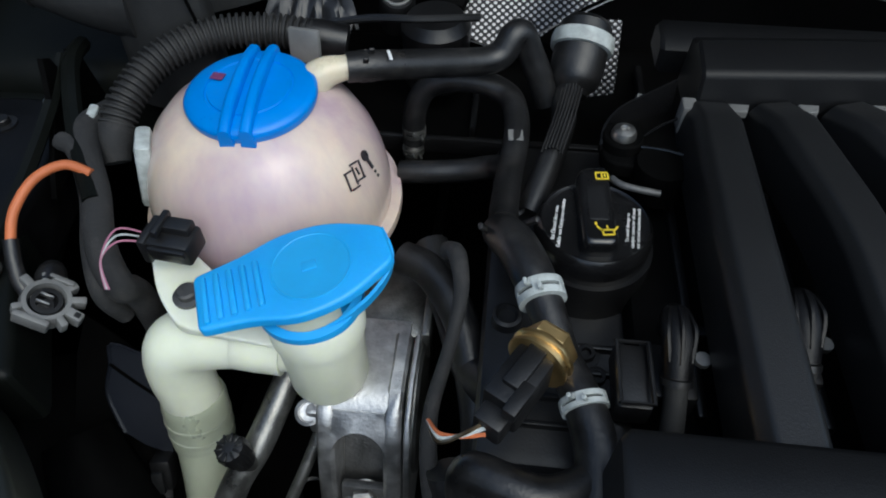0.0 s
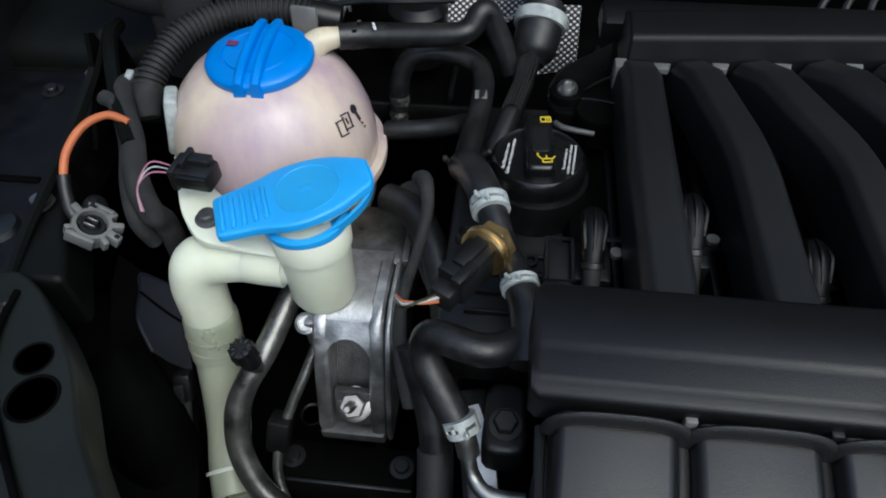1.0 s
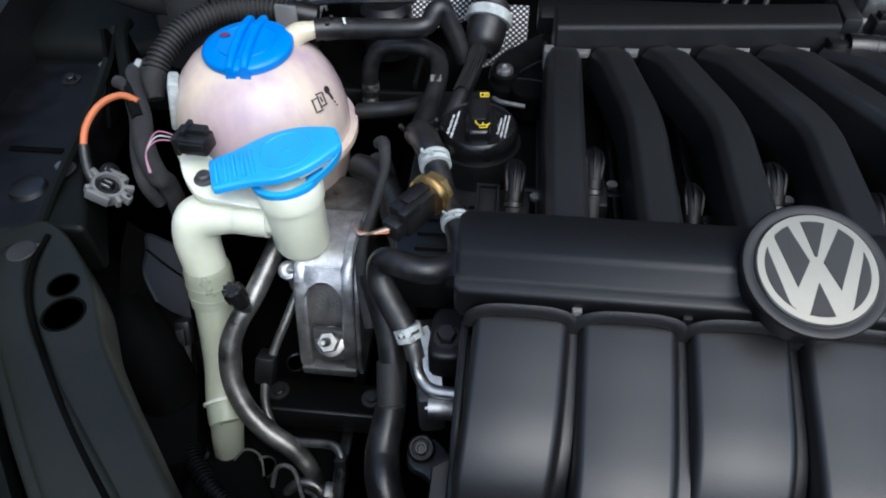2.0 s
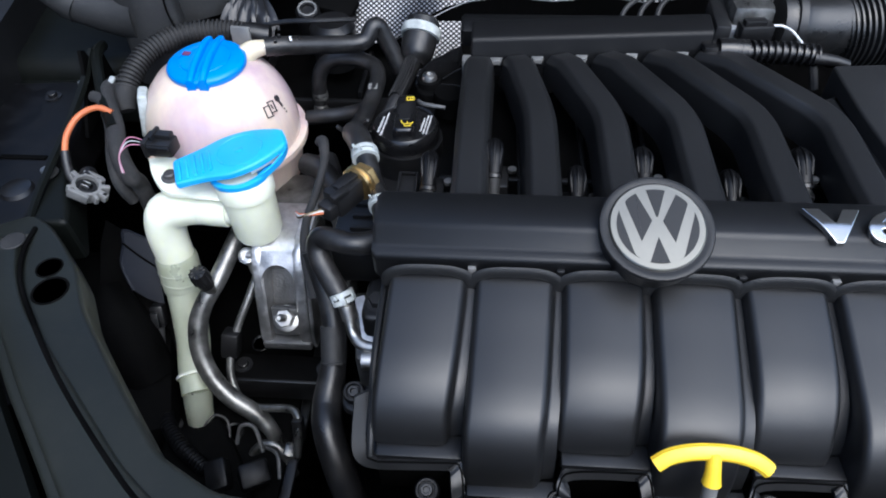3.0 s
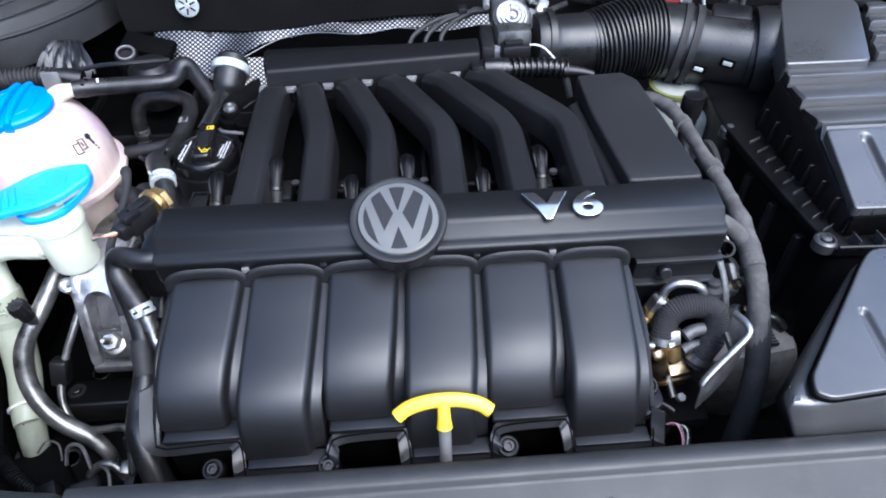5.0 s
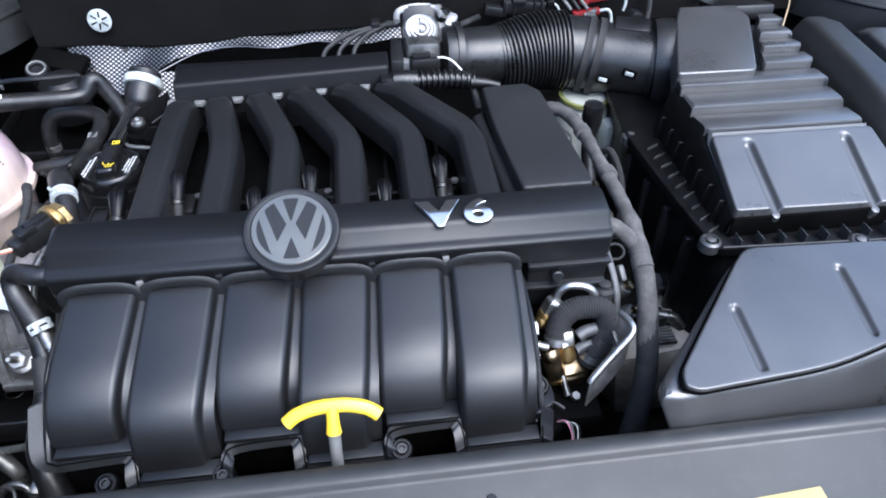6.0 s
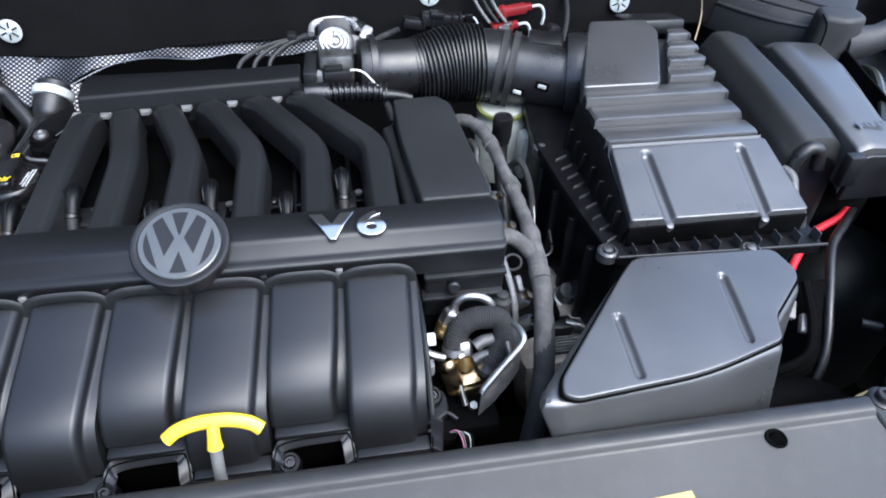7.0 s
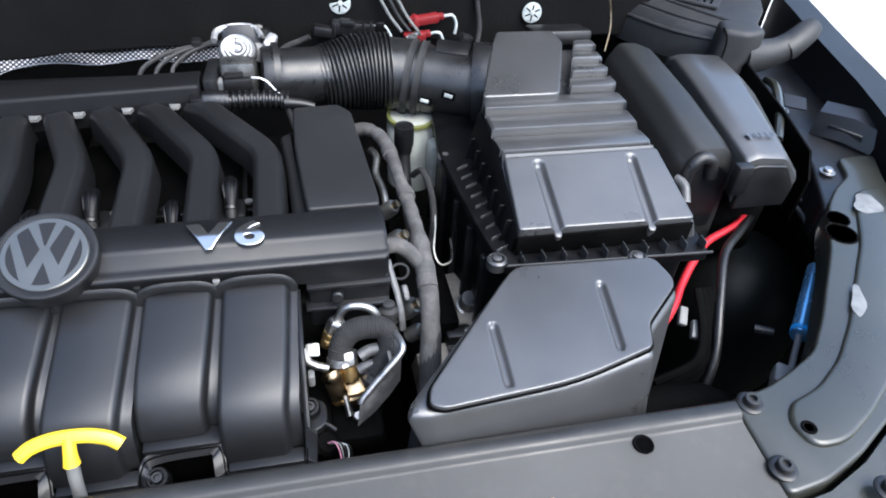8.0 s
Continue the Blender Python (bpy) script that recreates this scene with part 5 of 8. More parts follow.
clamp((0.0285, 0.2015, 0.8465), (0.25, -0.9, -0.15), 0.0112)
clamp((0.0500, 0.1475, 0.8365), (0.25, -0.9, -0.1), 0.0102, w=0.0032)
part("moulded_ear", box((-0.002, 0.246, 0.842), (0.003, 0.004, 0.014), 0.001, (20, -30, 0)), M_RUB, h3)
part("moulded_ear", box((0.022, 0.247, 0.850), (0.003, 0.004, 0.014), 0.001, (20, 35, 0)), M_RUB, h3)
h4 = thing("coolant_hose", "black rubber hose looping in front of the sensor", "hose", (0.02, 0.1, 0.8), "coolant hoses")
part("rubber", tube([(0.063, 0.138, 0.828), (0.059, 0.126, 0.829), (0.052, 0.114, 0.829), (0.040, 0.1065, 0.830), (0.028, 0.105, 0.831), (0.014, 0.109, 0.831), (0.002, 0.1135, 0.828), (-0.0015, 0.111, 0.820), (0.001, 0.104, 0.811), (0.008, 0.095, 0.803), (0.0155, 0.086, 0.796), (0.0225, 0.0775, 0.788)], 0.0096, 18, 7), M_RUB, h4)
part("steel_pipe", tube([(0.0235, 0.0765, 0.789), (0.027, 0.070, 0.776), (0.031, 0.061, 0.765), (0.041, 0.052, 0.762), (0.062, 0.050, 0.763)], 0.0048, 14, 7), M_STEEL, h4)
part("ferrule", tube([(0.0245, 0.0755, 0.787), (0.028, 0.069, 0.776)], 0.0068, 14, 3), M_STEEL, h4)
clamp((0.0225, 0.0785, 0.793), (0.45, -0.65, -0.8), 0.0090)
part("steel_union", lathe([(0, 0), (0.0085, 0), (0.0085, 0.02), (0.007, 0.022), (0, 0.022)], aim((0.040, 0.044, 0.752), (1, 0, 0.05)), 18), M_STEEL, h4, "bright metal union")
h5 = thing("coolant_hose", "thick black hose dropping beside the engine cover", "hose", (0.01, 0.05, 0.60), "coolant hoses")
part("rubber", tube([(-0.012, 0.125, 0.80), (0.002, 0.100, 0.765), (0.008, 0.075, 0.735), (0.006, 0.052, 0.712), (0.004, 0.030, 0.700), (0.010, 0.004, 0.695), (0.028, -0.03, 0.66), (0.05, -0.05, 0.60)], [0.010, 0.0105, 0.0105, 0.0125, 0.0135, 0.0135, 0.0135, 0.0135], 18), M_RUB, h5)
part("sleeve", tube([(0.0055, 0.084, 0.745), (0.0075, 0.060, 0.7215)], 0.0112, 18, 3), M_SEAL, h5, "grey sleeve")
part("sleeve_lip", lathe([(0.0105, -0.0015), (0.0118, -0.001), (0.0118, 0.001), (0.0105, 0.0015)], aim((0.0075, 0.0605, 0.7220), (0.07, -0.7, -0.7)), 22), M_SEAL, h5)
cf = thing("cast_flange", "pale cast aluminium flange between the hoses", "flange", (0.03, 0.10, 0.70))
part("web", sheet([[(0.0215, 0.111, 0.752), (0.0305, 0.113, 0.755)], [(0.0270, 0.098, 0.746), (0.0370, 0.101, 0.749)], [(0.0320, 0.078, 0.733), (0.0440, 0.083, 0.737)], [(0.0340, 0.058, 0.722), (0.0480, 0.062, 0.726)]], 0.007), M_ALU, cf)
part("foot", box((0.032, 0.100, 0.705), (0.022, 0.080, 0.050), 0.005, (0, 0, 10)), M_ALLOY, cf)
hose("wiring_loom", "thin black taped cable beside the brass sensor", [(-0.022, 0.235, 0.835), (-0.016, 0.226, 0.842), (-0.012, 0.205, 0.836), (-0.016, 0.178, 0.822), (-0.022, 0.150, 0.808), (-0.020, 0.125, 0.79), (-0.012, 0.105, 0.76)], [0.0050, 0.0052, 0.004, 0.0036, 0.004, 0.005, 0.006], M_LOOM, "wiring", seg=10)
hose("coolant_hose", "black hose under the thin cable", [(-0.055, 0.275, 0.775), (-0.035, 0.262, 0.778), (-0.015, 0.235, 0.772), (-0.004, 0.205, 0.76), (0.004, 0.17, 0.745), (0.006, 0.13, 0.72)], 0.0115, seg=14, group="coolant hoses")
hose("coolant_hose", "black hose deep below the filler", [(-0.04, 0.30, 0.76), (-0.02, 0.25, 0.755), (0.0, 0.2, 0.76), (0.03, 0.17, 0.78)], 0.013, seg=14, group="coolant hoses")

sensor = thing("temperature_sensor", "brass-bodied sensor with a black plug and thin wires", "sensor", (0.02, 0.165, 0.845))
SD = Vector((-0.52, -0.855, 0.02)).normalized()
SP = Vector((0.0335, 0.1725, 0.846))
SM = aim(SP, SD) @ Matrix.Scale(1.12, 4)
part("hex", lathe([(0, -0.003), (0.0112, -0.003), (0.0124, -0.0015), (0.0124, 0.0030), (0.0116, 0.0045), (0, 0.0045)], SM, 6), M_BRASS, sensor, "brass hexagon", angle=20)
part("brass_collar", lathe([(0, 0.0045), (0.0134, 0.0045), (0.0144, 0.0058), (0.0144, 0.0074), (0.0130, 0.0084), (0.0130, 0.0092), (0.0140, 0.0100), (0.0140, 0.0116), (0.0122, 0.0125), (0, 0.0125)], SM, 28), M_BRASS, sensor)
part("plug", _on(SM, box((0, 0, 0.026), (0.017, 0.020, 0.028), 0.002)), M_DARK, sensor)
part("plug_rib", _on(SM, box((0, 0.0105, 0.022), (0.008, 0.004, 0.022), 0.001)), M_DARK, sensor)
part("plug_tail", _on(SM, box((0, -0.002, 0.043), (0.013, 0.013, 0.012), 0.002)), M_DARK, sensor)
part("plug_latch", _on(SM, box((0.006, 0.010, 0.036), (0.006, 0.006, 0.016), 0.001)), M_DARK, sensor)
E0 = SP + SD * 0.054
for k, mm in enumerate((M_ORANGE, M_CLAMP, M_BRONZE)):
    part("wire", tube([E0 + Vector((0, 0.003 * (k - 1), 0)), E0 + Vector((-0.010, -0.005, 0.001 * k)), E0 + Vector((-0.020, -0.004 - 0.002 * k, -0.001)), E0 + Vector((-0.026, 0.004, -0.006))], 0.0010, 6, 6), mm, sensor, "thin coloured wire")

# oil filler cap
oil = thing("oil_filler_cap", "black oil filler cap with yellow signs and white print", "filler cap", (0.058, 0.258, 0.83))
OX, OY = 0.0585, 0.2575
part("disc", lathe([(0, 0.826), (0.0330, 0.826), (0.0335, 0.835), (0.0330, 0.840), (0.0300, 0.8435), (0.0285, 0.8425), (0.0275, 0.8425), (0, 0.8440)], pose(OX, OY, 0), 64), M_GLOSS, oil)
grip = rounded([(OX - 0.0085, OY - 0.0250), (OX + 0.0110, OY - 0.0235), (OX + 0.0070, OY + 0.0375), (OX - 0.0105, OY + 0.0330)], 0.006, 5)
part("grip", prism(grip, 0.836, 0.8530, 0.0035, taper=0.002), M_GLOSS, oil)
part("grip_panel", prism(rounded([(OX - 0.0050, OY - 0.0080), (OX + 0.0060, OY - 0.0075), (OX + 0.0040, OY + 0.0190), (OX - 0.0060, OY + 0.0180)], 0.002, 3), 0.8525, 0.8534, 0.0003), M_DARK, oil)


def booklet(m, s):
    bm = None
    for x in (-0.5, 0, 0.5):
        bm = box((x * s, 0, 0), (s * 0.12, s * 0.8, 0.0005), 0, bm=bm)
    for x in (-0.25, 0.25):
        for y in (-0.38, 0.38):
            bm = box((x * s, y * s + abs(x) * 0.1 * s, 0), (s * 0.55, s * 0.12, 0.0005), 0, bm=bm)
    bm = box((0.25 * s, 0.05 * s, 0), (s * 0.12, s * 0.35, 0.0005), 0, bm=bm)
    return _on(m, bm)


part("booklet_sign", booklet(pose(OX + 0.0032, OY + 0.0265, 0.8533, 0, 0, 6), 0.0068), M_INKY, oil, "yellow booklet sign")
bm = box((0, 0, 0), (0.0078, 0.0012, 0.0005), 0)
bm = box((0, -0.0042, 0), (0.0078, 0.0012, 0.0005), 0, bm=bm)
bm = box((0.0037, -0.002, 0), (0.0012, 0.0048, 0.0005), 0, bm=bm)
bm = box((-0.0037, -0.002, 0), (0.0012, 0.0048, 0.0005), 0, bm=bm)
bm = box((-0.0052, 0.0014, 0), (0.0012, 0.006, 0.0005), 0, (0, 0, 35), bm=bm)
bm = box((0, 0.002, 0), (0.0012, 0.004, 0.0005), 0, bm=bm)
bm = box((0.0058, 0.0012, 0), (0.004, 0.0012, 0.0005), 0, (0, 0, 50), bm=bm)
bm = box((-0.007, 0.006, 0), (0.0016, 0.0024, 0.0005), 0, bm=bm)
part("oil_can_sign", _on(pose(OX + 0.0045, OY - 0.0150, 0.8533, 0, 0, 8) @ Matrix.Scale(0.80, 4), bm), M_INKY, oil, "yellow oil can sign")
for k, (w, x) in enumerate((("Bei Ölstand über max.", -0.0225), ("Gefahr von Katalysatorschäden", -0.0190))):
    part("print", text_mesh(w, 0.0029, pose(OX + x, OY - 0.004, 0.8446, 0, 0, 84), 0.0002), M_WHITE, oil, "fine white print")
for k, (w, x) in enumerate((("To avoid damage to", 0.0175), ("catalytic converter oil must", 0.0205), ("not exceed maximum mark", 0.0235))):
    part("print", text_mesh(w, 0.0027, pose(OX + x, OY - 0.004, 0.8446, 0, 0, 84), 0.0002), M_WHITE, oil, "fine white print")
part("seal_base", lathe([(0, 0.80), (0.037, 0.80), (0.036, 0.826), (0, 0.826)], pose(OX, OY, 0), 40), M_DARK, oil)
vc = thing("valve_cover", "black valve cover round the oil filler", "engine", (0.06, 0.25, 0.75))
part("shell", box((0.06, 0.25, 0.775), (0.12, 0.24, 0.05), 0.008), M_DARK, vc)
part("edge_rim", prism(rounded([(0.002, 0.132), (0.118, 0.132), (0.118, 0.368), (0.002, 0.368)], 0.010, 4), 0.756, 0.764, 0.002), M_DARK, vc)
for k in range(4):
    part("rib", box((0.060, 0.152 + 0.016 * k, 0.8015), (0.086, 0.0028, 0.006), 0.0008), M_DARK, vc)
for x, y in ((0.014, 0.215), (0.106, 0.208), (0.014, 0.300)):
    part("screw_boss", lathe([(0, 0), (0.009, 0), (0.0085, 0.007), (0.0065, 0.008), (0.0050, 0.005), (0, 0.005)], pose(x, y, 0.799), 20), M_DARK, vc)

# breather plug behind the filler, with its ribbed stem
br = thing("breather_plug", "black breather plug with a pale ring on a ribbed stem", "hose fitting", (0.05, 0.40, 0.80))
PD = Vector((0.14, 0.72, 0.52)).normalized()
PP = Vector((0.056, 0.430, 0.836))
part("body", lathe([(0, -0.031), (0.0115, -0.031), (0.0130, -0.027), (0.0168, -0.024), (0.0190, -0.018), (0.0198, -0.008), (0.0200, 0.004), (0.0200, 0.014), (0, 0.014)], aim(PP, PD), 32), M_RUB, br)
part("ring", lathe([(0.0175, 0.002), (0.0228, 0.003), (0.0235, 0.009), (0.0225, 0.0135), (0.0175, 0.0135)], aim(PP, PD), 40), M_CLAMP, br, "pale grey ring")
part("cap", lathe([(0, 0.012), (0.0195, 0.012), (0.0190, 0.022), (0.015, 0.026), (0, 0.026)], aim(PP, PD), 32), M_RUB, br)
part("stem", tube([PP - PD * 0.020, PP - PD * 0.040 + Vector((-0.003, -0.006, 0.006)), (0.045, 0.368, 0.820), (0.036, 0.335, 0.812), (0.024, 0.30, 0.80)], [0.011, 0.0090, 0.0085, 0.0085, 0.0085], 14, 7), M_RUB, br)
for k in range(-3, 4):
    part("stem_rib", tube([(0.050 + 0.0022 * k, 0.392, 0.8385 - 0.0005 * k * k), (0.0455 + 0.0022 * k, 0.370, 0.8325 - 0.0005 * k * k), (0.037 + 0.0022 * k, 0.338, 0.8250 - 0.0005 * k * k)], 0.0009, 5, 5), M_RUB, br)

# bracket plate with its screw between filler and rail
bp = thing("bracket_plate", "black plastic bracket with a bright star screw", "bracket", (0.09, 0.32, 0.84))
part("plate", prism(rounded([(0.064, 0.312), (0.066, 0.334), (0.085, 0.349), (0.107, 0.356), (0.116, 0.340), (0.114, 0.308), (0.092, 0.302), (0.070, 0.304)], [0.008, 0.006, 0.02, 0.002, 0.006, 0.006, 0.01, 0.008], 4), 0.836, 0.8455, 0.002), M_FLOOR, bp)
horn = [(0.063, 0.318, 0.848), (0.0655, 0.331, 0.853), (0.075, 0.342, 0.859), (0.090, 0.350, 0.864), (0.108, 0.357, 0.871)]
part("horn", sheet([[Vector(q), Vector((q[0] + 0.002, q[1] - 0.001, 0.840))] for q in spline(horn, 5)], 0.0016), M_GLOSS, bp)
part("boss", lathe([(0, 0.84), (0.0135, 0.84), (0.0125, 0.8515), (0.0115, 0.8525), (0.0085, 0.8515), (0, 0.8515)], pose(0.077, 0.323, 0), 28), M_FLOOR, bp)
part("screw", lathe([(0.0078, 0.8515), (0.0078, 0.8535), (0.0065, 0.8565), (0.0030, 0.8575), (0.0022, 0.8555), (0, 0.8555)], pose(0.077, 0.323, 0), 20), M_STEEL, bp, "bright star screw")
part("edge_fin", tube([(0.090, 0.327, 0.849), (0.100, 0.333, 0.853), (0.110, 0.337, 0.856)], 0.0010, 6, 5), M_GLOSS, bp)
part("edge_fin", tube([(0.086, 0.317, 0.849), (0.100, 0.312, 0.852), (0.114, 0.305, 0.854)], 0.0010, 6, 5), M_GLOSS, bp)
part("round_plug", lathe([(0, 0.83), (0.0165, 0.83), (0.0170, 0.848), (0.0160, 0.853), (0.010, 0.8545), (0, 0.8545)], pose(0.100, 0.303, -0.003), 28), M_FLOOR, bp, "black round plug")
part("warning_label", box((0.094, 0.366, 0.838), (0.014, 0.002, 0.020), 0.0004, (-30, 12, -20)), M_GREY, bp, "pale printed label")
# added strip: the highlight along the plug's rounded edge, made as a shape
solo("edge_highlight", tube([(0.0690, 0.2905, 0.846), (0.0735, 0.2850, 0.847), (0.0820, 0.2815, 0.8475), (0.0960, 0.2805, 0.846)], 0.0021, 10, 5), M_ALLOY, "thin metal strip standing for the highlight on the round plug's edge", "pipe")


# ignition coils under the runners
def coil(x, y, z):
    t = thing("ignition_coil", "black ignition coil plug with a ribbed boot", "ignition coil", (x, y, z - 0.05), "ignition coils under the runners")
    part("boot", tube([(x, y - 0.030, z - 0.030), (x, y - 0.014, z - 0.014), (x, y - 0.004, z - 0.006)], [0.0056, 0.0054, 0.0060], 14, 5), M_RIB, t)
    part("head", tube([(x, y - 0.010, z - 0.010), (x, y + 0.004, z - 0.001), (x, y + 0.016, z + 0.0), (x, y + 0.022, z - 0.004)], [0.0066, 0.0078, 0.0078, 0.0046], 16, 5, flat=0.85), M_COIL, t)
    for s in (-1, 1):
        part("side_ridge", tube([(x + s * 0.0048, y - 0.006, z - 0.003), (x + s * 0.0062, y + 0.006, z + 0.0052), (x + s * 0.0035, y + 0.018, z + 0.004)], 0.0013, 6, 5), M_COIL, t)
    part("spine", tube([(x, y - 0.008, z - 0.002), (x, y + 0.006, z + 0.0070), (x, y + 0.018, z + 0.006)], 0.0013, 6, 5), M_COIL, t)
    part("boot_ring", lathe([(0.0056, -0.002), (0.0074, -0.0015), (0.0074, 0.0015), (0.0056, 0.002)], aim((x, y - 0.011, z - 0.0115), (0, 0.72, 0.7)), 16), M_DARK, t)
    part("base", box((x, y, z - 0.035), (0.026, 0.03, 0.03), 0.003), M_DARK, t)
    part("bolt", lathe([(0, 0), (0.004, 0), (0.004, 0.003), (0, 0.003)], pose(x + 0.016, y + 0.006, z - 0.02), 10), M_STEEL, t)
    part("bolt", lathe([(0, 0), (0.0035, 0), (0.0035, 0.003), (0, 0.003)], pose(x - 0.017, y + 0.006, z - 0.02), 10), M_STEEL, t)


for x, y, z in ((0.090, 0.168, 0.860), (0.1455, 0.178, 0.867), (0.217, 0.165, 0.850), (0.272, 0.178, 0.862), (0.345, 0.165, 0.850), (0.402, 0.178, 0.865)):
    coil(x, y, z)
cc = thing("coil_connector", "black socket housing beside the first ignition coil", "connector", (0.07, 0.16, 0.82))
part("housing", box((0.0715, 0.160, 0.838), (0.016, 0.034, 0.016), 0.002), M_DARK, cc)
part("frame", tube([(0.064, 0.144, 0.849), (0.064, 0.176, 0.849), (0.079, 0.176, 0.849), (0.079, 0.144, 0.849), (0.064, 0.144, 0.849)], 0.0013, 6, 1, smooth=False), M_DARK, cc)
for x, y in ((0.036, 0.196), (0.041, 0.182)):
    solo("cover_screw", hexbolt((x + 0.022, y, 0.80), (0, 0, 1), 0.005, 0.005, 0.008, True), M_DARK, "small black screw in the valve cover", "screw", group="valve cover screws")

# crinkled film and dark shapes by the left wing
pts = [[(-0.300 + 0.030 * i, 0.255 - 0.027 * j - 0.012 * i, 0.700 - 0.020 * j - 0.016 * i + 0.006 * math.sin(i * 2.1 + j * 1.7)) for i in range(4)] for j in range(6)]
lh = thing("lamp_housing", "dark blue-black lamp housing with a creased flap and a plug", "lamp housing", (-0.25, 0.19, 0.66))
part("shell", sheet(pts, 0.004), M_FLOOR, lh)
flap = [[(-0.257, 0.221, 0.719), (-0.238, 0.2215, 0.708), (-0.212, 0.222, 0.697)], [(-0.259, 0.213, 0.706), (-0.243, 0.208, 0.691), (-0.220, 0.201, 0.676)],
        [(-0.264, 0.200, 0.684), (-0.245, 0.191, 0.673), (-0.220, 0.187, 0.661)], [(-0.250, 0.181, 0.665), (-0.236, 0.177, 0.656), (-0.217, 0.175, 0.648)]]
part("flap", sheet(flap, 0.0025), M_LAMP, lh, "dark blue-black creased flap")
part("crease", tube([(x, y - 0.0008, z + 0.0012) for x, y, z in flap[1]], 0.0012, 6, 4), M_FLOOR, lh)
part("flap_edge", tube([(x, y, z) for x, y, z in (flap[0][2], flap[0][1], flap[0][0], flap[1][0], flap[2][0], flap[3][0])], 0.0015, 6, 4), M_LAMP, lh)
part("barrel", tube([(-0.278, 0.172, 0.672), (-0.262, 0.150, 0.655), (-0.245, 0.128, 0.632), (-0.232, 0.110, 0.600)], [0.024, 0.030, 0.034, 0.034], 24, 5), M_FLOOR, lh)
part("plug", box((-0.2225, 0.166, 0.641), (0.015, 0.018, 0.026), 0.003, (-30, 0, 10)), M_DARK, lh)
part("latch", box((-0.2215, 0.1545, 0.645), (0.008, 0.004, 0.018), 0.001, (-30, 0, 10)), M_MATT, lh)
solo("headlamp", box((-0.29, 0.15, 0.56), (0.13, 0.25, 0.16), 0.03, (10, 15, 20)), M_FLOOR, "black headlamp back deep beside the bay", "headlamp")
hose("lamp_cable", "black cable end clipped to the lamp housing", [(-0.2215, 0.157, 0.632), (-0.218, 0.140, 0.618), (-0.212, 0.120, 0.605), (-0.205, 0.095, 0.585), (-0.19, 0.07, 0.55)], [0.005, 0.0048, 0.0048, 0.0048, 0.005], M_LOOM, "wiring", seg=10)

lug = thing("flange_bolt", "black hexagon bolt in a dark lug beside the cover", "bolt", (0.047, 0.05, 0.75))
part("lug", prism(rounded([(0.034, 0.074), (0.062, 0.074), (0.060, 0.122), (0.036, 0.122)], 0.01, 3), 0.745, 0.771, 0.004), M_DARK, lug)
part("washer", lathe([(0, 0), (0.010, 0), (0.010, 0.002), (0, 0.002)], aim((0.048, 0.092, 0.771), (0, -0.2, 1)), 22), M_DARK, lug)
part("head", lathe([(0.0075, 0), (0.0075, 0.006), (0.0065, 0.0072), (0, 0.0072)], aim((0.048, 0.092, 0.773), (0, -0.2, 1)), 6), M_DARK, lug, angle=20)

# ---- right side: filter box, intake duct, battery, pump ----
filt = thing("air_filter_box", "black plastic air filter box with a ribbed stepped lid", "air filter box", (0.78, 0.25, 0.55))
prof = [(0.0965, 0.815), (0.0950, 0.838), (0.0965, 0.8415), (0.1005, 0.8435), (0.184, 0.8690), (0.1905, 0.8800), (0.1935, 0.8740)]
STEPS = [0.197, 0.236, 0.276, 0.312, 0.345, 0.376, 0.406]


def tread(k):
    """The profile of one step of the lid: a rounded nose, then a nearly level tread."""
    y = STEPS[k]
    z = 0.8795 + (y - 0.197) * 0.10
    nxt = STEPS[k + 1] if k + 1 < len(STEPS) else y + 0.03
    return [(y, z - 0.0105), (y + 0.0004, z - 0.0024), (y + 0.0017, z + 0.0002), (y + 0.0045, z + 0.0012), (nxt - 0.009, z - 0.0016), (nxt - 0.0015, z - 0.0062)]


for k in range(3):
    prof += tread(k)
prof += [(0.292, 0.872), (0.44, 0.878), (0.44, 0.815)]


def lean(tmp):
    """The flanks lean out towards the foot."""
    for v in tmp.verts:
        k = max(0.0, (0.88 - v.co.z))
        v.co.x += (-0.10 if v.co.x < 0.78 else 0.38) * k + 0.012 * max(0.0, v.co.y - 0.25) / 0.19
        if v.co.x < 0.78:
            v.co.x += 0.34 * max(0.0, v.co.y - 0.292)
    return tmp


part("lid", lean(bar(prof, 0.688, 0.866, ends=0.003)), M_BOX, filt, angle=30)
prof = [(0.3125, 0.860)]
for k in range(3, 7):
    prof += tread(k)
prof += [(0.438, 0.86)]
tmp = bar(prof, 0.795, 0.866, ends=0.003)
for v in tmp.verts:                       # the short ribs begin along the slanting plate
    if v.co.x < 0.82:
        v.co.x += 0.34 * (v.co.y - 0.2905)
part("short_ribs", lean(tmp), M_BOX, filt, angle=30)
slab = rounded([(0.689, 0.2905), (0.7855, 0.2905), (0.8255, 0.402), (0.818, 0.43), (0.742, 0.43), (0.728, 0.40)], [0.006, 0.008, 0.006, 0.004, 0.004, 0.006], 4)
part("lid_plate", prism(slab, 0.865, 0.8950, 0.0025, lift=lambda x, y: (y - 0.29) * 0.125), M_BOX, filt)
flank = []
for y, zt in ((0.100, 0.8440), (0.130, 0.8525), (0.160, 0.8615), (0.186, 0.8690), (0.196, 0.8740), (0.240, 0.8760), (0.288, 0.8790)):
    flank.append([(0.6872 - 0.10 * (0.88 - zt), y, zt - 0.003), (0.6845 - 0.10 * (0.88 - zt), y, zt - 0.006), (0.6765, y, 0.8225)])
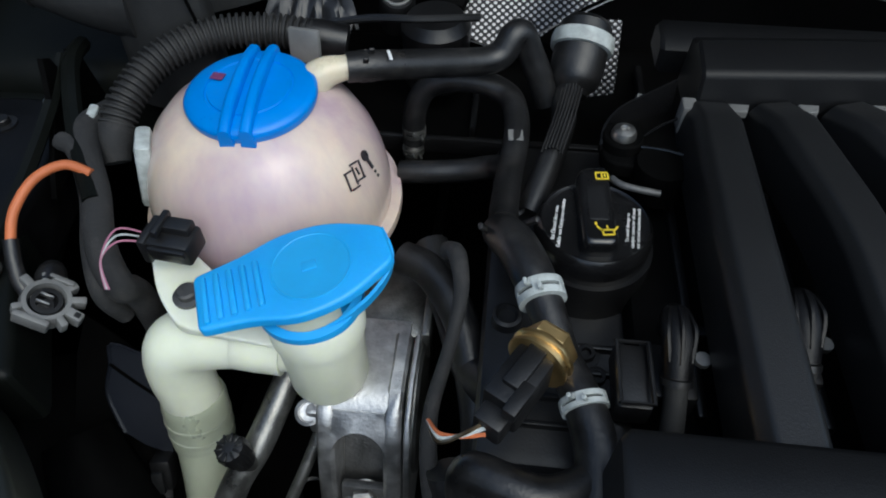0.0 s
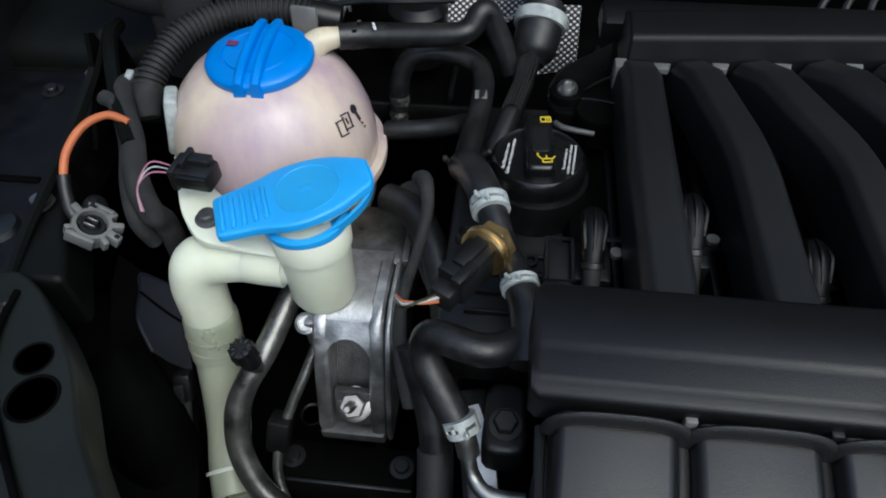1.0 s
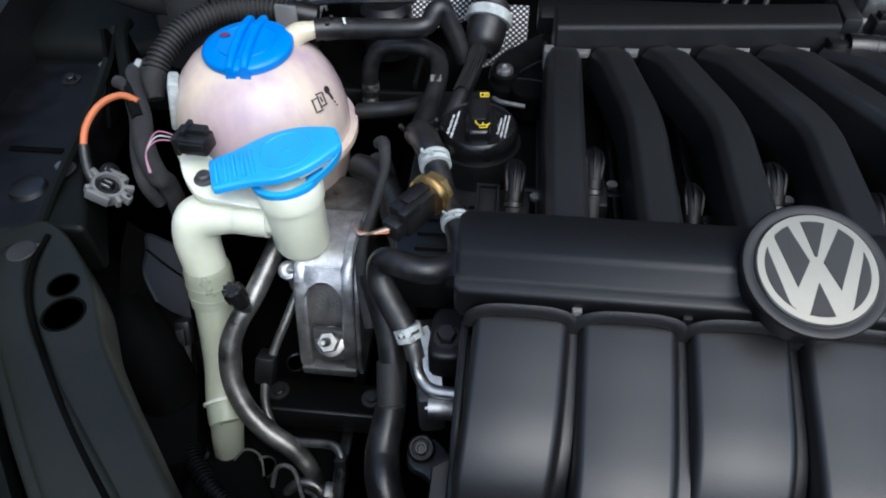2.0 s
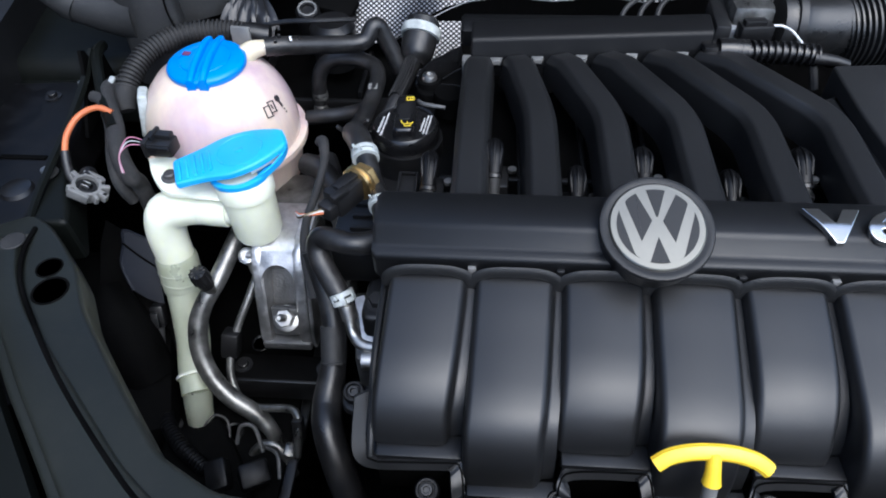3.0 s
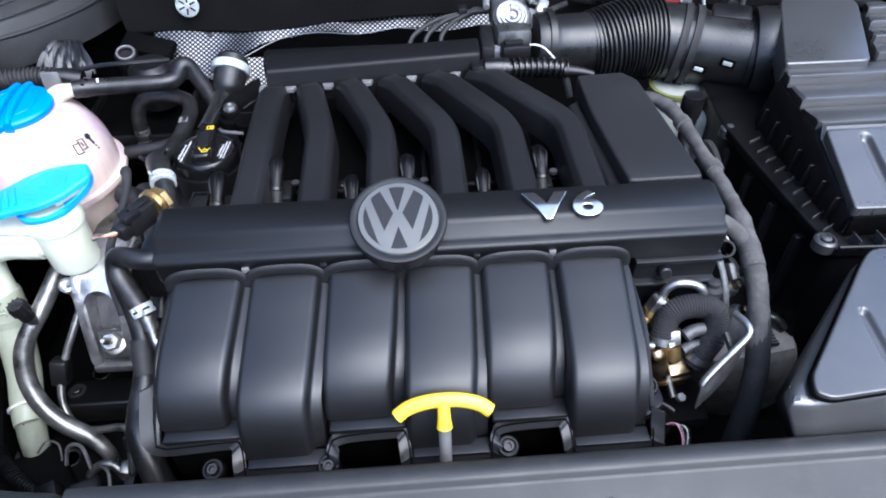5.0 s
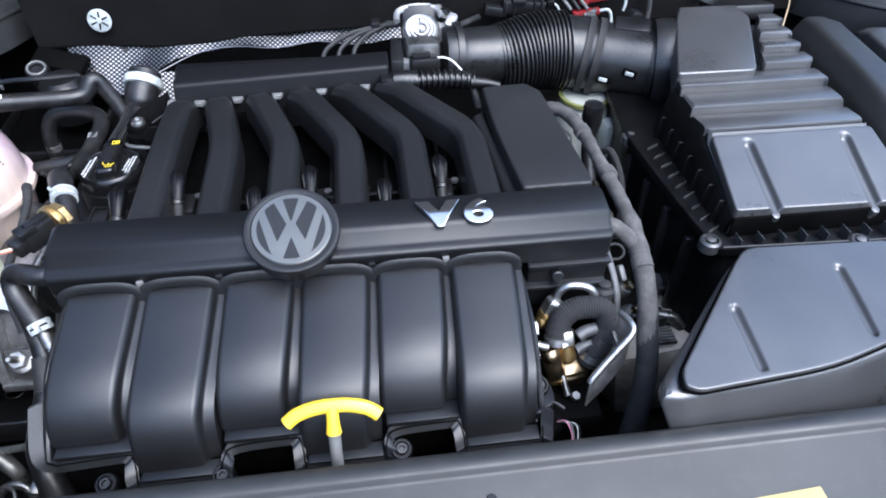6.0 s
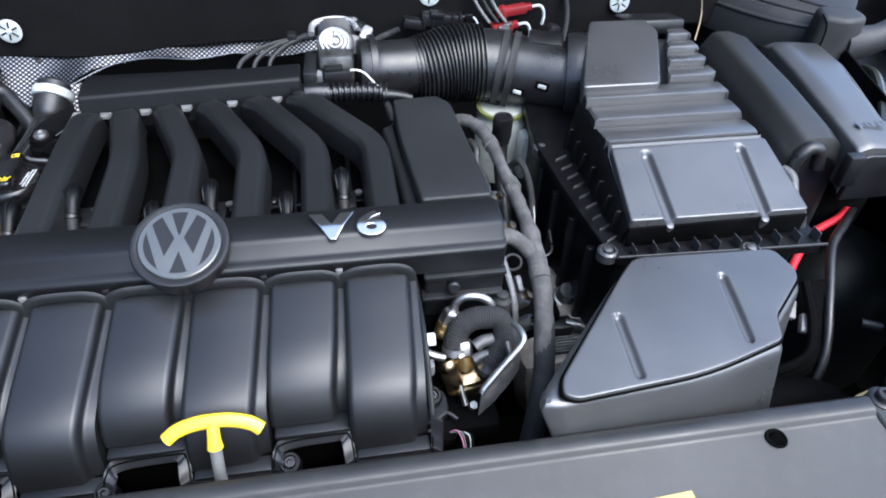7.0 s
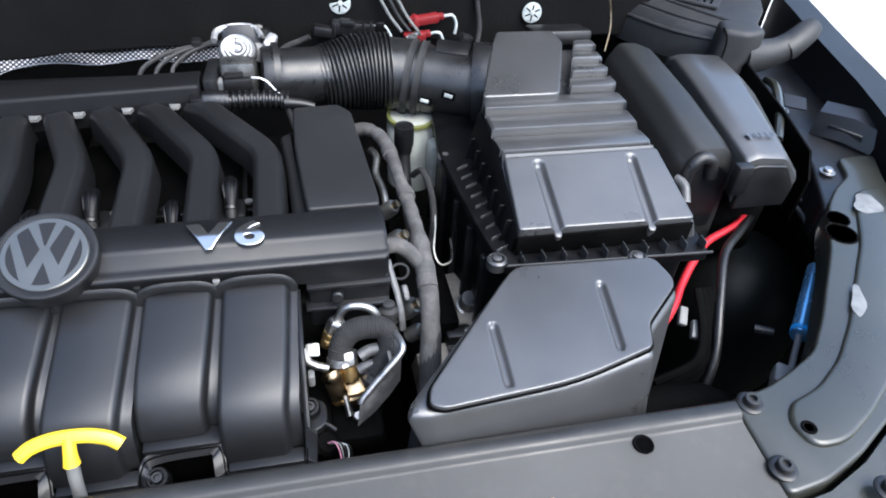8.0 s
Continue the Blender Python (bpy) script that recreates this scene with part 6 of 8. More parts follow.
# flank, ribs, flange and lower body blacker than the lid: shade put into colour
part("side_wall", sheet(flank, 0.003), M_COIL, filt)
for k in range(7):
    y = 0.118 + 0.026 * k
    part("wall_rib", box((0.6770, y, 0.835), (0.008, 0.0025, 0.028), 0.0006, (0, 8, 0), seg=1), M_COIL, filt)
LID_GROOVES = (((0.724, 0.1735), (0.7243, 0.0960)), ((0.832, 0.1735), (0.8277, 0.0920)))


def lid_front(x, y):
    return 0.8528 + (y - 0.1005) * 0.3174 - sum(groove(x, y, a, b, 0.0068, 0.0062) for a, b in LID_GROOVES)


part("lid_front", relief_top(rounded([(0.6825, 0.0975), (0.8765, 0.0945), (0.8668, 0.1865), (0.6880, 0.1865)], 0.004, 3), lid_front, 0.0017, 0.011), M_BOX, filt, angle=50)
for x, y in ((0.7243, 0.0948), (0.8277, 0.0920)):
    part("groove_end", lathe([(0, -0.012), (0.0040, -0.012), (0.0050, -0.002), (0.0040, 0.0018), (0, 0.0028)], aim((x, y, 0.8435), (0, -0.35, 0.9)), 16), M_BOX, filt)
flange = rounded([(0.6635, 0.076), (0.891, 0.068), (0.894, 0.10), (0.890, 0.43), (0.655, 0.43), (0.640, 0.29), (0.652, 0.16)], 0.008, 3)
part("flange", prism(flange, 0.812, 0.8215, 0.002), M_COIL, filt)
# skirt added as a near-black strip where the lid's upright front lies in shade
part("skirt", box((0.7785, 0.0938, 0.8335), (0.196, 0.003, 0.023), 0.001), M_FLOOR, filt, "near-black skirt added for the lid's shaded front edge")
part("flange_lip", tube([(0.667, 0.0755, 0.824), (0.78, 0.071, 0.824), (0.892, 0.067, 0.824)], 0.0018, 8, 5), M_DARK, filt)
for k in range(10):
    x = 0.684 + 0.0225 * k
    part("fin", box((x, 0.081, 0.8265), (0.0009, 0.013, 0.012), 0.0002, (0, 0, 3), seg=1), M_BOX, filt)
for k in range(9):
    y = 0.252 - 0.0185 * k
    part("fin", box((0.6615 + 0.0012 * k, y, 0.8235), (0.017, 0.0009, 0.004), 0.0002, (0, 0, 28), seg=1), M_BOX, filt)
for x, y, z in ((0.660, 0.087, 0.824), (0.648, 0.286, 0.818), (0.806, 0.068, 0.826)):
    part("screw_boss", lathe([(0, -0.01), (0.0105, -0.01), (0.0105, 0.0), (0.0085, 0.002), (0.0075, 0.002), (0.0070, -0.002), (0, -0.002)], pose(x, y, z), 22), M_BOX, filt)
    part("screw", lathe([(0.005, -0.002), (0.005, 0.003), (0.003, 0.004), (0, 0.004)], pose(x, y, z), 14), M_ALLOY, filt)
lower = rounded([(0.668, 0.080), (0.868, 0.074), (0.870, 0.43), (0.66, 0.43), (0.646, 0.28)], 0.01, 3)
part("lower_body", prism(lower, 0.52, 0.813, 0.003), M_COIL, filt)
for k in range(4):
    part("body_rib", box((0.648 + 0.004 * k, 0.27 - 0.05 * k, 0.70), (0.012, 0.008, 0.20), 0.002), M_DARK, filt)
part("outlet_collar", tube([(0.735, 0.395, 0.852), (0.722, 0.398, 0.852), (0.708, 0.402, 0.851)], [0.056, 0.056, 0.054], 28, 3), M_DUCT, filt)

# intake snorkel in front of the filter box
sn = thing("intake_snorkel", "smooth black plastic intake snorkel in front of the filter box", "air intake", (0.68, -0.03, 0.70))
outline = [(0.5405, -0.0885), (0.5435, -0.0760), (0.640, 0.0285), (0.6570, 0.0425), (0.800, 0.0365), (0.8095, 0.0010), (0.7640, -0.0400), (0.7570, -0.0640), (0.680, -0.0830), (0.556, -0.0915)]


def dome(x, y):
    return 0.0015 + (y + 0.09) * 0.105 + 0.0015 * math.sin(math.pi * min(1.0, max(0.0, (y + 0.09) / 0.13)))


tmp = prism(rounded([(x + (x - 0.68) * 0.02, y - 0.004) for x, y in outline], [0.004, 0.006, 0.012, 0.012, 0.008, 0.012, 0.006, 0.006, 0.03, 0.006], 4), 0.66, 0.8380, 0.008, lift=lambda x, y: max(0.0, dome(x, y) - 0.002))
for v in tmp.verts:                       # the front leans out towards the foot, the side in
    if v.co.z < 0.7:
        v.co.x += 0.07 * max(0.0, min(1.0, (0.64 - v.co.x) / 0.09))
        v.co.y -= 0.055 * max(0.0, min(1.0, -v.co.y / 0.05)) * max(0.0, min(1.0, (v.co.x - 0.545) / 0.06))
part("lower_half", tmp, M_BOX, sn)
lid_o = rounded([(0.5555, -0.0890), (0.5580, -0.0760), (0.645, 0.0240), (0.660, 0.0385), (0.797, 0.0335), (0.8065, 0.0005), (0.7610, -0.0400), (0.7545, -0.0640), (0.680, -0.0850), (0.5655, -0.0945)], [0.004, 0.006, 0.012, 0.012, 0.008, 0.012, 0.006, 0.006, 0.03, 0.006], 4)


SN_GROOVES = (((0.622, -0.026), (0.621, -0.0800)), ((0.7325, 0.006), (0.7255, -0.0600)))


def snorkel_top(x, y):
    return 0.8445 + dome(x, y) - sum(groove(x, y, a, b, 0.0048, 0.0042) for a, b in SN_GROOVES)


part("upper_half", relief_top(lid_o, snorkel_top, 0.0017, 0.008, 0.0012), M_BOX, sn, angle=50)
part("joint_line", tube([(p[0] + (p[0] - 0.68) * 0.008, p[1], 0.8397 + dome(p[0], p[1])) for p in list(lid_o) + [lid_o[0]]], 0.0016, 6, 1, smooth=False), M_FLOOR, sn, "dark joint line")
# intake duct from throttle to filter box
duct = thing("intake_duct", "black corrugated rubber intake duct with clamps", "air duct", (0.58, 0.42, 0.80))
part("throttle_cuff", tube([(0.432, 0.418, 0.866), (0.446, 0.420, 0.864), (0.462, 0.422, 0.862), (0.515, 0.430, 0.858)], [0.036, 0.040, 0.036, 0.038], 28, 4), M_DUCT, duct)
part("cuff_clamp", lathe([(0.0395, -0.004), (0.0415, -0.004), (0.0415, 0.004), (0.0395, 0.004)], aim((0.450, 0.4205, 0.8655), (1, 0.1, -0.1)), 32), M_DARK, duct)
tmp = tube([(0.506, 0.429, 0.855), (0.530, 0.433, 0.856), (0.552, 0.437, 0.857), (0.574, 0.439, 0.857), (0.600, 0.439, 0.856)], [0.038, 0.0425, 0.046, 0.0485, 0.0485], 44, 10, rib=0.0026, pitch=0.0053)
for v in tmp.verts:                       # the ribs lean
    v.co.x -= 0.05 * (v.co.z - 0.856)
part("bellows", tmp, M_DUCT, duct)
part("bend", tube([(0.596, 0.439, 0.854), (0.612, 0.437, 0.853), (0.630, 0.432, 0.851), (0.65, 0.424, 0.850)], [0.0470, 0.0470, 0.0465, 0.046], 32, 6), M_DUCT, duct)
part("flow_pipe", tube([(0.638, 0.429, 0.851), (0.668, 0.418, 0.849), (0.700, 0.406, 0.849), (0.735, 0.395, 0.850)], [0.0445, 0.0445, 0.0445, 0.0445], 32, 5), M_DUCT, duct)
for p, rr in (((0.6275, 0.433, 0.851), 0.0478), ((0.6405, 0.428, 0.8505), 0.0474)):
    part("clamp_band", lathe([(rr - 0.001, -0.0046), (rr + 0.0026, -0.0042), (rr + 0.0018, 0.0), (rr + 0.0026, 0.0042), (rr - 0.001, 0.0046)], aim(p, (0.93, -0.33, -0.10)), 44), M_RIB, duct)
part("clamp_screw", tube([(0.624, 0.447, 0.8985), (0.634, 0.452, 0.9005), (0.642, 0.460, 0.900), (0.645, 0.470, 0.894)], 0.0028, 8, 4), M_STEEL, duct)
part("clamp_housing", box((0.632, 0.446, 0.8995), (0.012, 0.010, 0.007), 0.002, (10, 0, -20)), M_ALLOY, duct)
part("pipe_ring", lathe([(0.0445, -0.003), (0.047, -0.003), (0.047, 0.003), (0.0445, 0.003)], aim((0.708, 0.403, 0.849), (0.93, -0.35, 0)), 36), M_DARK, duct)
part("flow_sensor", box((0.682, 0.422, 0.892), (0.046, 0.030, 0.012), 0.003, (10, 0, -20)), M_DARK, duct, "black flow sensor with faint print")
for x, y, z in ((0.6385, 0.3815, 0.842), (0.6675, 0.3700, 0.854)):
    part("window", box((x, y, z), (0.011, 0.004, 0.0048), 0.0008, (-6, 10, -20)), M_CLAMP, duct, "small bright cut-out")
    part("window_frame", box((x + 0.0006, y + 0.0012, z), (0.018, 0.004, 0.010), 0.0010, (-6, 10, -20)), M_FLOOR, duct)

# throttle body
thr = thing("throttle_valve", "bright cast aluminium throttle valve behind the cover", "throttle valve", (0.41, 0.42, 0.84))
part("housing", box((0.408, 0.424, 0.868), (0.044, 0.062, 0.058), 0.008), M_ALU2, thr)
part("disc_gap", lathe([(0.0212, 0.004), (0.0235, 0.004), (0.0235, 0.009), (0.0212, 0.009)], aim((0.409, 0.430, 0.892), (-0.02, -0.52, 0.85)), 36), M_DARK, thr)
part("motor", lathe([(0, -0.03), (0.0235, -0.03), (0.0245, 0.010), (0.0225, 0.0135), (0.0205, 0.0120), (0.0185, 0.0120), (0.0180, 0.0132), (0.0160, 0.0132), (0.0155, 0.0118), (0.0125, 0.0118), (0.0120, 0.0132), (0.0098, 0.0132), (0.0092, 0.0118), (0, 0.0118)], aim((0.409, 0.430, 0.892), (-0.02, -0.52, 0.85)) @ Matrix.Diagonal((0.86, 0.86, 1, 1)), 36), M_CAST, thr)
A = aim((0.409, 0.4235, 0.9026), (-0.02, -0.52, 0.85)) @ Matrix.Diagonal((0.86, 0.86, 1, 1))
for r, a0, a1 in ((0.0068, -2.2, 1.9), (0.0125, -2.6, 0.9), (0.0178, -2.9, 0.4)):
    part("emboss", _on(A, tube([(r * math.cos(a0 + (a1 - a0) * k / 7), r * math.sin(a0 + (a1 - a0) * k / 7), 0.0002) for k in range(8)], 0.0011, 8, 4)), M_ALLOY, thr, "dark curved groove")
part("emboss", _on(A, box((-0.002, 0.0095, 0.0004), (0.0020, 0.016, 0.0016), 0.0006)), M_ALLOY, thr)
part("upper_rim", tube([(0.380, 0.448, 0.902), (0.384, 0.466, 0.907), (0.406, 0.474, 0.909), (0.430, 0.470, 0.908), (0.438, 0.452, 0.904)], 0.0040, 8, 6), M_CAST, thr)
part("back_plate", box((0.414, 0.470, 0.892), (0.056, 0.020, 0.04), 0.006, (-25, 0, 0)), M_DARK, thr)
part("hub", lathe([(0.0, 0), (0.004, 0), (0.004, 0.002), (0, 0.0025)], A, 14), M_CAST, thr)
part("lug", box((0.448, 0.446, 0.898), (0.013, 0.024, 0.016), 0.004, (20, 20, -20)), M_CAST, thr)
part("lug_screw", lathe([(0, 0), (0.009, 0), (0.009, 0.004), (0.006, 0.005), (0.005, 0.003), (0, 0.003)], aim((0.442, 0.458, 0.903), (0, -0.4, 0.9)), 20), M_DARK, thr)
part("cheek", box((0.428, 0.440, 0.888), (0.022, 0.030, 0.026), 0.006, (-30, 10, 0)), M_ALLOY, thr)
part("lower_block", box((0.400, 0.395, 0.862), (0.040, 0.016, 0.03), 0.004), M_CAST, thr)
part("flange_block", box((0.3765, 0.405, 0.868), (0.016, 0.062, 0.036), 0.003, (0, 0, -4)), M_RUN, thr)
plug2 = thing("throttle_plug", "black wiring plug with a pale wire on the throttle body", "connector", (0.41, 0.39, 0.86))
part("body", box((0.407, 0.380, 0.878), (0.034, 0.018, 0.018), 0.003, (0, 0, 5)), M_DARK, plug2)
part("latch", box((0.404, 0.378, 0.889), (0.022, 0.010, 0.006), 0.001, (0, 0, 5)), M_DARK, plug2)
part("wire", tube([(0.424, 0.381, 0.884), (0.432, 0.379, 0.8845), (0.441, 0.375, 0.882), (0.450, 0.367, 0.875), (0.461, 0.359, 0.865)], 0.0012, 8, 6), M_WHITE, plug2, "pale wire")
part("loom", tube([(0.458, 0.362, 0.868), (0.464, 0.352, 0.857), (0.470, 0.342, 0.835)], 0.0040, 8, 5), M_LOOM, plug2)
vh = thing("vacuum_hose", "small black ribbed vacuum hose with a grey end piece", "hose", (0.42, 0.35, 0.86))
part("ribbed_tube", tube([(0.388, 0.355, 0.868), (0.410, 0.357, 0.868), (0.440, 0.357, 0.867), (0.465, 0.355, 0.865)], 0.0098, 18, 8, rib=0.0017, pitch=0.0066), M_GLOSS, vh)
part("mount_block", box((0.3600, 0.360, 0.868), (0.017, 0.022, 0.016), 0.003, (0, 0, 4)), M_GLOSS, vh)
part("end_piece", tube([(0.368, 0.357, 0.869), (0.380, 0.357, 0.869), (0.396, 0.357, 0.868)], [0.0118, 0.0122, 0.0122], 20, 4), M_GLOSS, vh)
part("nozzle", tube([(0.460, 0.350, 0.866), (0.480, 0.349, 0.864), (0.495, 0.348, 0.860)], [0.0070, 0.0055, 0.005], 14, 4), M_DARK, vh)

# sensors and wires behind the cover
for k in range(3):
    hose("sensor_cable", "thin grey cable behind the cover's rear rail", [(0.282 + 0.02 * k, 0.442, 0.856), (0.290 + 0.018 * k, 0.452, 0.868), (0.315 + 0.014 * k, 0.470, 0.876), (0.345 + 0.008 * k, 0.482, 0.879), (0.372, 0.486 + 0.004 * k, 0.880), (0.392, 0.484, 0.88)], 0.0030, M_SEAL, "wiring", seg=8)
solo("cable_clip", box((0.354, 0.486, 0.881), (0.012, 0.016, 0.014), 0.002), M_DARK, "black clip on the rear cables", "clip")
rp = thing("rear_plug", "black wiring plugs joined behind the intake duct", "connector", (0.55, 0.52, 0.87))
part("body", box((0.560, 0.520, 0.884), (0.060, 0.018, 0.018), 0.003, (0, 4, 0)), M_DARK, rp)
part("latch", box((0.552, 0.514, 0.894), (0.02, 0.014, 0.008), 0.002, (0, 4, 0)), M_DARK, rp)
part("body", box((0.520, 0.520, 0.880), (0.03, 0.016, 0.014), 0.003, (0, 10, 0)), M_DARK, rp)
part("wire", tube([(0.500, 0.520, 0.872), (0.485, 0.520, 0.866), (0.468, 0.505, 0.866), (0.45, 0.49, 0.86)], 0.004, 8, 5), M_LOOM, rp)
part("wire", tube([(0.590, 0.520, 0.886), (0.604, 0.518, 0.886), (0.612, 0.512, 0.876), (0.614, 0.508, 0.865)], 0.0015, 8, 5), M_CLAMP, rp, "pale wire")
for x in (0.534, 0.546, 0.574, 0.584):
    part("shell_rib", box((x, 0.5135, 0.884), (0.003, 0.008, 0.021), 0.0008, (0, 4, 0)), M_DARK, rp)
part("socket", box((0.598, 0.520, 0.886), (0.012, 0.012, 0.012), 0.002), M_GLOSS, rp)
for k, x in enumerate((0.610, 0.622, 0.634)):
    hose("sensor_cable", "pale grey cable hanging in front of the bulkhead", [(x - 0.022, 0.535, 0.945), (x - 0.010, 0.532, 0.920), (x + 0.004, 0.528, 0.895), (x + 0.020, 0.522, 0.875)], 0.0024, M_GREY if k != 1 else M_SEAL, "wiring", seg=8)
for k, (x, y, z, l) in enumerate(((0.663, 0.532, 0.888, 0.044), (0.650, 0.524, 0.866, 0.030))):
    t = thing("red_connector", "red plastic wiring connector in front of the bulkhead", "connector", (x, y, z), "red connectors")
    part("shell", box((x, y, z), (l, 0.014, 0.013), 0.003, (0, -8, 0)), M_RED, t)
    part("collar", box((x - 0.012, y, z - 0.002), (0.008, 0.017, 0.016), 0.002, (0, -8, 0)), M_RED, t)
    part("tip", box((x + l / 2, y, z + 0.004), (0.016, 0.009, 0.009), 0.002, (0, -8, 0)), M_RED, t)
    part("wire", tube([(x + l / 2 + 0.006, y, z + 0.004), (x + l / 2 + 0.020, y - 0.002, z + 0.006), (x + l / 2 + 0.026, y - 0.004, z - 0.006), (x + l / 2 + 0.024, y - 0.006, z - 0.02)], 0.0022, 8, 5), M_CLAMP, t, "pale wire")
solo("small_relay", box((0.722, 0.512, 0.864), (0.018, 0.016, 0.018), 0.003, (0, 20, 10)), M_DARK, "small black relay by the red connectors", "relay")
hose("sensor_cable", "black cable looping up the bulkhead", [(0.735, 0.50, 0.85), (0.745, 0.522, 0.875), (0.742, 0.532, 0.905), (0.735, 0.535, 0.94)], 0.0035, M_LOOM, "wiring", seg=8)
solo("rear_bracket", box((0.845, 0.47, 0.888), (0.085, 0.05, 0.02), 0.004, (-12, 0, 0)), M_DARK, "black bracket behind the filter box lid", "bracket")
hose("bulkhead_cord", "thin yellowish cord by the bulkhead", [(0.925, 0.47, 0.86), (0.935, 0.488, 0.885), (0.936, 0.50, 0.905), (0.93, 0.505, 0.93)], 0.0013, M_BRONZE, "cord", seg=6)

# fluid reservoir and dip tube beside the engine
res = thing("fluid_reservoir", "cloudy white fluid reservoir with a yellow-green rim", "reservoir", (0.63, 0.39, 0.70))
part("bottle", lathe([(0, 0.70), (0.034, 0.70), (0.036, 0.79), (0.030, 0.803), (0, 0.803)], pose(0.629, 0.408, 0), 28), M_BOTTLE, res)
part("rim", lathe([(0, 0.803), (0.032, 0.803), (0.0325, 0.806), (0.028, 0.808), (0, 0.808)], pose(0.627, 0.406, 0), 28), M_BOTTLE, res)
part("lime_band", lathe([(0.0335, 0.803), (0.0345, 0.803), (0.0345, 0.8075), (0.0335, 0.8075)], pose(0.627, 0.406, 0), 28), mat("lime_plastic", (0.15, 0.16, 0.05), 0.5), res, "lime green band")
part("side_bulge", box((0.655, 0.364, 0.755), (0.024, 0.03, 0.07), 0.008), M_BOTTLE, res)
gt = thing("gearbox_tube", "black capped filler tube beside the reservoir", "filler tube", (0.597, 0.28, 0.76))
part("cap", lathe([(0, 0.835), (0.0115, 0.835), (0.0120, 0.838), (0.0120, 0.858), (0.0112, 0.862), (0.0095, 0.8625), (0.009, 0.8615), (0, 0.8615)], pose(0.5965, 0.290, 0), 28), M_DARK, gt)
part("collar", lathe([(0, 0.825), (0.0095, 0.825), (0.0105, 0.828), (0.0105, 0.834), (0.008, 0.836), (0, 0.836)], pose(0.5965, 0.290, 0), 20), M_DARK, gt)
part("tube", tube([(0.5965, 0.290, 0.832), (0.596, 0.280, 0.80), (0.598, 0.255, 0.76), (0.605, 0.22, 0.70)], 0.0085, 14, 5), M_RUB, gt)
hose("wiring_loom", "black wire arch beside the filler tube", [(0.606, 0.275, 0.80), (0.615, 0.262, 0.815), (0.622, 0.240, 0.80), (0.622, 0.215, 0.775), (0.614, 0.19, 0.74)], 0.004, M_LOOM, "wiring", seg=8)
hose("cable_loop", "thin dark cable loop below the filter box", [(0.626, 0.235, 0.79), (0.622, 0.205, 0.775), (0.616, 0.178, 0.76), (0.622, 0.165, 0.75), (0.636, 0.170, 0.752), (0.638, 0.192, 0.765)], 0.0014, M_ALU2, "cable", seg=6)

# the grey taped loom along the engine's right side
lm = thing("main_loom", "grey dusty cloth-taped main wiring loom beside the engine", "wiring", (0.575, 0.15, 0.83))
rnd = random.Random(5)
knobs = [(0.0074 if k < 26 else 0.0092) + rnd.uniform(-0.0008, 0.0010) for k in range(44)]
part("trunk", tube([(0.540, 0.318, 0.842), (0.556, 0.308, 0.848), (0.568, 0.286, 0.850), (0.575, 0.250, 0.848), (0.578, 0.205, 0.845), (0.582, 0.160, 0.841), (0.584, 0.120, 0.836), (0.585, 0.085, 0.824), (0.584, 0.050, 0.806), (0.580, 0.02, 0.782), (0.574, -0.01, 0.75)], knobs, 16, 7), M_LOOMG, lm)
part("branch", tube([(0.548, 0.102, 0.842), (0.560, 0.104, 0.840), (0.572, 0.098, 0.834), (0.582, 0.088, 0.826)], 0.0080, 14, 5), M_LOOMG, lm)
for p, d in (((0.574, 0.255, 0.8485), (0.1, -1, 0)), ((0.581, 0.18, 0.844), (0.1, -1, 0)), ((0.5845, 0.07, 0.818), (0, -1, -0.4))):
    part("tape_wrap", lathe([(0.0082, -0.006), (0.0089, -0.0055), (0.0089, 0.0055), (0.0082, 0.006)] if p[1] > 0.1 else [(0.0096, -0.006), (0.0103, -0.0055), (0.0103, 0.0055), (0.0096, 0.006)], aim(p, d), 18), M_LOOMG, lm)
part("lower_sleeve", tube([(0.582, 0.03, 0.79), (0.576, -0.005, 0.757), (0.566, -0.03, 0.72), (0.555, -0.05, 0.67)], [0.0102, 0.0106, 0.0110, 0.0115], 14, 5), M_LOOM, lm)
hose("earth_strap", "dull metal pipe along the engine's flank", [(0.556, 0.283, 0.835), (0.560, 0.262, 0.838), (0.556, 0.24, 0.832), (0.561, 0.215, 0.826), (0.562, 0.19, 0.815)], 0.0042, M_ALU2, "pipe", seg=10)
for p, r in (((0.565, 0.19, 0.818), 0.009), ((0.567, 0.145, 0.812), 0.010), ((0.569, 0.07, 0.785), 0.010), ((0.572, 0.05, 0.77), 0.008)):
    t = thing("sensor_stub", "dull metal sensor stub on the engine's flank", "sensor", p, "sensor stubs")
    part("body", lathe([(0, -0.01), (r, -0.01), (r, 0.004), (r * 0.8, 0.008), (0, 0.009)], aim(p, (0.6, -0.3, 0.75)), 16), M_ALU2, t)
    part("tip", lathe([(0, 0.008), (r * 0.5, 0.008), (r * 0.5, 0.014), (0, 0.015)], aim(p, (0.6, -0.3, 0.75)), 12), M_BRONZE, t)
hose("bright_pipe", "dull bent metal strip beside the loom", [(0.5475, 0.086, 0.838), (0.5505, 0.073, 0.827), (0.5545, 0.060, 0.814), (0.5560, 0.050, 0.803), (0.5565, 0.040, 0.786)], 0.0034, M_ALLOY, "strip", seg=10, flat=0.45)
lc = thing("loom_clip", "dark clip ring holding the loom beside the bar", "clip", (0.558, 0.078, 0.828))
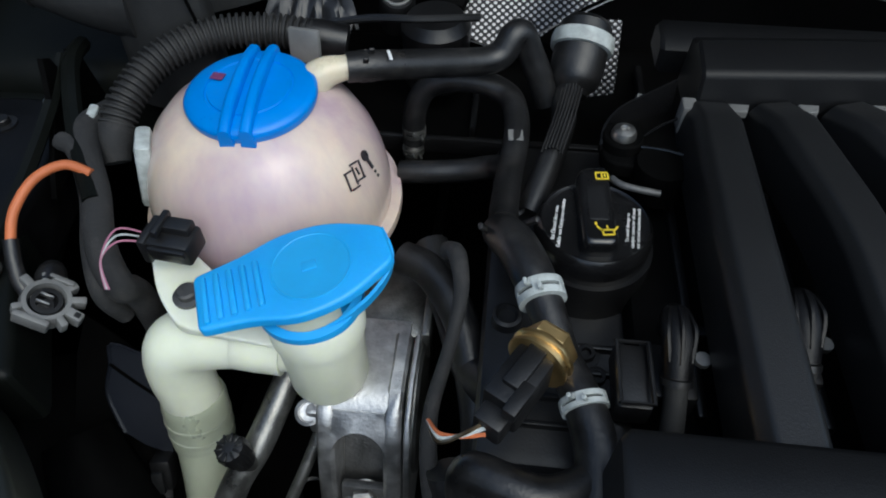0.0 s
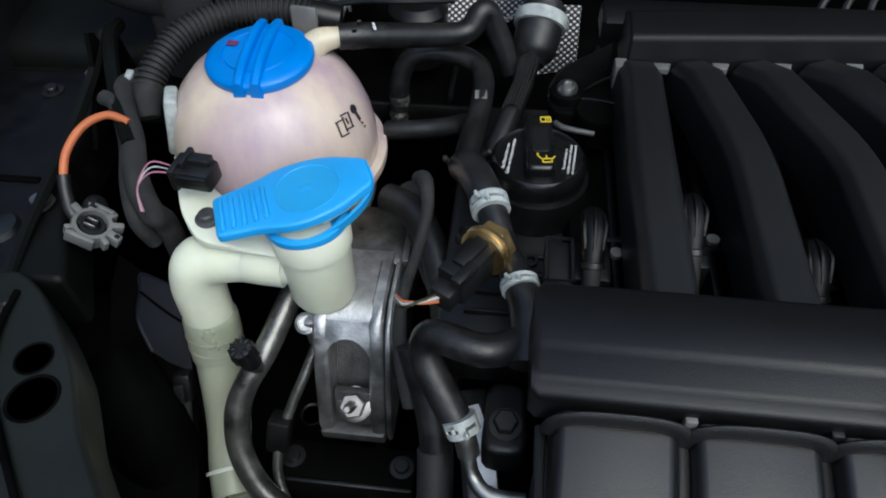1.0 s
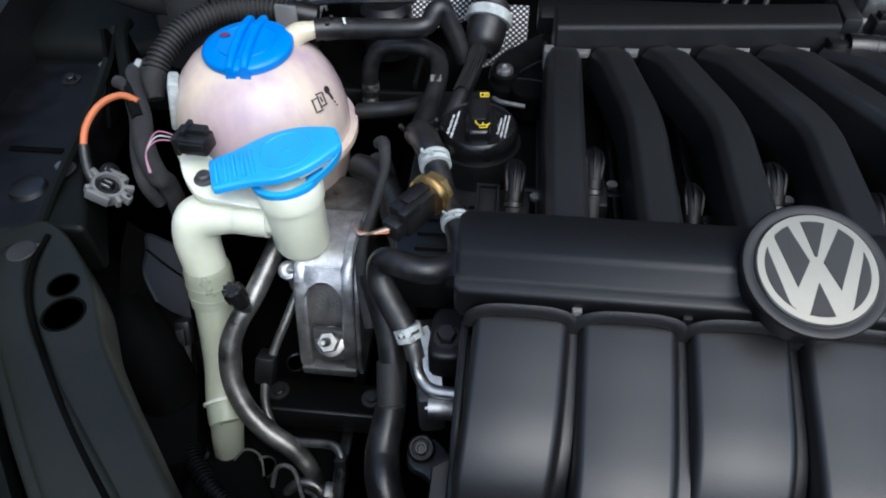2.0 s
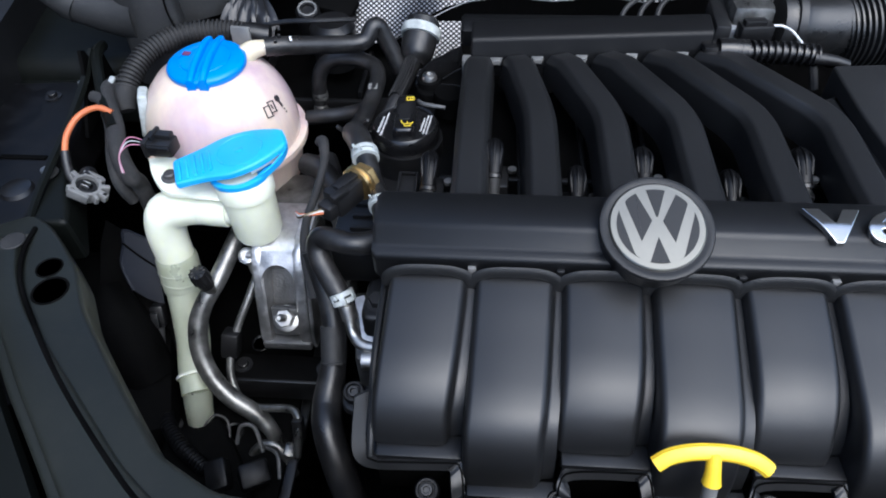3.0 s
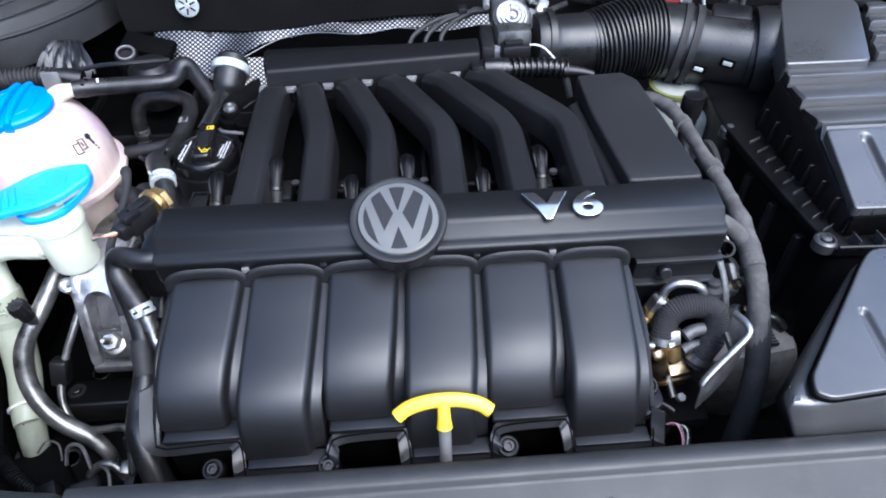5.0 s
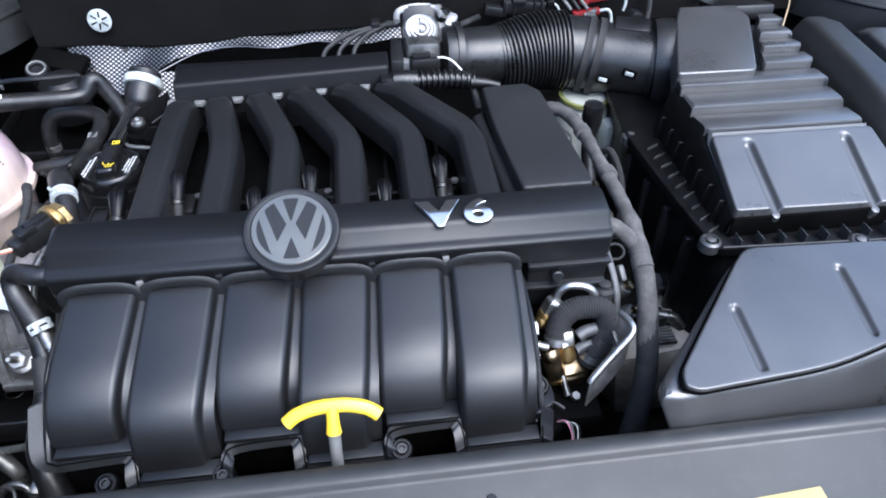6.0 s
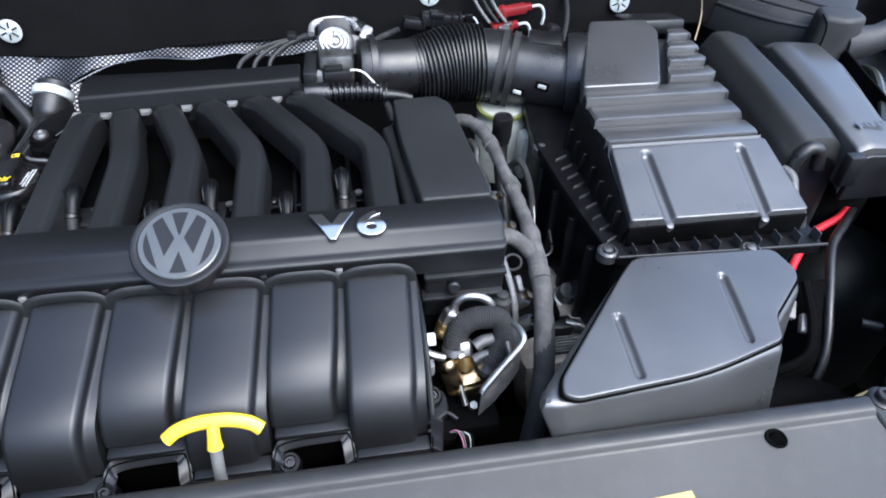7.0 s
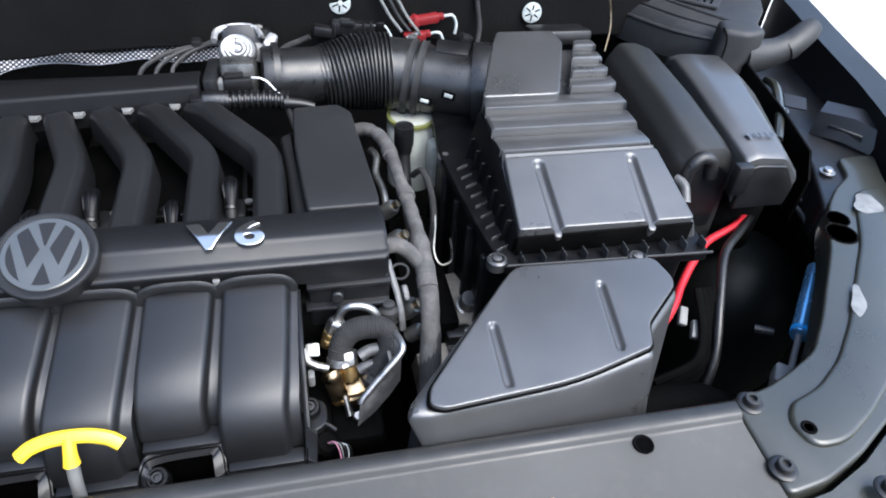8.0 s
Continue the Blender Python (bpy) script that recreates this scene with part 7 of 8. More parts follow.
part("ring", tube([(0.5585 + 0.0085 * math.cos(a), 0.0780 + 0.0060 * math.sin(a), 0.8290 + 0.0045 * math.sin(a)) for a in (2 * math.pi * k / 10 for k in range(11))], 0.0013, 8, 3), M_RIB, lc)
part("tongue", box((0.5615, 0.0620, 0.815), (0.006, 0.016, 0.010), 0.002, (40, 0, 10)), M_ALLOY, lc)

# gearbox below
gb = thing("gearbox", "dull dirty aluminium gearbox housing deep beside the engine", "gearbox", (0.64, 0.13, 0.55))
part("housing", box((0.64, 0.14, 0.625), (0.11, 0.17, 0.13), 0.03, (0, -10, 0)), mat("dirty_alloy", (0.30, 0.27, 0.23), 0.65, metal=0.25, var=0.4, scale=30, bump=0.6, grain=200, dust=0.2), gb)
for k in range(8):
    part("cooling_rib", box((0.635, 0.068 + 0.004 * k, 0.692), (0.035, 0.0018, 0.006), 0.0005, seg=1), M_ALU2, gb)
part("boss", hexbolt((0.655, 0.15, 0.690), (0.1, -0.3, 1), 0.012, 0.02, 0.015), M_ALU2, gb)
part("plug", box((0.632, 0.10, 0.697), (0.03, 0.02, 0.02), 0.004), M_DARK, gb)
part("outlet", tube([(0.64, 0.10, 0.701), (0.655, 0.095, 0.701), (0.665, 0.088, 0.692)], 0.007, 12, 4), M_ALU2, gb)
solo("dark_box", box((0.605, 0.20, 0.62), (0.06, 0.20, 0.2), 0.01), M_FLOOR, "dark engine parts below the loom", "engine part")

# high-pressure fuel pump by the cover's right edge
fp = thing("fuel_pump", "yellow-zinc fuel pump with a bright bent pipe", "fuel pump", (0.49, 0.0, 0.72))
PUMP = Vector((-0.28, 0.44, 0.85))
part("cylinder", lathe([(0, -0.017), (0.0088, -0.017), (0.0094, -0.0155), (0.0094, 0.004), (0.0101, 0.005), (0.0101, 0.010), (0.0080, 0.014), (0, 0.014)], aim((0.4870, 0.0065, 0.7620), PUMP), 28), M_BRONZE, fp)
part("end_cap", lathe([(0, -0.0170), (0.0050, -0.0170), (0.0054, -0.0205), (0.0084, -0.0210), (0.0094, -0.0190), (0.0094, -0.0165), (0, -0.0165)], aim((0.4870, 0.0065, 0.7620), PUMP), 24), M_BRASS, fp, "dull brass end ring")
part("body", box((0.506, 0.012, 0.735), (0.034, 0.030, 0.050), 0.010, (10, 0, 10)), M_BRONZE, fp)
part("hex_nut", lathe([(0.0086, -0.004), (0.0086, 0.007), (0.0076, 0.0095), (0.0052, 0.0095), (0.0046, 0.0075), (0, 0.0075)], aim((0.5015, 0.019, 0.7770), (-0.05, 0.5, 0.86)), 6), M_STEEL, fp, angle=20)
part("hex_foot", lathe([(0.0075, -0.020), (0.0080, -0.016), (0.0080, -0.005), (0, -0.005)], aim((0.5015, 0.019, 0.7770), (-0.05, 0.5, 0.86)), 20), M_BRASS, fp)
part("feed_pipe", tube([(0.512, 0.018, 0.781), (0.520, 0.021, 0.784), (0.530, 0.022, 0.785)], 0.0060, 14, 5), M_ALLOY, fp)
part("feed_pipe", tube([(0.510, 0.010, 0.771), (0.518, 0.012, 0.774), (0.528, 0.013, 0.775)], 0.0052, 14, 5), M_ALLOY, fp)
part("flange_plate", box((0.503, 0.004, 0.750), (0.030, 0.022, 0.010), 0.003, (30, 0, 8)), M_BRONZE, fp)
part("flange_bolt", hexbolt((0.505, -0.018, 0.738), (0.1, -0.4, 0.9), 0.0042, 0.006), M_STEEL, fp)
part("thread", tube([(0.4950, -0.004, 0.754), (0.4985, -0.018, 0.741)], 0.0030, 10, 10, rib=0.0005, pitch=0.0016), M_STEEL, fp)
part("base", box((0.505, -0.015, 0.720), (0.05, 0.05, 0.03), 0.008), M_FLOOR, fp)
part("high_pressure_pipe", tube([(0.4955, 0.0475, 0.8030), (0.4985, 0.0490, 0.8110), (0.5055, 0.0490, 0.8172), (0.515, 0.0480, 0.8185), (0.524, 0.0460, 0.8165), (0.5305, 0.0440, 0.8105), (0.533, 0.0425, 0.800)], 0.0040, 16, 7), M_STEEL, fp, "bright bent pipe")
part("pipe_nut", lathe([(0, -0.014), (0.0084, -0.014), (0.0090, -0.012), (0.0090, 0.000), (0.0080, 0.002), (0.006, 0.003), (0, 0.003)], aim((0.4945, 0.0465, 0.8010), (0.38, 0.1, 0.92)), 6), M_STEEL, fp, angle=20)
part("pipe_foot", lathe([(0, -0.030), (0.0070, -0.030), (0.0080, -0.022), (0.0072, -0.0205), (0.0086, -0.019), (0.0086, -0.013), (0, -0.013)], aim((0.4945, 0.0465, 0.8010), (0.38, 0.1, 0.92)), 20), M_BRASS, fp)
part("low_pipe", tube([(0.4625, 0.030, 0.7855), (0.4625, 0.0225, 0.7835), (0.4655, 0.0175, 0.7815), (0.4715, 0.0145, 0.7795), (0.482, 0.013, 0.7760)], 0.0040, 14, 6), M_STEEL, fp)
part("flange_tab", box((0.4695, 0.0275, 0.7870), (0.013, 0.013, 0.005), 0.002, (35, 0, 0)), M_STEEL, fp)
ph = thing("fuel_hose", "black braided rubber hose arching over the fuel pump", "hose", (0.51, 0.01, 0.79))
part("rubber", tube([(0.4935, 0.0195, 0.7730), (0.4945, 0.0265, 0.7840), (0.5000, 0.0325, 0.7935), (0.5095, 0.0350, 0.8000), (0.5225, 0.0345, 0.8025), (0.5365, 0.0320, 0.8005), (0.5415, 0.0235, 0.7895), (0.5370, 0.0150, 0.7790), (0.5290, 0.0095, 0.7690), (0.5220, 0.0060, 0.7560)], 0.0108, 22, 7, rib=0.0003, pitch=0.0022), M_LOOM, ph)
part("clamp", lathe([(0.0106, -0.0035), (0.0120, -0.0035), (0.0120, 0.0035), (0.0106, 0.0035)], aim((0.4932, 0.0205, 0.7755), (0.1, 0.5, 0.85)), 26), M_STEEL, ph, "bright metal clamp")
part("clamp_ear", box((0.4975, 0.0105, 0.7790), (0.007, 0.005, 0.006), 0.001, (20, 0, 20)), M_STEEL, ph)
part("clamp", lathe([(0.0106, -0.0035), (0.0118, -0.0035), (0.0118, 0.0035), (0.0106, 0.0035)], aim((0.5250, 0.0075, 0.7630), (0.4, 0.3, 0.85)), 26), M_ALU2, ph)
sh = thing("pump_shield", "bright bent steel shield plate beside the fuel pump", "bracket", (0.54, -0.02, 0.78))
sp = [[(0.5435, 0.0100, 0.8185), (0.5440, 0.0100, 0.795)], [(0.5470, -0.0040, 0.8215), (0.5470, -0.0050, 0.790)], [(0.5460, -0.0135, 0.8190), (0.5450, -0.0170, 0.784)], [(0.5330, -0.0215, 0.8085), (0.5330, -0.0270, 0.776)], [(0.5220, -0.0275, 0.7995), (0.5200, -0.0360, 0.769)], [(0.5100, -0.0345, 0.7895), (0.5055, -0.0450, 0.7655)], [(0.5070, -0.0370, 0.7850), (0.5035, -0.0462, 0.7645)]]
part("plate", sheet([[Vector(a), Vector(a).lerp(Vector(b), 0.5), Vector(b)] for a, b in sp], 0.0015), M_ALU, sh)
part("edge", tube([r[0] for r in sp], 0.0031, 10, 5), M_STEEL, sh, "bright rolled edge")
part("tab", box((0.5375, -0.0050, 0.800), (0.004, 0.016, 0.006), 0.001, (30, 0, 10)), M_ALLOY, sh)
ps = thing("pressure_sensor", "black capped sensor on a thin metal post by the shield", "sensor", (0.546, 0.04, 0.80))
part("cap", lathe([(0, 0), (0.0085, 0), (0.0095, 0.003), (0.0095, 0.012), (0.006, 0.015), (0.006, 0.019), (0.004, 0.0205), (0, 0.0205)], aim((0.5445, 0.0525, 0.792), (0.0, 0.1, 1)), 22), M_RIB, ps)
part("post", tube([(0.5445, 0.0525, 0.794), (0.545, 0.050, 0.775), (0.546, 0.046, 0.75)], 0.0062, 12, 4), M_ALU2, ps)
part("collar", lathe([(0, -0.006), (0.007, -0.006), (0.0105, -0.002), (0.0105, 0.001), (0, 0.001)], aim((0.5445, 0.0525, 0.792), (0.0, 0.1, 1)), 22), M_RIB, ps)
vb = thing("injector_plug", "black plug with thin wires by the pump", "connector", (0.47, -0.05, 0.75))
part("body", lathe([(0, -0.012), (0.011, -0.012), (0.012, 0.0), (0.009, 0.004), (0, 0.004)], aim((0.474, -0.050, 0.752), (0.3, -0.2, 0.5)), 18), M_FLOOR, vb)
for k in range(5):
    part("wire", tube([(0.476, -0.056, 0.760), (0.482 + 0.003 * k, -0.060, 0.766 - 0.002 * k), (0.486 + 0.002 * k, -0.070, 0.757 - 0.003 * k), (0.484, -0.08, 0.74)], 0.0006, 6, 5), (M_PINK, M_GREY, M_DARK, M_CLAMP, M_DARK)[k], vb)
solo("wire_guard", tube([(0.458, -0.052, 0.757), (0.462, -0.043, 0.764), (0.474, -0.041, 0.768), (0.484, -0.048, 0.766)], 0.0018, 8, 6), M_DARK, "black wire guard by the pump plug", "guard")
solo("white_tag", box((0.4665, -0.004, 0.786), (0.006, 0.010, 0.014), 0.002), M_GREY, "white plastic tag on the cover's edge", "tag")

# battery cover and fuse box
bat = thing("battery_cover", "black rounded battery jacket with a grab loop", "battery cover", (0.935, 0.3, 0.70))
rings = []
for y, zt, w, xc in ((0.425, 0.893, 0.030, 0.936), (0.40, 0.897, 0.034, 0.938), (0.30, 0.888, 0.036, 0.941), (0.215, 0.875, 0.036, 0.945), (0.192, 0.869, 0.034, 0.947), (0.186, 0.855, 0.030, 0.948)):
    o = rounded([(-w - 0.008, -0.16), (w + 0.006, -0.16), (w, -0.016), (w - 0.020, 0.0), (-w + 0.014, 0.0), (-w, -0.022)], [0.002, 0.002, 0.005, 0.006, 0.007, 0.007], 4)
    rings.append([Vector((xc + q.x, y, zt + q.y)) for q in o])
part("jacket", loft(rings), M_PANEL, bat, angle=45)
part("end_panel", loft([[Vector((0.9485 + q.x * f, y, 0.8545 + q.y * f - 0.003)) for q in rounded([(-0.026, -0.10), (0.026, -0.10), (0.025, -0.016), (0.010, -0.003), (-0.012, -0.003), (-0.025, -0.018)], 0.006, 3)] for y, f in ((0.190, 1.0), (0.1845, 0.96))]), M_DARK, bat)
part("grab_loop", tube([(0.915, 0.182, 0.80), (0.914, 0.180, 0.830), (0.918, 0.182, 0.852), (0.930, 0.184, 0.862), (0.944, 0.184, 0.856), (0.948, 0.182, 0.835)], 0.0075, 12, 6), M_RUB, bat)
part("cable_end", tube([(0.900, 0.178, 0.84), (0.905, 0.165, 0.838), (0.903, 0.15, 0.825)], 0.006, 10, 4), M_ALLOY, bat)
fuse = thing("fuse_box", "black angular fuse box with a sloping lid", "fuse box", (1.02, 0.26, 0.70))
rings = []
for y, zt, xl, xr in ((0.405, 0.884, 0.988, 1.072), (0.385, 0.893, 0.987, 1.088), (0.33, 0.890, 0.985, 1.092), (0.173, 0.8735, 0.976, 1.058), (0.1665, 0.869, 0.976, 1.056)):
    w = xr - xl
    o = rounded([(0, -0.062), (w - 0.004, -0.062), (w, -0.034), (w * 0.66, -0.004), (w * 0.2, 0.0), (0, -0.006)], [0.002, 0.002, 0.004, 0.006, 0.006, 0.004], 4)
    rings.append([Vector((xl + q.x, y, zt + q.y)) for q in o])
part("lid", loft(rings), M_BOX, fuse, angle=40)
part("front_face", prism(rounded([(0.978, 0.800), (1.048, 0.800), (1.051, 0.828), (1.030, 0.8585), (0.992, 0.862), (0.979, 0.857)], 0.004, 3), 0.0, 0.006, 0.002, m=Matrix(((1, 0, 0, 0), (0, 0, -1, 0.1665), (0, 1, 0, 0), (0, 0, 0, 1)))), M_DARK, fuse)
part("body", box((1.022, 0.29, 0.755), (0.075, 0.20, 0.12), 0.012), M_FLOOR, fuse)
part("catch", box((0.9705, 0.160, 0.846), (0.020, 0.014, 0.040), 0.003), M_DARK, fuse)
for k, (w, x) in enumerate(((0.006, 0.994), (0.003, 1.003), (0.004, 1.010), (0.003, 1.018), (0.006, 1.026))):
    part("faint_print", box((x, 0.200, 0.8785), (w, 0.010, 0.0006), 0.0002, (5.5, 4, 6), seg=1), M_BOX, fuse, "faint moulded print")

# cables and dark forms beyond the filter box
hose("battery_cable", "thick bright red battery cable", [(1.090, 0.250, 0.745), (1.052, 0.212, 0.755), (1.010, 0.176, 0.760), (0.955, 0.150, 0.760), (0.920, 0.120, 0.755), (0.893, 0.092, 0.750), (0.872, 0.066, 0.748), (0.85, 0.045, 0.745), (0.82, 0.025, 0.735)], 0.0049, M_CABLE, "cable", seg=12)
hose("battery_cable", "black battery cable beside the red one", [(1.060, 0.21, 0.75), (1.005, 0.160, 0.765), (0.955, 0.115, 0.77), (0.925, 0.06, 0.75), (0.905, 0.01, 0.71), (0.88, -0.02, 0.66)], 0.0055, M_RUB, "cable", seg=10)
for k, (x, y, z) in enumerate(((0.882, 0.058, 0.735), (0.892, 0.042, 0.728))):
    solo("white_plug", box((x, y, z), (0.010, 0.022, 0.009), 0.002, (25, 10, -20)), M_GREY, "pale wiring plug below the battery cable", "connector", group="white plugs")
for k in range(4):
    hose("wiring_loom", "black cable behind the intake snorkel", [(0.90 + 0.006 * k, 0.075, 0.76), (0.895 + 0.008 * k, 0.035, 0.735 - 0.006 * k), (0.875 + 0.004 * k, 0.005, 0.72 - 0.01 * k), (0.83, 0.0, 0.70 - 0.012 * k)], 0.005, M_FLOOR, "wiring", seg=8)
solo("side_duct", tube([(0.77, -0.03, 0.69), (0.82, -0.03, 0.695), (0.87, -0.03, 0.69), (0.91, -0.035, 0.67)], [0.022, 0.024, 0.024, 0.022], 18, 5), M_FLOOR, "black duct below the snorkel", "air duct")
solo("lamp_bowl", lathe([(0, 0.10), (0.05, 0.095), (0.085, 0.07), (0.105, 0.03), (0.11, 0.0), (0.11, -0.10), (0, -0.10)], pose(1.085, 0.215, 0.58, 0, 0, 0), 36), M_WING, "large round black headlamp back cover", "headlamp")
for s in (-1, 1):
    solo("lamp_pipe", tube([(1.12 + 0.008 * s, 0.235, 0.76), (1.125 + 0.008 * s, 0.19, 0.755), (1.118 + 0.006 * s, 0.15, 0.745)], 0.004, 8, 5), M_SEAL, "thin grey pipe by the headlamp", "pipe", group="thin pipes")
solo("adjuster_stub", tube([(0.985, 0.055, 0.70), (1.005, 0.045, 0.70)], 0.0065, 12, 3), M_DARK, "black adjuster stub low by the headlamp", "stub")
damper = thing("gas_damper", "bright blue metal tube with black ends", "damper", (1.05, 0.06, 0.74))
D0, D1 = Vector((1.091, 0.108, 0.735)), Vector((1.002, 0.011, 0.735))
part("tube", tube([D0, D0.lerp(D1, 0.08), D0.lerp(D1, 0.92), D1], [0.0085, 0.0100, 0.0100, 0.0090], 20, 3), mat("blue_anodised", (0.22, 0.50, 0.80), 0.28, metal=0.7, var=0.15), damper)
part("end_ring", tube([D0.lerp(D1, 0.93), D0.lerp(D1, 0.98)], 0.0106, 20, 2), M_LBLUE, damper)
part("rod", tube([D1, D1.lerp(D0, -0.18), D1.lerp(D0, -0.45)], 0.0035, 10, 3), M_GREY, damper)
part("rod", tube([D0, D0.lerp(D1, -0.35), D0.lerp(D1, -0.9)], 0.0045, 10, 3), M_DARK, damper)
part("foot", box((0.945, -0.040, 0.735), (0.018, 0.028, 0.02), 0.004, (0, 0, -40)), M_GREY, damper)
solo("wood_chip", box((0.905, -0.055, 0.725), (0.03, 0.012, 0.004), 0.002, (10, 0, 15)), M_LABEL, "pale scrap lying by the front panel", "scrap")

# ---- rear: bulkhead, heat shield, cowl seals, wings ----
rows = []
for j in range(5):
    v = j / 4
    rows.append([(-0.10 + 1.12 * i / 24, 0.553 - 0.010 * v + 0.004 * math.sin(i * 1.3), 0.852 + 0.16 * v + 0.004 * math.sin(i * 0.9) - 0.012 * math.exp(-((i - 2) / 3.0) ** 2) * (1 - v)) for i in range(25)])
felt = thing("bulkhead_lining", "black felt bulkhead lining held by round clips", "lining", (0.4, 0.55, 0.85), kind="structure")
part("felt", sheet(rows, 0.008), M_FELT, felt)
part("hem", tube([(r[0], r[1] - 0.003, r[2]) for r in rows[0]], 0.005, 8, 2), M_FELT, felt)


def felt_clip(x, y, z):
    t = thing("lining_clip", "round silvery push clip in the felt lining", "clip", (x, y, z), "round clips of the lining")
    A = aim((x, y, z), (0, -1, 0.12))
    part("disc", lathe([(0, 0), (0.0150, 0), (0.0150, 0.0012), (0.0140, 0.0018), (0.004, 0.0018), (0.003, 0.0035), (0, 0.004)], A, 32), M_CLAMP, t)
    for k in range(6):
        a = math.pi * k / 3 + 0.4
        part("slot", _on(A @ pose(0.0075 * math.cos(a), 0.0075 * math.sin(a), 0.0019, 0, 0, math.degrees(a)), box((0, 0, 0), (0.009, 0.0022, 0.0005), 0.0001, seg=1)), M_FLOOR, t)


felt_clip(-0.0065, 0.537, 0.882)
felt_clip(0.829, 0.540, 0.8915)
felt_clip(0.545, 0.540, 0.911)

rows = []
for j in range(7):
    v = j / 6
    row = []
    for i in range(31):
        u = i / 30
        x = -0.065 + 0.56 * u
        drop = 0.026 + 0.042 * math.exp(-((u - 0.10) / 0.13) ** 2)
        row.append((x, 0.566 - drop * v ** 1.3 + 0.003 * math.sin(i * 0.8 + j), 0.860 - drop * v + 0.003 * math.sin(i * 1.1)))
    rows.append(row)
hs = thing("heat_shield", "dimpled aluminium heat shield along the bulkhead", "heat shield", (0.2, 0.55, 0.85))
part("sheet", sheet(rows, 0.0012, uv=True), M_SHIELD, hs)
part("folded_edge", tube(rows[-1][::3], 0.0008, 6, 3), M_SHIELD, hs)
for k in (4, 14, 24):
    part("rivet", lathe([(0, 0), (0.005, 0), (0.004, 0.002), (0, 0.0025)], aim(rows[2][k], (0, -0.6, 0.8)), 14), M_DARK, hs)
rows = [[(0.045 + 0.018 * i, 0.515 - 0.012 * j + 0.004 * i, 0.815 - 0.016 * j - 0.002 * i) for i in range(4)] for j in range(5)]
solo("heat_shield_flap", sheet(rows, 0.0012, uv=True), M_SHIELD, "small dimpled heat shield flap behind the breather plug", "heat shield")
solo("shield_bracket", box((-0.065, 0.515, 0.838), (0.07, 0.03, 0.012), 0.004, (20, 8, -14)), M_FLOOR, "grey bracket at the end of the heat shield", "bracket")

# cowl seals either side
for s in (-1, 1):
    def X(x):
        return MID + s * (x - MID)
    t = thing("cowl_seal", "dark grey rubber cowl seal curving to the wing", "seal", (X(1.05), 0.48, 0.9), kind="structure")
    low = spline([(X(0.945), 0.640, 0.872), (X(0.962), 0.601, 0.874), (X(0.988), 0.532, 0.876), (X(1.033), 0.466, 0.878), (X(1.086), 0.425, 0.880)], 6)
    high = spline([(X(0.985), 0.655, 0.905), (X(1.005), 0.610, 0.905), (X(1.030), 0.552, 0.905), (X(1.062), 0.500, 0.905), (X(1.100), 0.445, 0.905)], 6)
    rings = []
    for p, q in zip(low, high):
        rings.append([p + Vector((0, 0, -0.03)), p, p.lerp(q, 0.12) + Vector((0, 0, 0.012)), p.lerp(q, 0.30) + Vector((0, 0, 0.016)), p.lerp(q, 0.45) + Vector((0, 0, 0.011)), p.lerp(q, 0.55) + Vector((0, 0, 0.010)), p.lerp(q, 0.75) + Vector((0, 0, 0.013)), p.lerp(q, 0.92) + Vector((0, 0, 0.008)), q, q + Vector((0, 0, -0.04))])
    part("profile", loft(rings), M_SEAL, t, angle=50)
    for u, dz, r in ((0.06, 0.008, 0.0030), (0.50, 0.0115, 0.0022), (0.90, 0.010, 0.0028)):
        part("ridge", tube([p.lerp(q, u) + Vector((0, 0, dz)) for p, q in zip(low, high)][::3], r, 8, 4), M_SEAL, t)
    part("cowl_panel", prism([(X(0.985), 0.655), (X(1.030), 0.552), (X(1.062), 0.500), (X(1.100), 0.445), (X(1.140), 0.440), (X(1.19), 0.50), (X(1.27), 0.655)], 0.86, 0.9045, 0.003), M_SEAL, t)
    grille = thing("cowl_grille", "black slatted cowl air grille", "grille", (X(1.09), 0.54, 0.905))
    part("frame", box((X(1.092), 0.538, 0.908), (0.075, 0.040, 0.007), 0.003, (0, 0, s * -38)), M_SEAL, grille)
    for k in range(6):
        part("slat", box((X(1.072 + 0.008 * k), 0.5535 - 0.0062 * k, 0.9125), (0.003, 0.030, 0.003), 0.0008, (0, 0, s * -38), seg=1), M_FLOOR, grille)
    hinge = thing("hinge_cover", "grey moulded hinge cover at the wing's corner", "cover", (X(1.13), 0.4, 0.86))
    part("block", prism(rounded([(X(1.056), 0.398), (X(1.088), 0.382), (X(1.122), 0.390), (X(1.124), 0.430), (X(1.070), 0.436)], 0.010, 3), 0.80, 0.921, 0.008, taper=0.004), M_SEAL, hinge)
    part("arm", tube([(X(1.105), 0.404, 0.876), (X(1.130), 0.402, 0.878), (X(1.158), 0.402, 0.884), (X(1.185), 0.406, 0.892)], [0.026, 0.021, 0.0175, 0.0180], 14, 6, flat=1.15), M_SEAL, hinge)
    part("end_knob", tube([(X(1.168), 0.402, 0.886), (X(1.185), 0.406, 0.895), (X(1.206), 0.414, 0.906), (X(1.218), 0.420, 0.911)], [0.0195, 0.0190, 0.0175, 0.014], 14, 6, flat=1.0), M_SEAL, hinge)
    part("split_line", tube([(X(1.060), 0.404, 0.921), (X(1.062), 0.392, 0.912), (X(1.063), 0.389, 0.89), (X(1.060), 0.390, 0.868)], 0.0012, 6, 5), M_FLOOR, hinge, "dark joint line")
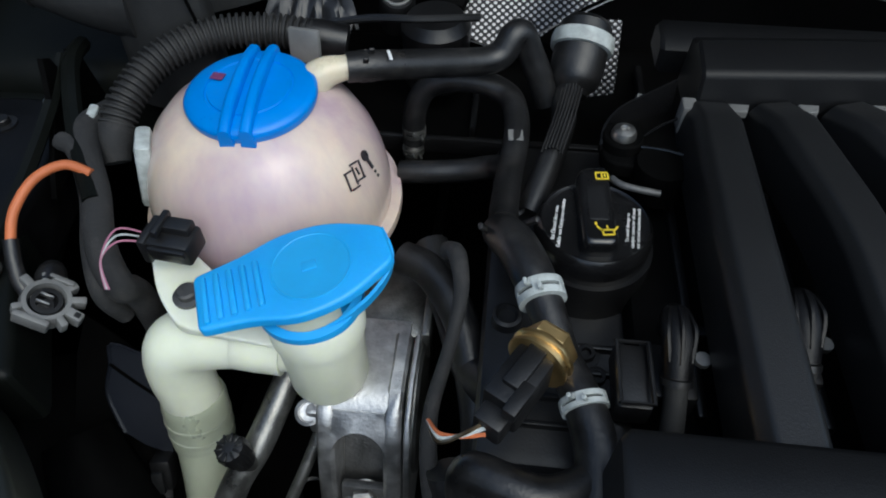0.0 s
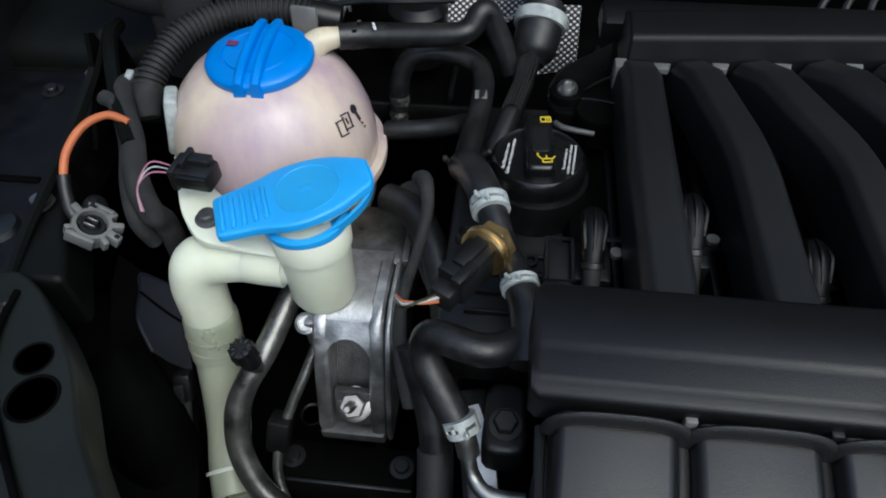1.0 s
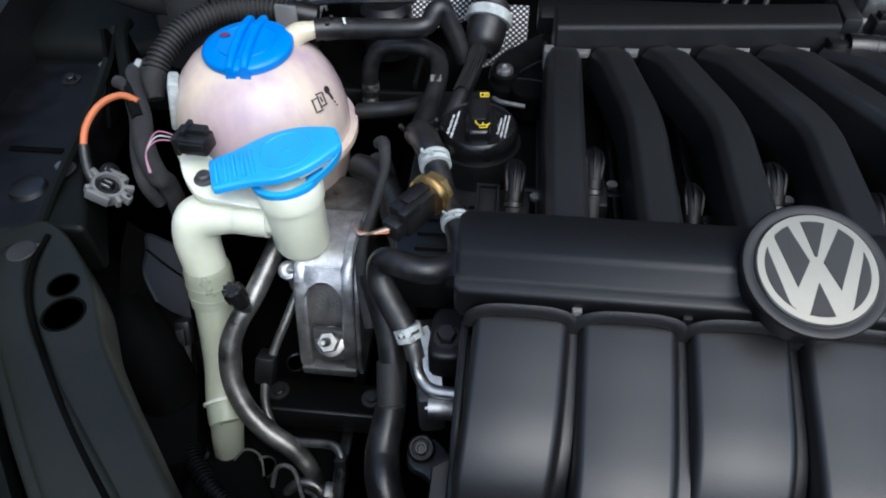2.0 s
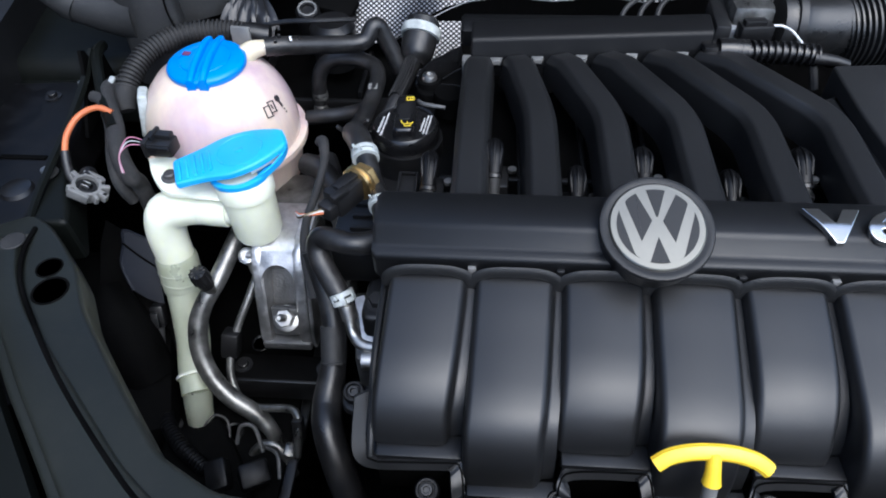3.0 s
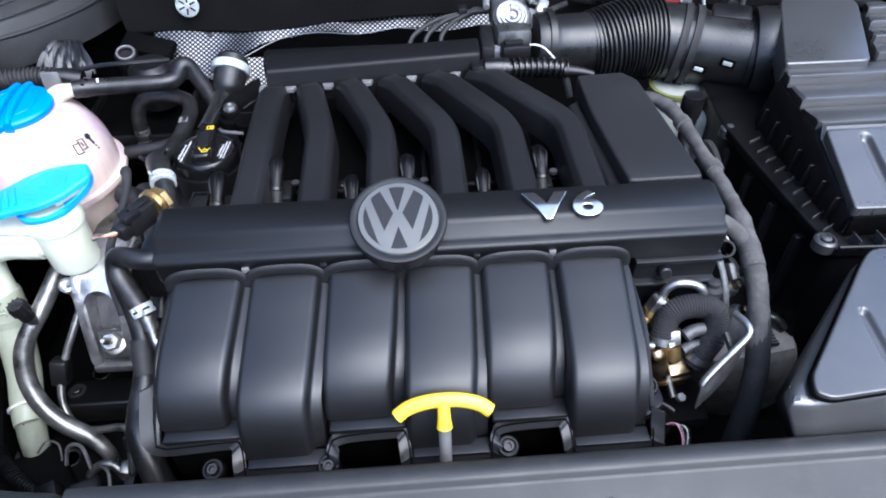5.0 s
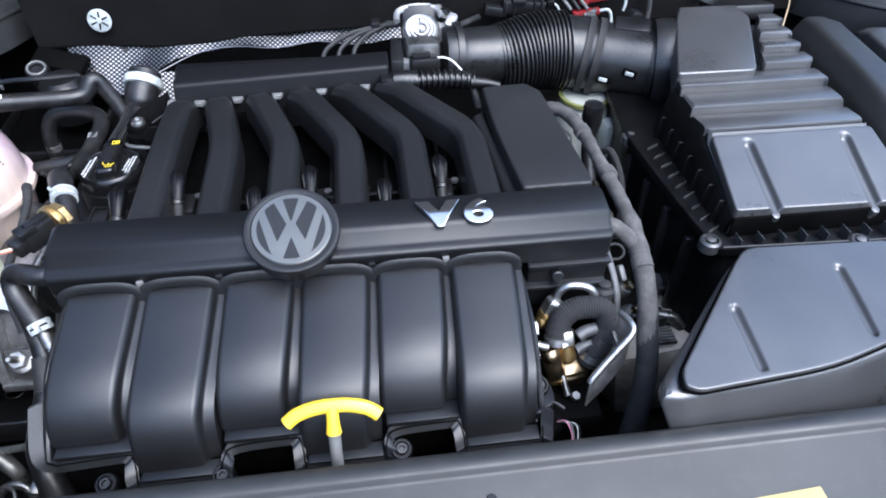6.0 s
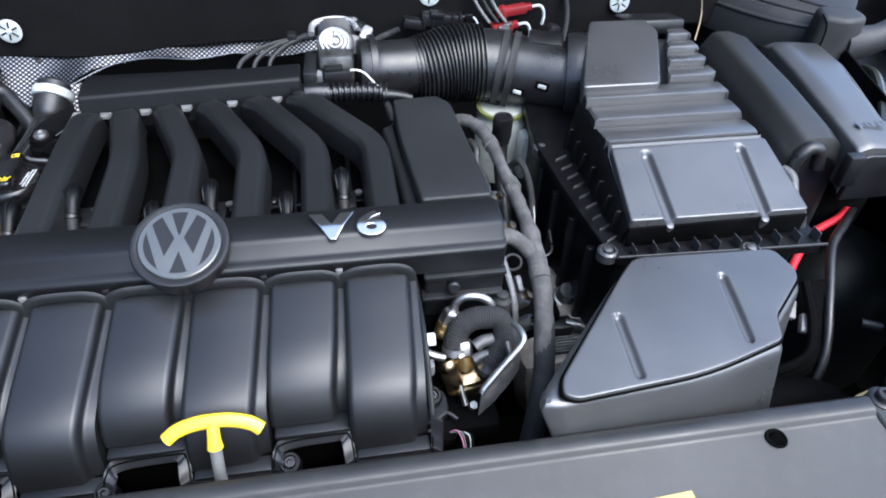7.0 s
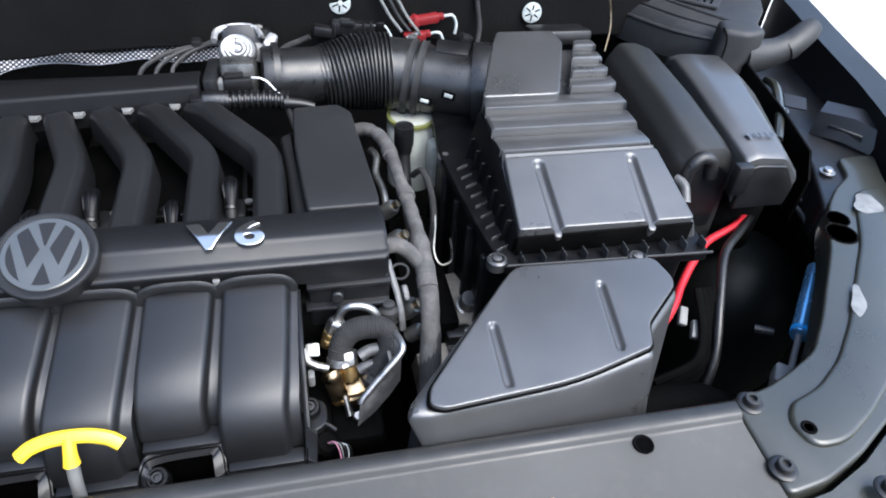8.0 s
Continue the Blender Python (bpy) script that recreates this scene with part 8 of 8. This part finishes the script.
    wing = thing("wing_rail", "black painted wing rail with brackets and bolts", "wing rail", (X(1.2), 0.3, 0.8), kind="structure")
    # left rail and lip take the paint copy that has shade in its colour
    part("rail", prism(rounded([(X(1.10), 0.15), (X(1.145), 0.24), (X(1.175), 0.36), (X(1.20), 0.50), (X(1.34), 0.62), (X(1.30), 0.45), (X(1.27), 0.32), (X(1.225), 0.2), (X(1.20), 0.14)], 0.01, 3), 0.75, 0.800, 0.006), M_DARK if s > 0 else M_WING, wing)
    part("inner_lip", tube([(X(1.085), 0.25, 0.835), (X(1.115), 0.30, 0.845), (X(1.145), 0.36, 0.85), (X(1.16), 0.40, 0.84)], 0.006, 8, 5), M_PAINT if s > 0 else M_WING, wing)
    part("wing_edge", loft([[Vector((X(x), y, z0)), Vector((X(x + 0.045), y - 0.015, z0)), Vector((X(x + 0.045), y - 0.015, z0 - 0.25)), Vector((X(x), y, z0 - 0.25))] for x, y, z0 in ((1.200, 0.08, 0.842), (1.238, 0.22, 0.852), (1.262, 0.34, 0.862), (1.285, 0.46, 0.866), (1.33, 0.66, 0.872))]), M_COVER, wing)
    if s > 0:
        part("bracket", sheet([[(1.190, 0.312, 0.800), (1.216, 0.276, 0.806), (1.240, 0.246, 0.802)], [(1.198, 0.318, 0.832), (1.226, 0.284, 0.838), (1.252, 0.252, 0.832)], [(1.222, 0.338, 0.836), (1.250, 0.302, 0.842), (1.276, 0.268, 0.836)]], 0.003), M_DARK, wing, "bent dark bracket")
        part("bracket_gusset", prism([(1.205, 0.300), (1.232, 0.262), (1.262, 0.285), (1.238, 0.318)], 0.795, 0.822, 0.003), M_DARK, wing)
        part("clip_tab", sheet([[(1.160, 0.345, 0.828), (1.186, 0.330, 0.828)], [(1.172, 0.370, 0.834), (1.198, 0.352, 0.834)], [(1.176, 0.380, 0.815), (1.202, 0.362, 0.815)]], 0.0025), M_DARK, wing)
        part("shield_fin", sheet([[(1.090, 0.415, 0.893), (1.094, 0.415, 0.77)], [(1.098, 0.385, 0.868), (1.100, 0.385, 0.77)], [(1.100, 0.380, 0.880), (1.102, 0.380, 0.77)], [(1.112, 0.290, 0.855), (1.112, 0.290, 0.76)], [(1.110, 0.215, 0.838), (1.110, 0.215, 0.75)], [(1.098, 0.185, 0.815), (1.098, 0.185, 0.75)]], 0.003), M_FLOOR, wing, "thin black shield plate")
    for p in ((1.185, 0.372, 0.803), (1.150, 0.215, 0.803)):
        part("bolt", hexbolt((X(p[0]), p[1], p[2]), (0, 0, 1), 0.006, 0.006, 0.010), M_STEEL, wing)
# inner wing shelf on the left, near-black
sl = thing("strut_shelf", "near-black inner wing shelf", "shelf", (-0.36, 0.33, 0.8), kind="structure")
part("shelf", prism(rounded([(-0.47, 0.12), (-0.285, 0.138), (-0.294, 0.20), (-0.302, 0.30), (-0.315, 0.355), (-0.34, 0.38), (-0.47, 0.37)], 0.015, 3), 0.76, 0.806, 0.006), M_COIL, sl)
part("boss", hexbolt((-0.357, 0.344, 0.806), (0, 0, 1), 0.005, 0.006, 0.009), M_DARK, sl)
part("boss", lathe([(0, 0), (0.016, 0), (0.014, 0.004), (0.008, 0.006), (0, 0.006)], pose(-0.315, 0.185, 0.806), 24), M_DARK, sl)
part("slot", box((-0.335, 0.235, 0.806), (0.05, 0.006, 0.004), 0.001), M_FLOOR, sl)
part("edge_flange", tube([(-0.285, 0.14, 0.80), (-0.294, 0.19, 0.806), (-0.298, 0.27, 0.82), (-0.300, 0.33, 0.838), (-0.302, 0.365, 0.855)], [0.003, 0.004, 0.005, 0.005, 0.003], 6, 5), M_WING, sl)
fin = [(0.285, 0.795), (0.300, 0.812), (0.325, 0.832), (0.343, 0.866), (0.350, 0.862), (0.358, 0.842), (0.368, 0.838), (0.374, 0.853), (0.383, 0.848), (0.392, 0.80)]
part("jagged_fin", loft([[Vector((x - (y - 0.30) * 0.10, y, z)) for y, z in fin] for x in (-0.2985, -0.2945)]), M_FLOOR, sl, "black jagged upright flange")
part("tower", prism(rounded([(-0.48, 0.385), (-0.27, 0.392), (-0.238, 0.43), (-0.245, 0.56), (-0.48, 0.56)], 0.02, 3), 0.74, 0.822, 0.022), M_WING, sl)
# dark film, pump and fittings behind the coolant tank
pts = []
for j in range(9):
    row = []
    for i in range(25):
        a, v = -0.9 + 1.8 * i / 24, j / 8
        fold = (0.0055 * math.sin(i * 1.31 + 0.4 * j) + 0.0030 * math.sin(i * 2.9 - j * 0.7)) * (0.25 + v)
        row.append((-0.148 + (0.018 + 0.030 * v) * math.sin(a) + 0.2 * fold, 0.478 - 0.034 * v - 0.010 * v * math.cos(a) + 0.5 * fold, 0.868 - 0.030 * v * v + fold))
    pts.append(row)
solo("crumpled_wrap", sheet(pts, 0.002), M_FILM, "crumpled glossy dark wrap behind the coolant tank", "wrap", angle=75)
pm = thing("vacuum_pump", "black cylindrical fitting with a pale ring behind the tank", "fitting", (-0.06, 0.47, 0.80))
part("body", lathe([(0, 0.78), (0.026, 0.78), (0.028, 0.83), (0.022, 0.838), (0, 0.838)], pose(-0.055, 0.47, 0), 28), M_DARK, pm)
A = aim((-0.0895, 0.4945, 0.8405), (0.1, -0.35, 0.9))
part("ring", tube([A @ Vector((0.0108 * math.cos(a), 0.0108 * math.sin(a), 0)) for a in (2 * math.pi * k / 16 for k in range(17))], 0.0014, 8, 2), M_GREY, pm, "pale thin ring")
part("neck", lathe([(0, 0), (0.0150, 0), (0.0150, 0.030), (0.013, 0.033), (0.0085, 0.033), (0.008, 0.030), (0, 0.030)], aim((-0.0925, 0.5055, 0.809), (0.1, -0.35, 0.9)), 28), M_DARK, pm)
hose("brake_pipe", "thin black pipe behind the coolant tank", [(-0.14, 0.425, 0.85), (-0.10, 0.43, 0.856), (-0.06, 0.43, 0.858), (-0.02, 0.45, 0.85)], 0.0030, M_DARK, "pipe", seg=8)
rs = thing("rear_shelf", "dark shelf below the bulkhead", "shelf", (0.0, 0.49, 0.72))
part("board", box((0.0, 0.49, 0.74), (0.36, 0.16, 0.04), 0.01), M_FLOOR, rs)
part("front_lip", box((0.0, 0.412, 0.757), (0.35, 0.006, 0.016), 0.002), M_DARK, rs)
for x in (-0.15, -0.02, 0.12):
    part("gusset", box((x, 0.47, 0.764), (0.006, 0.10, 0.014), 0.002), M_DARK, rs)
# low fittings at the left front
lf = thing("lower_bracket", "black angular bracket and cable ends low at the front", "bracket", (-0.12, 0.0, 0.6))
part("body", prism(rounded([(-0.20, 0.06), (-0.145, 0.085), (-0.105, 0.03), (-0.075, -0.02), (-0.12, -0.05), (-0.19, -0.0)], 0.01, 3), 0.46, 0.575, 0.006), M_FLOOR, lf)
part("plug", box((-0.085, 0.012, 0.585), (0.03, 0.025, 0.025), 0.004, (20, 10, 30)), M_COIL, lf)
part("socket", box((-0.120, 0.008, 0.588), (0.022, 0.030, 0.020), 0.003, (15, -8, 20)), M_COIL, lf)
part("ribbed_sleeve", tube([(-0.205, 0.088, 0.588), (-0.190, 0.060, 0.592), (-0.165, 0.034, 0.592), (-0.135, 0.014, 0.586)], 0.0075, 14, 8, rib=0.0010, pitch=0.004), M_COIL, lf)
part("wire", tube([(-0.150, 0.060, 0.592), (-0.138, 0.066, 0.604), (-0.122, 0.060, 0.606), (-0.117, 0.046, 0.596)], 0.0011, 6, 6), M_LOOMG, lf)
part("cable", tube([(-0.10, 0.03, 0.615), (-0.095, 0.04, 0.632), (-0.08, 0.038, 0.635), (-0.07, 0.02, 0.62)], 0.002, 8, 5), M_ALLOY, lf)
part("cable", tube([(-0.075, 0.035, 0.60), (-0.06, 0.025, 0.605), (-0.055, 0.005, 0.595)], 0.0018, 8, 5), M_ALLOY, lf)
solo("paper_tag", box((-0.295, 0.105, 0.615), (0.020, 0.002, 0.026), 0.0005, (-35, 0, 15)), M_GREY, "small pale paper tag low by the headlamp", "tag")
solo("low_bolt", hexbolt((-0.238, 0.092, 0.612), (0, -0.4, 0.9), 0.006, 0.006, 0.010), M_ALLOY, "dull metal bolt low by the headlamp", "bolt")
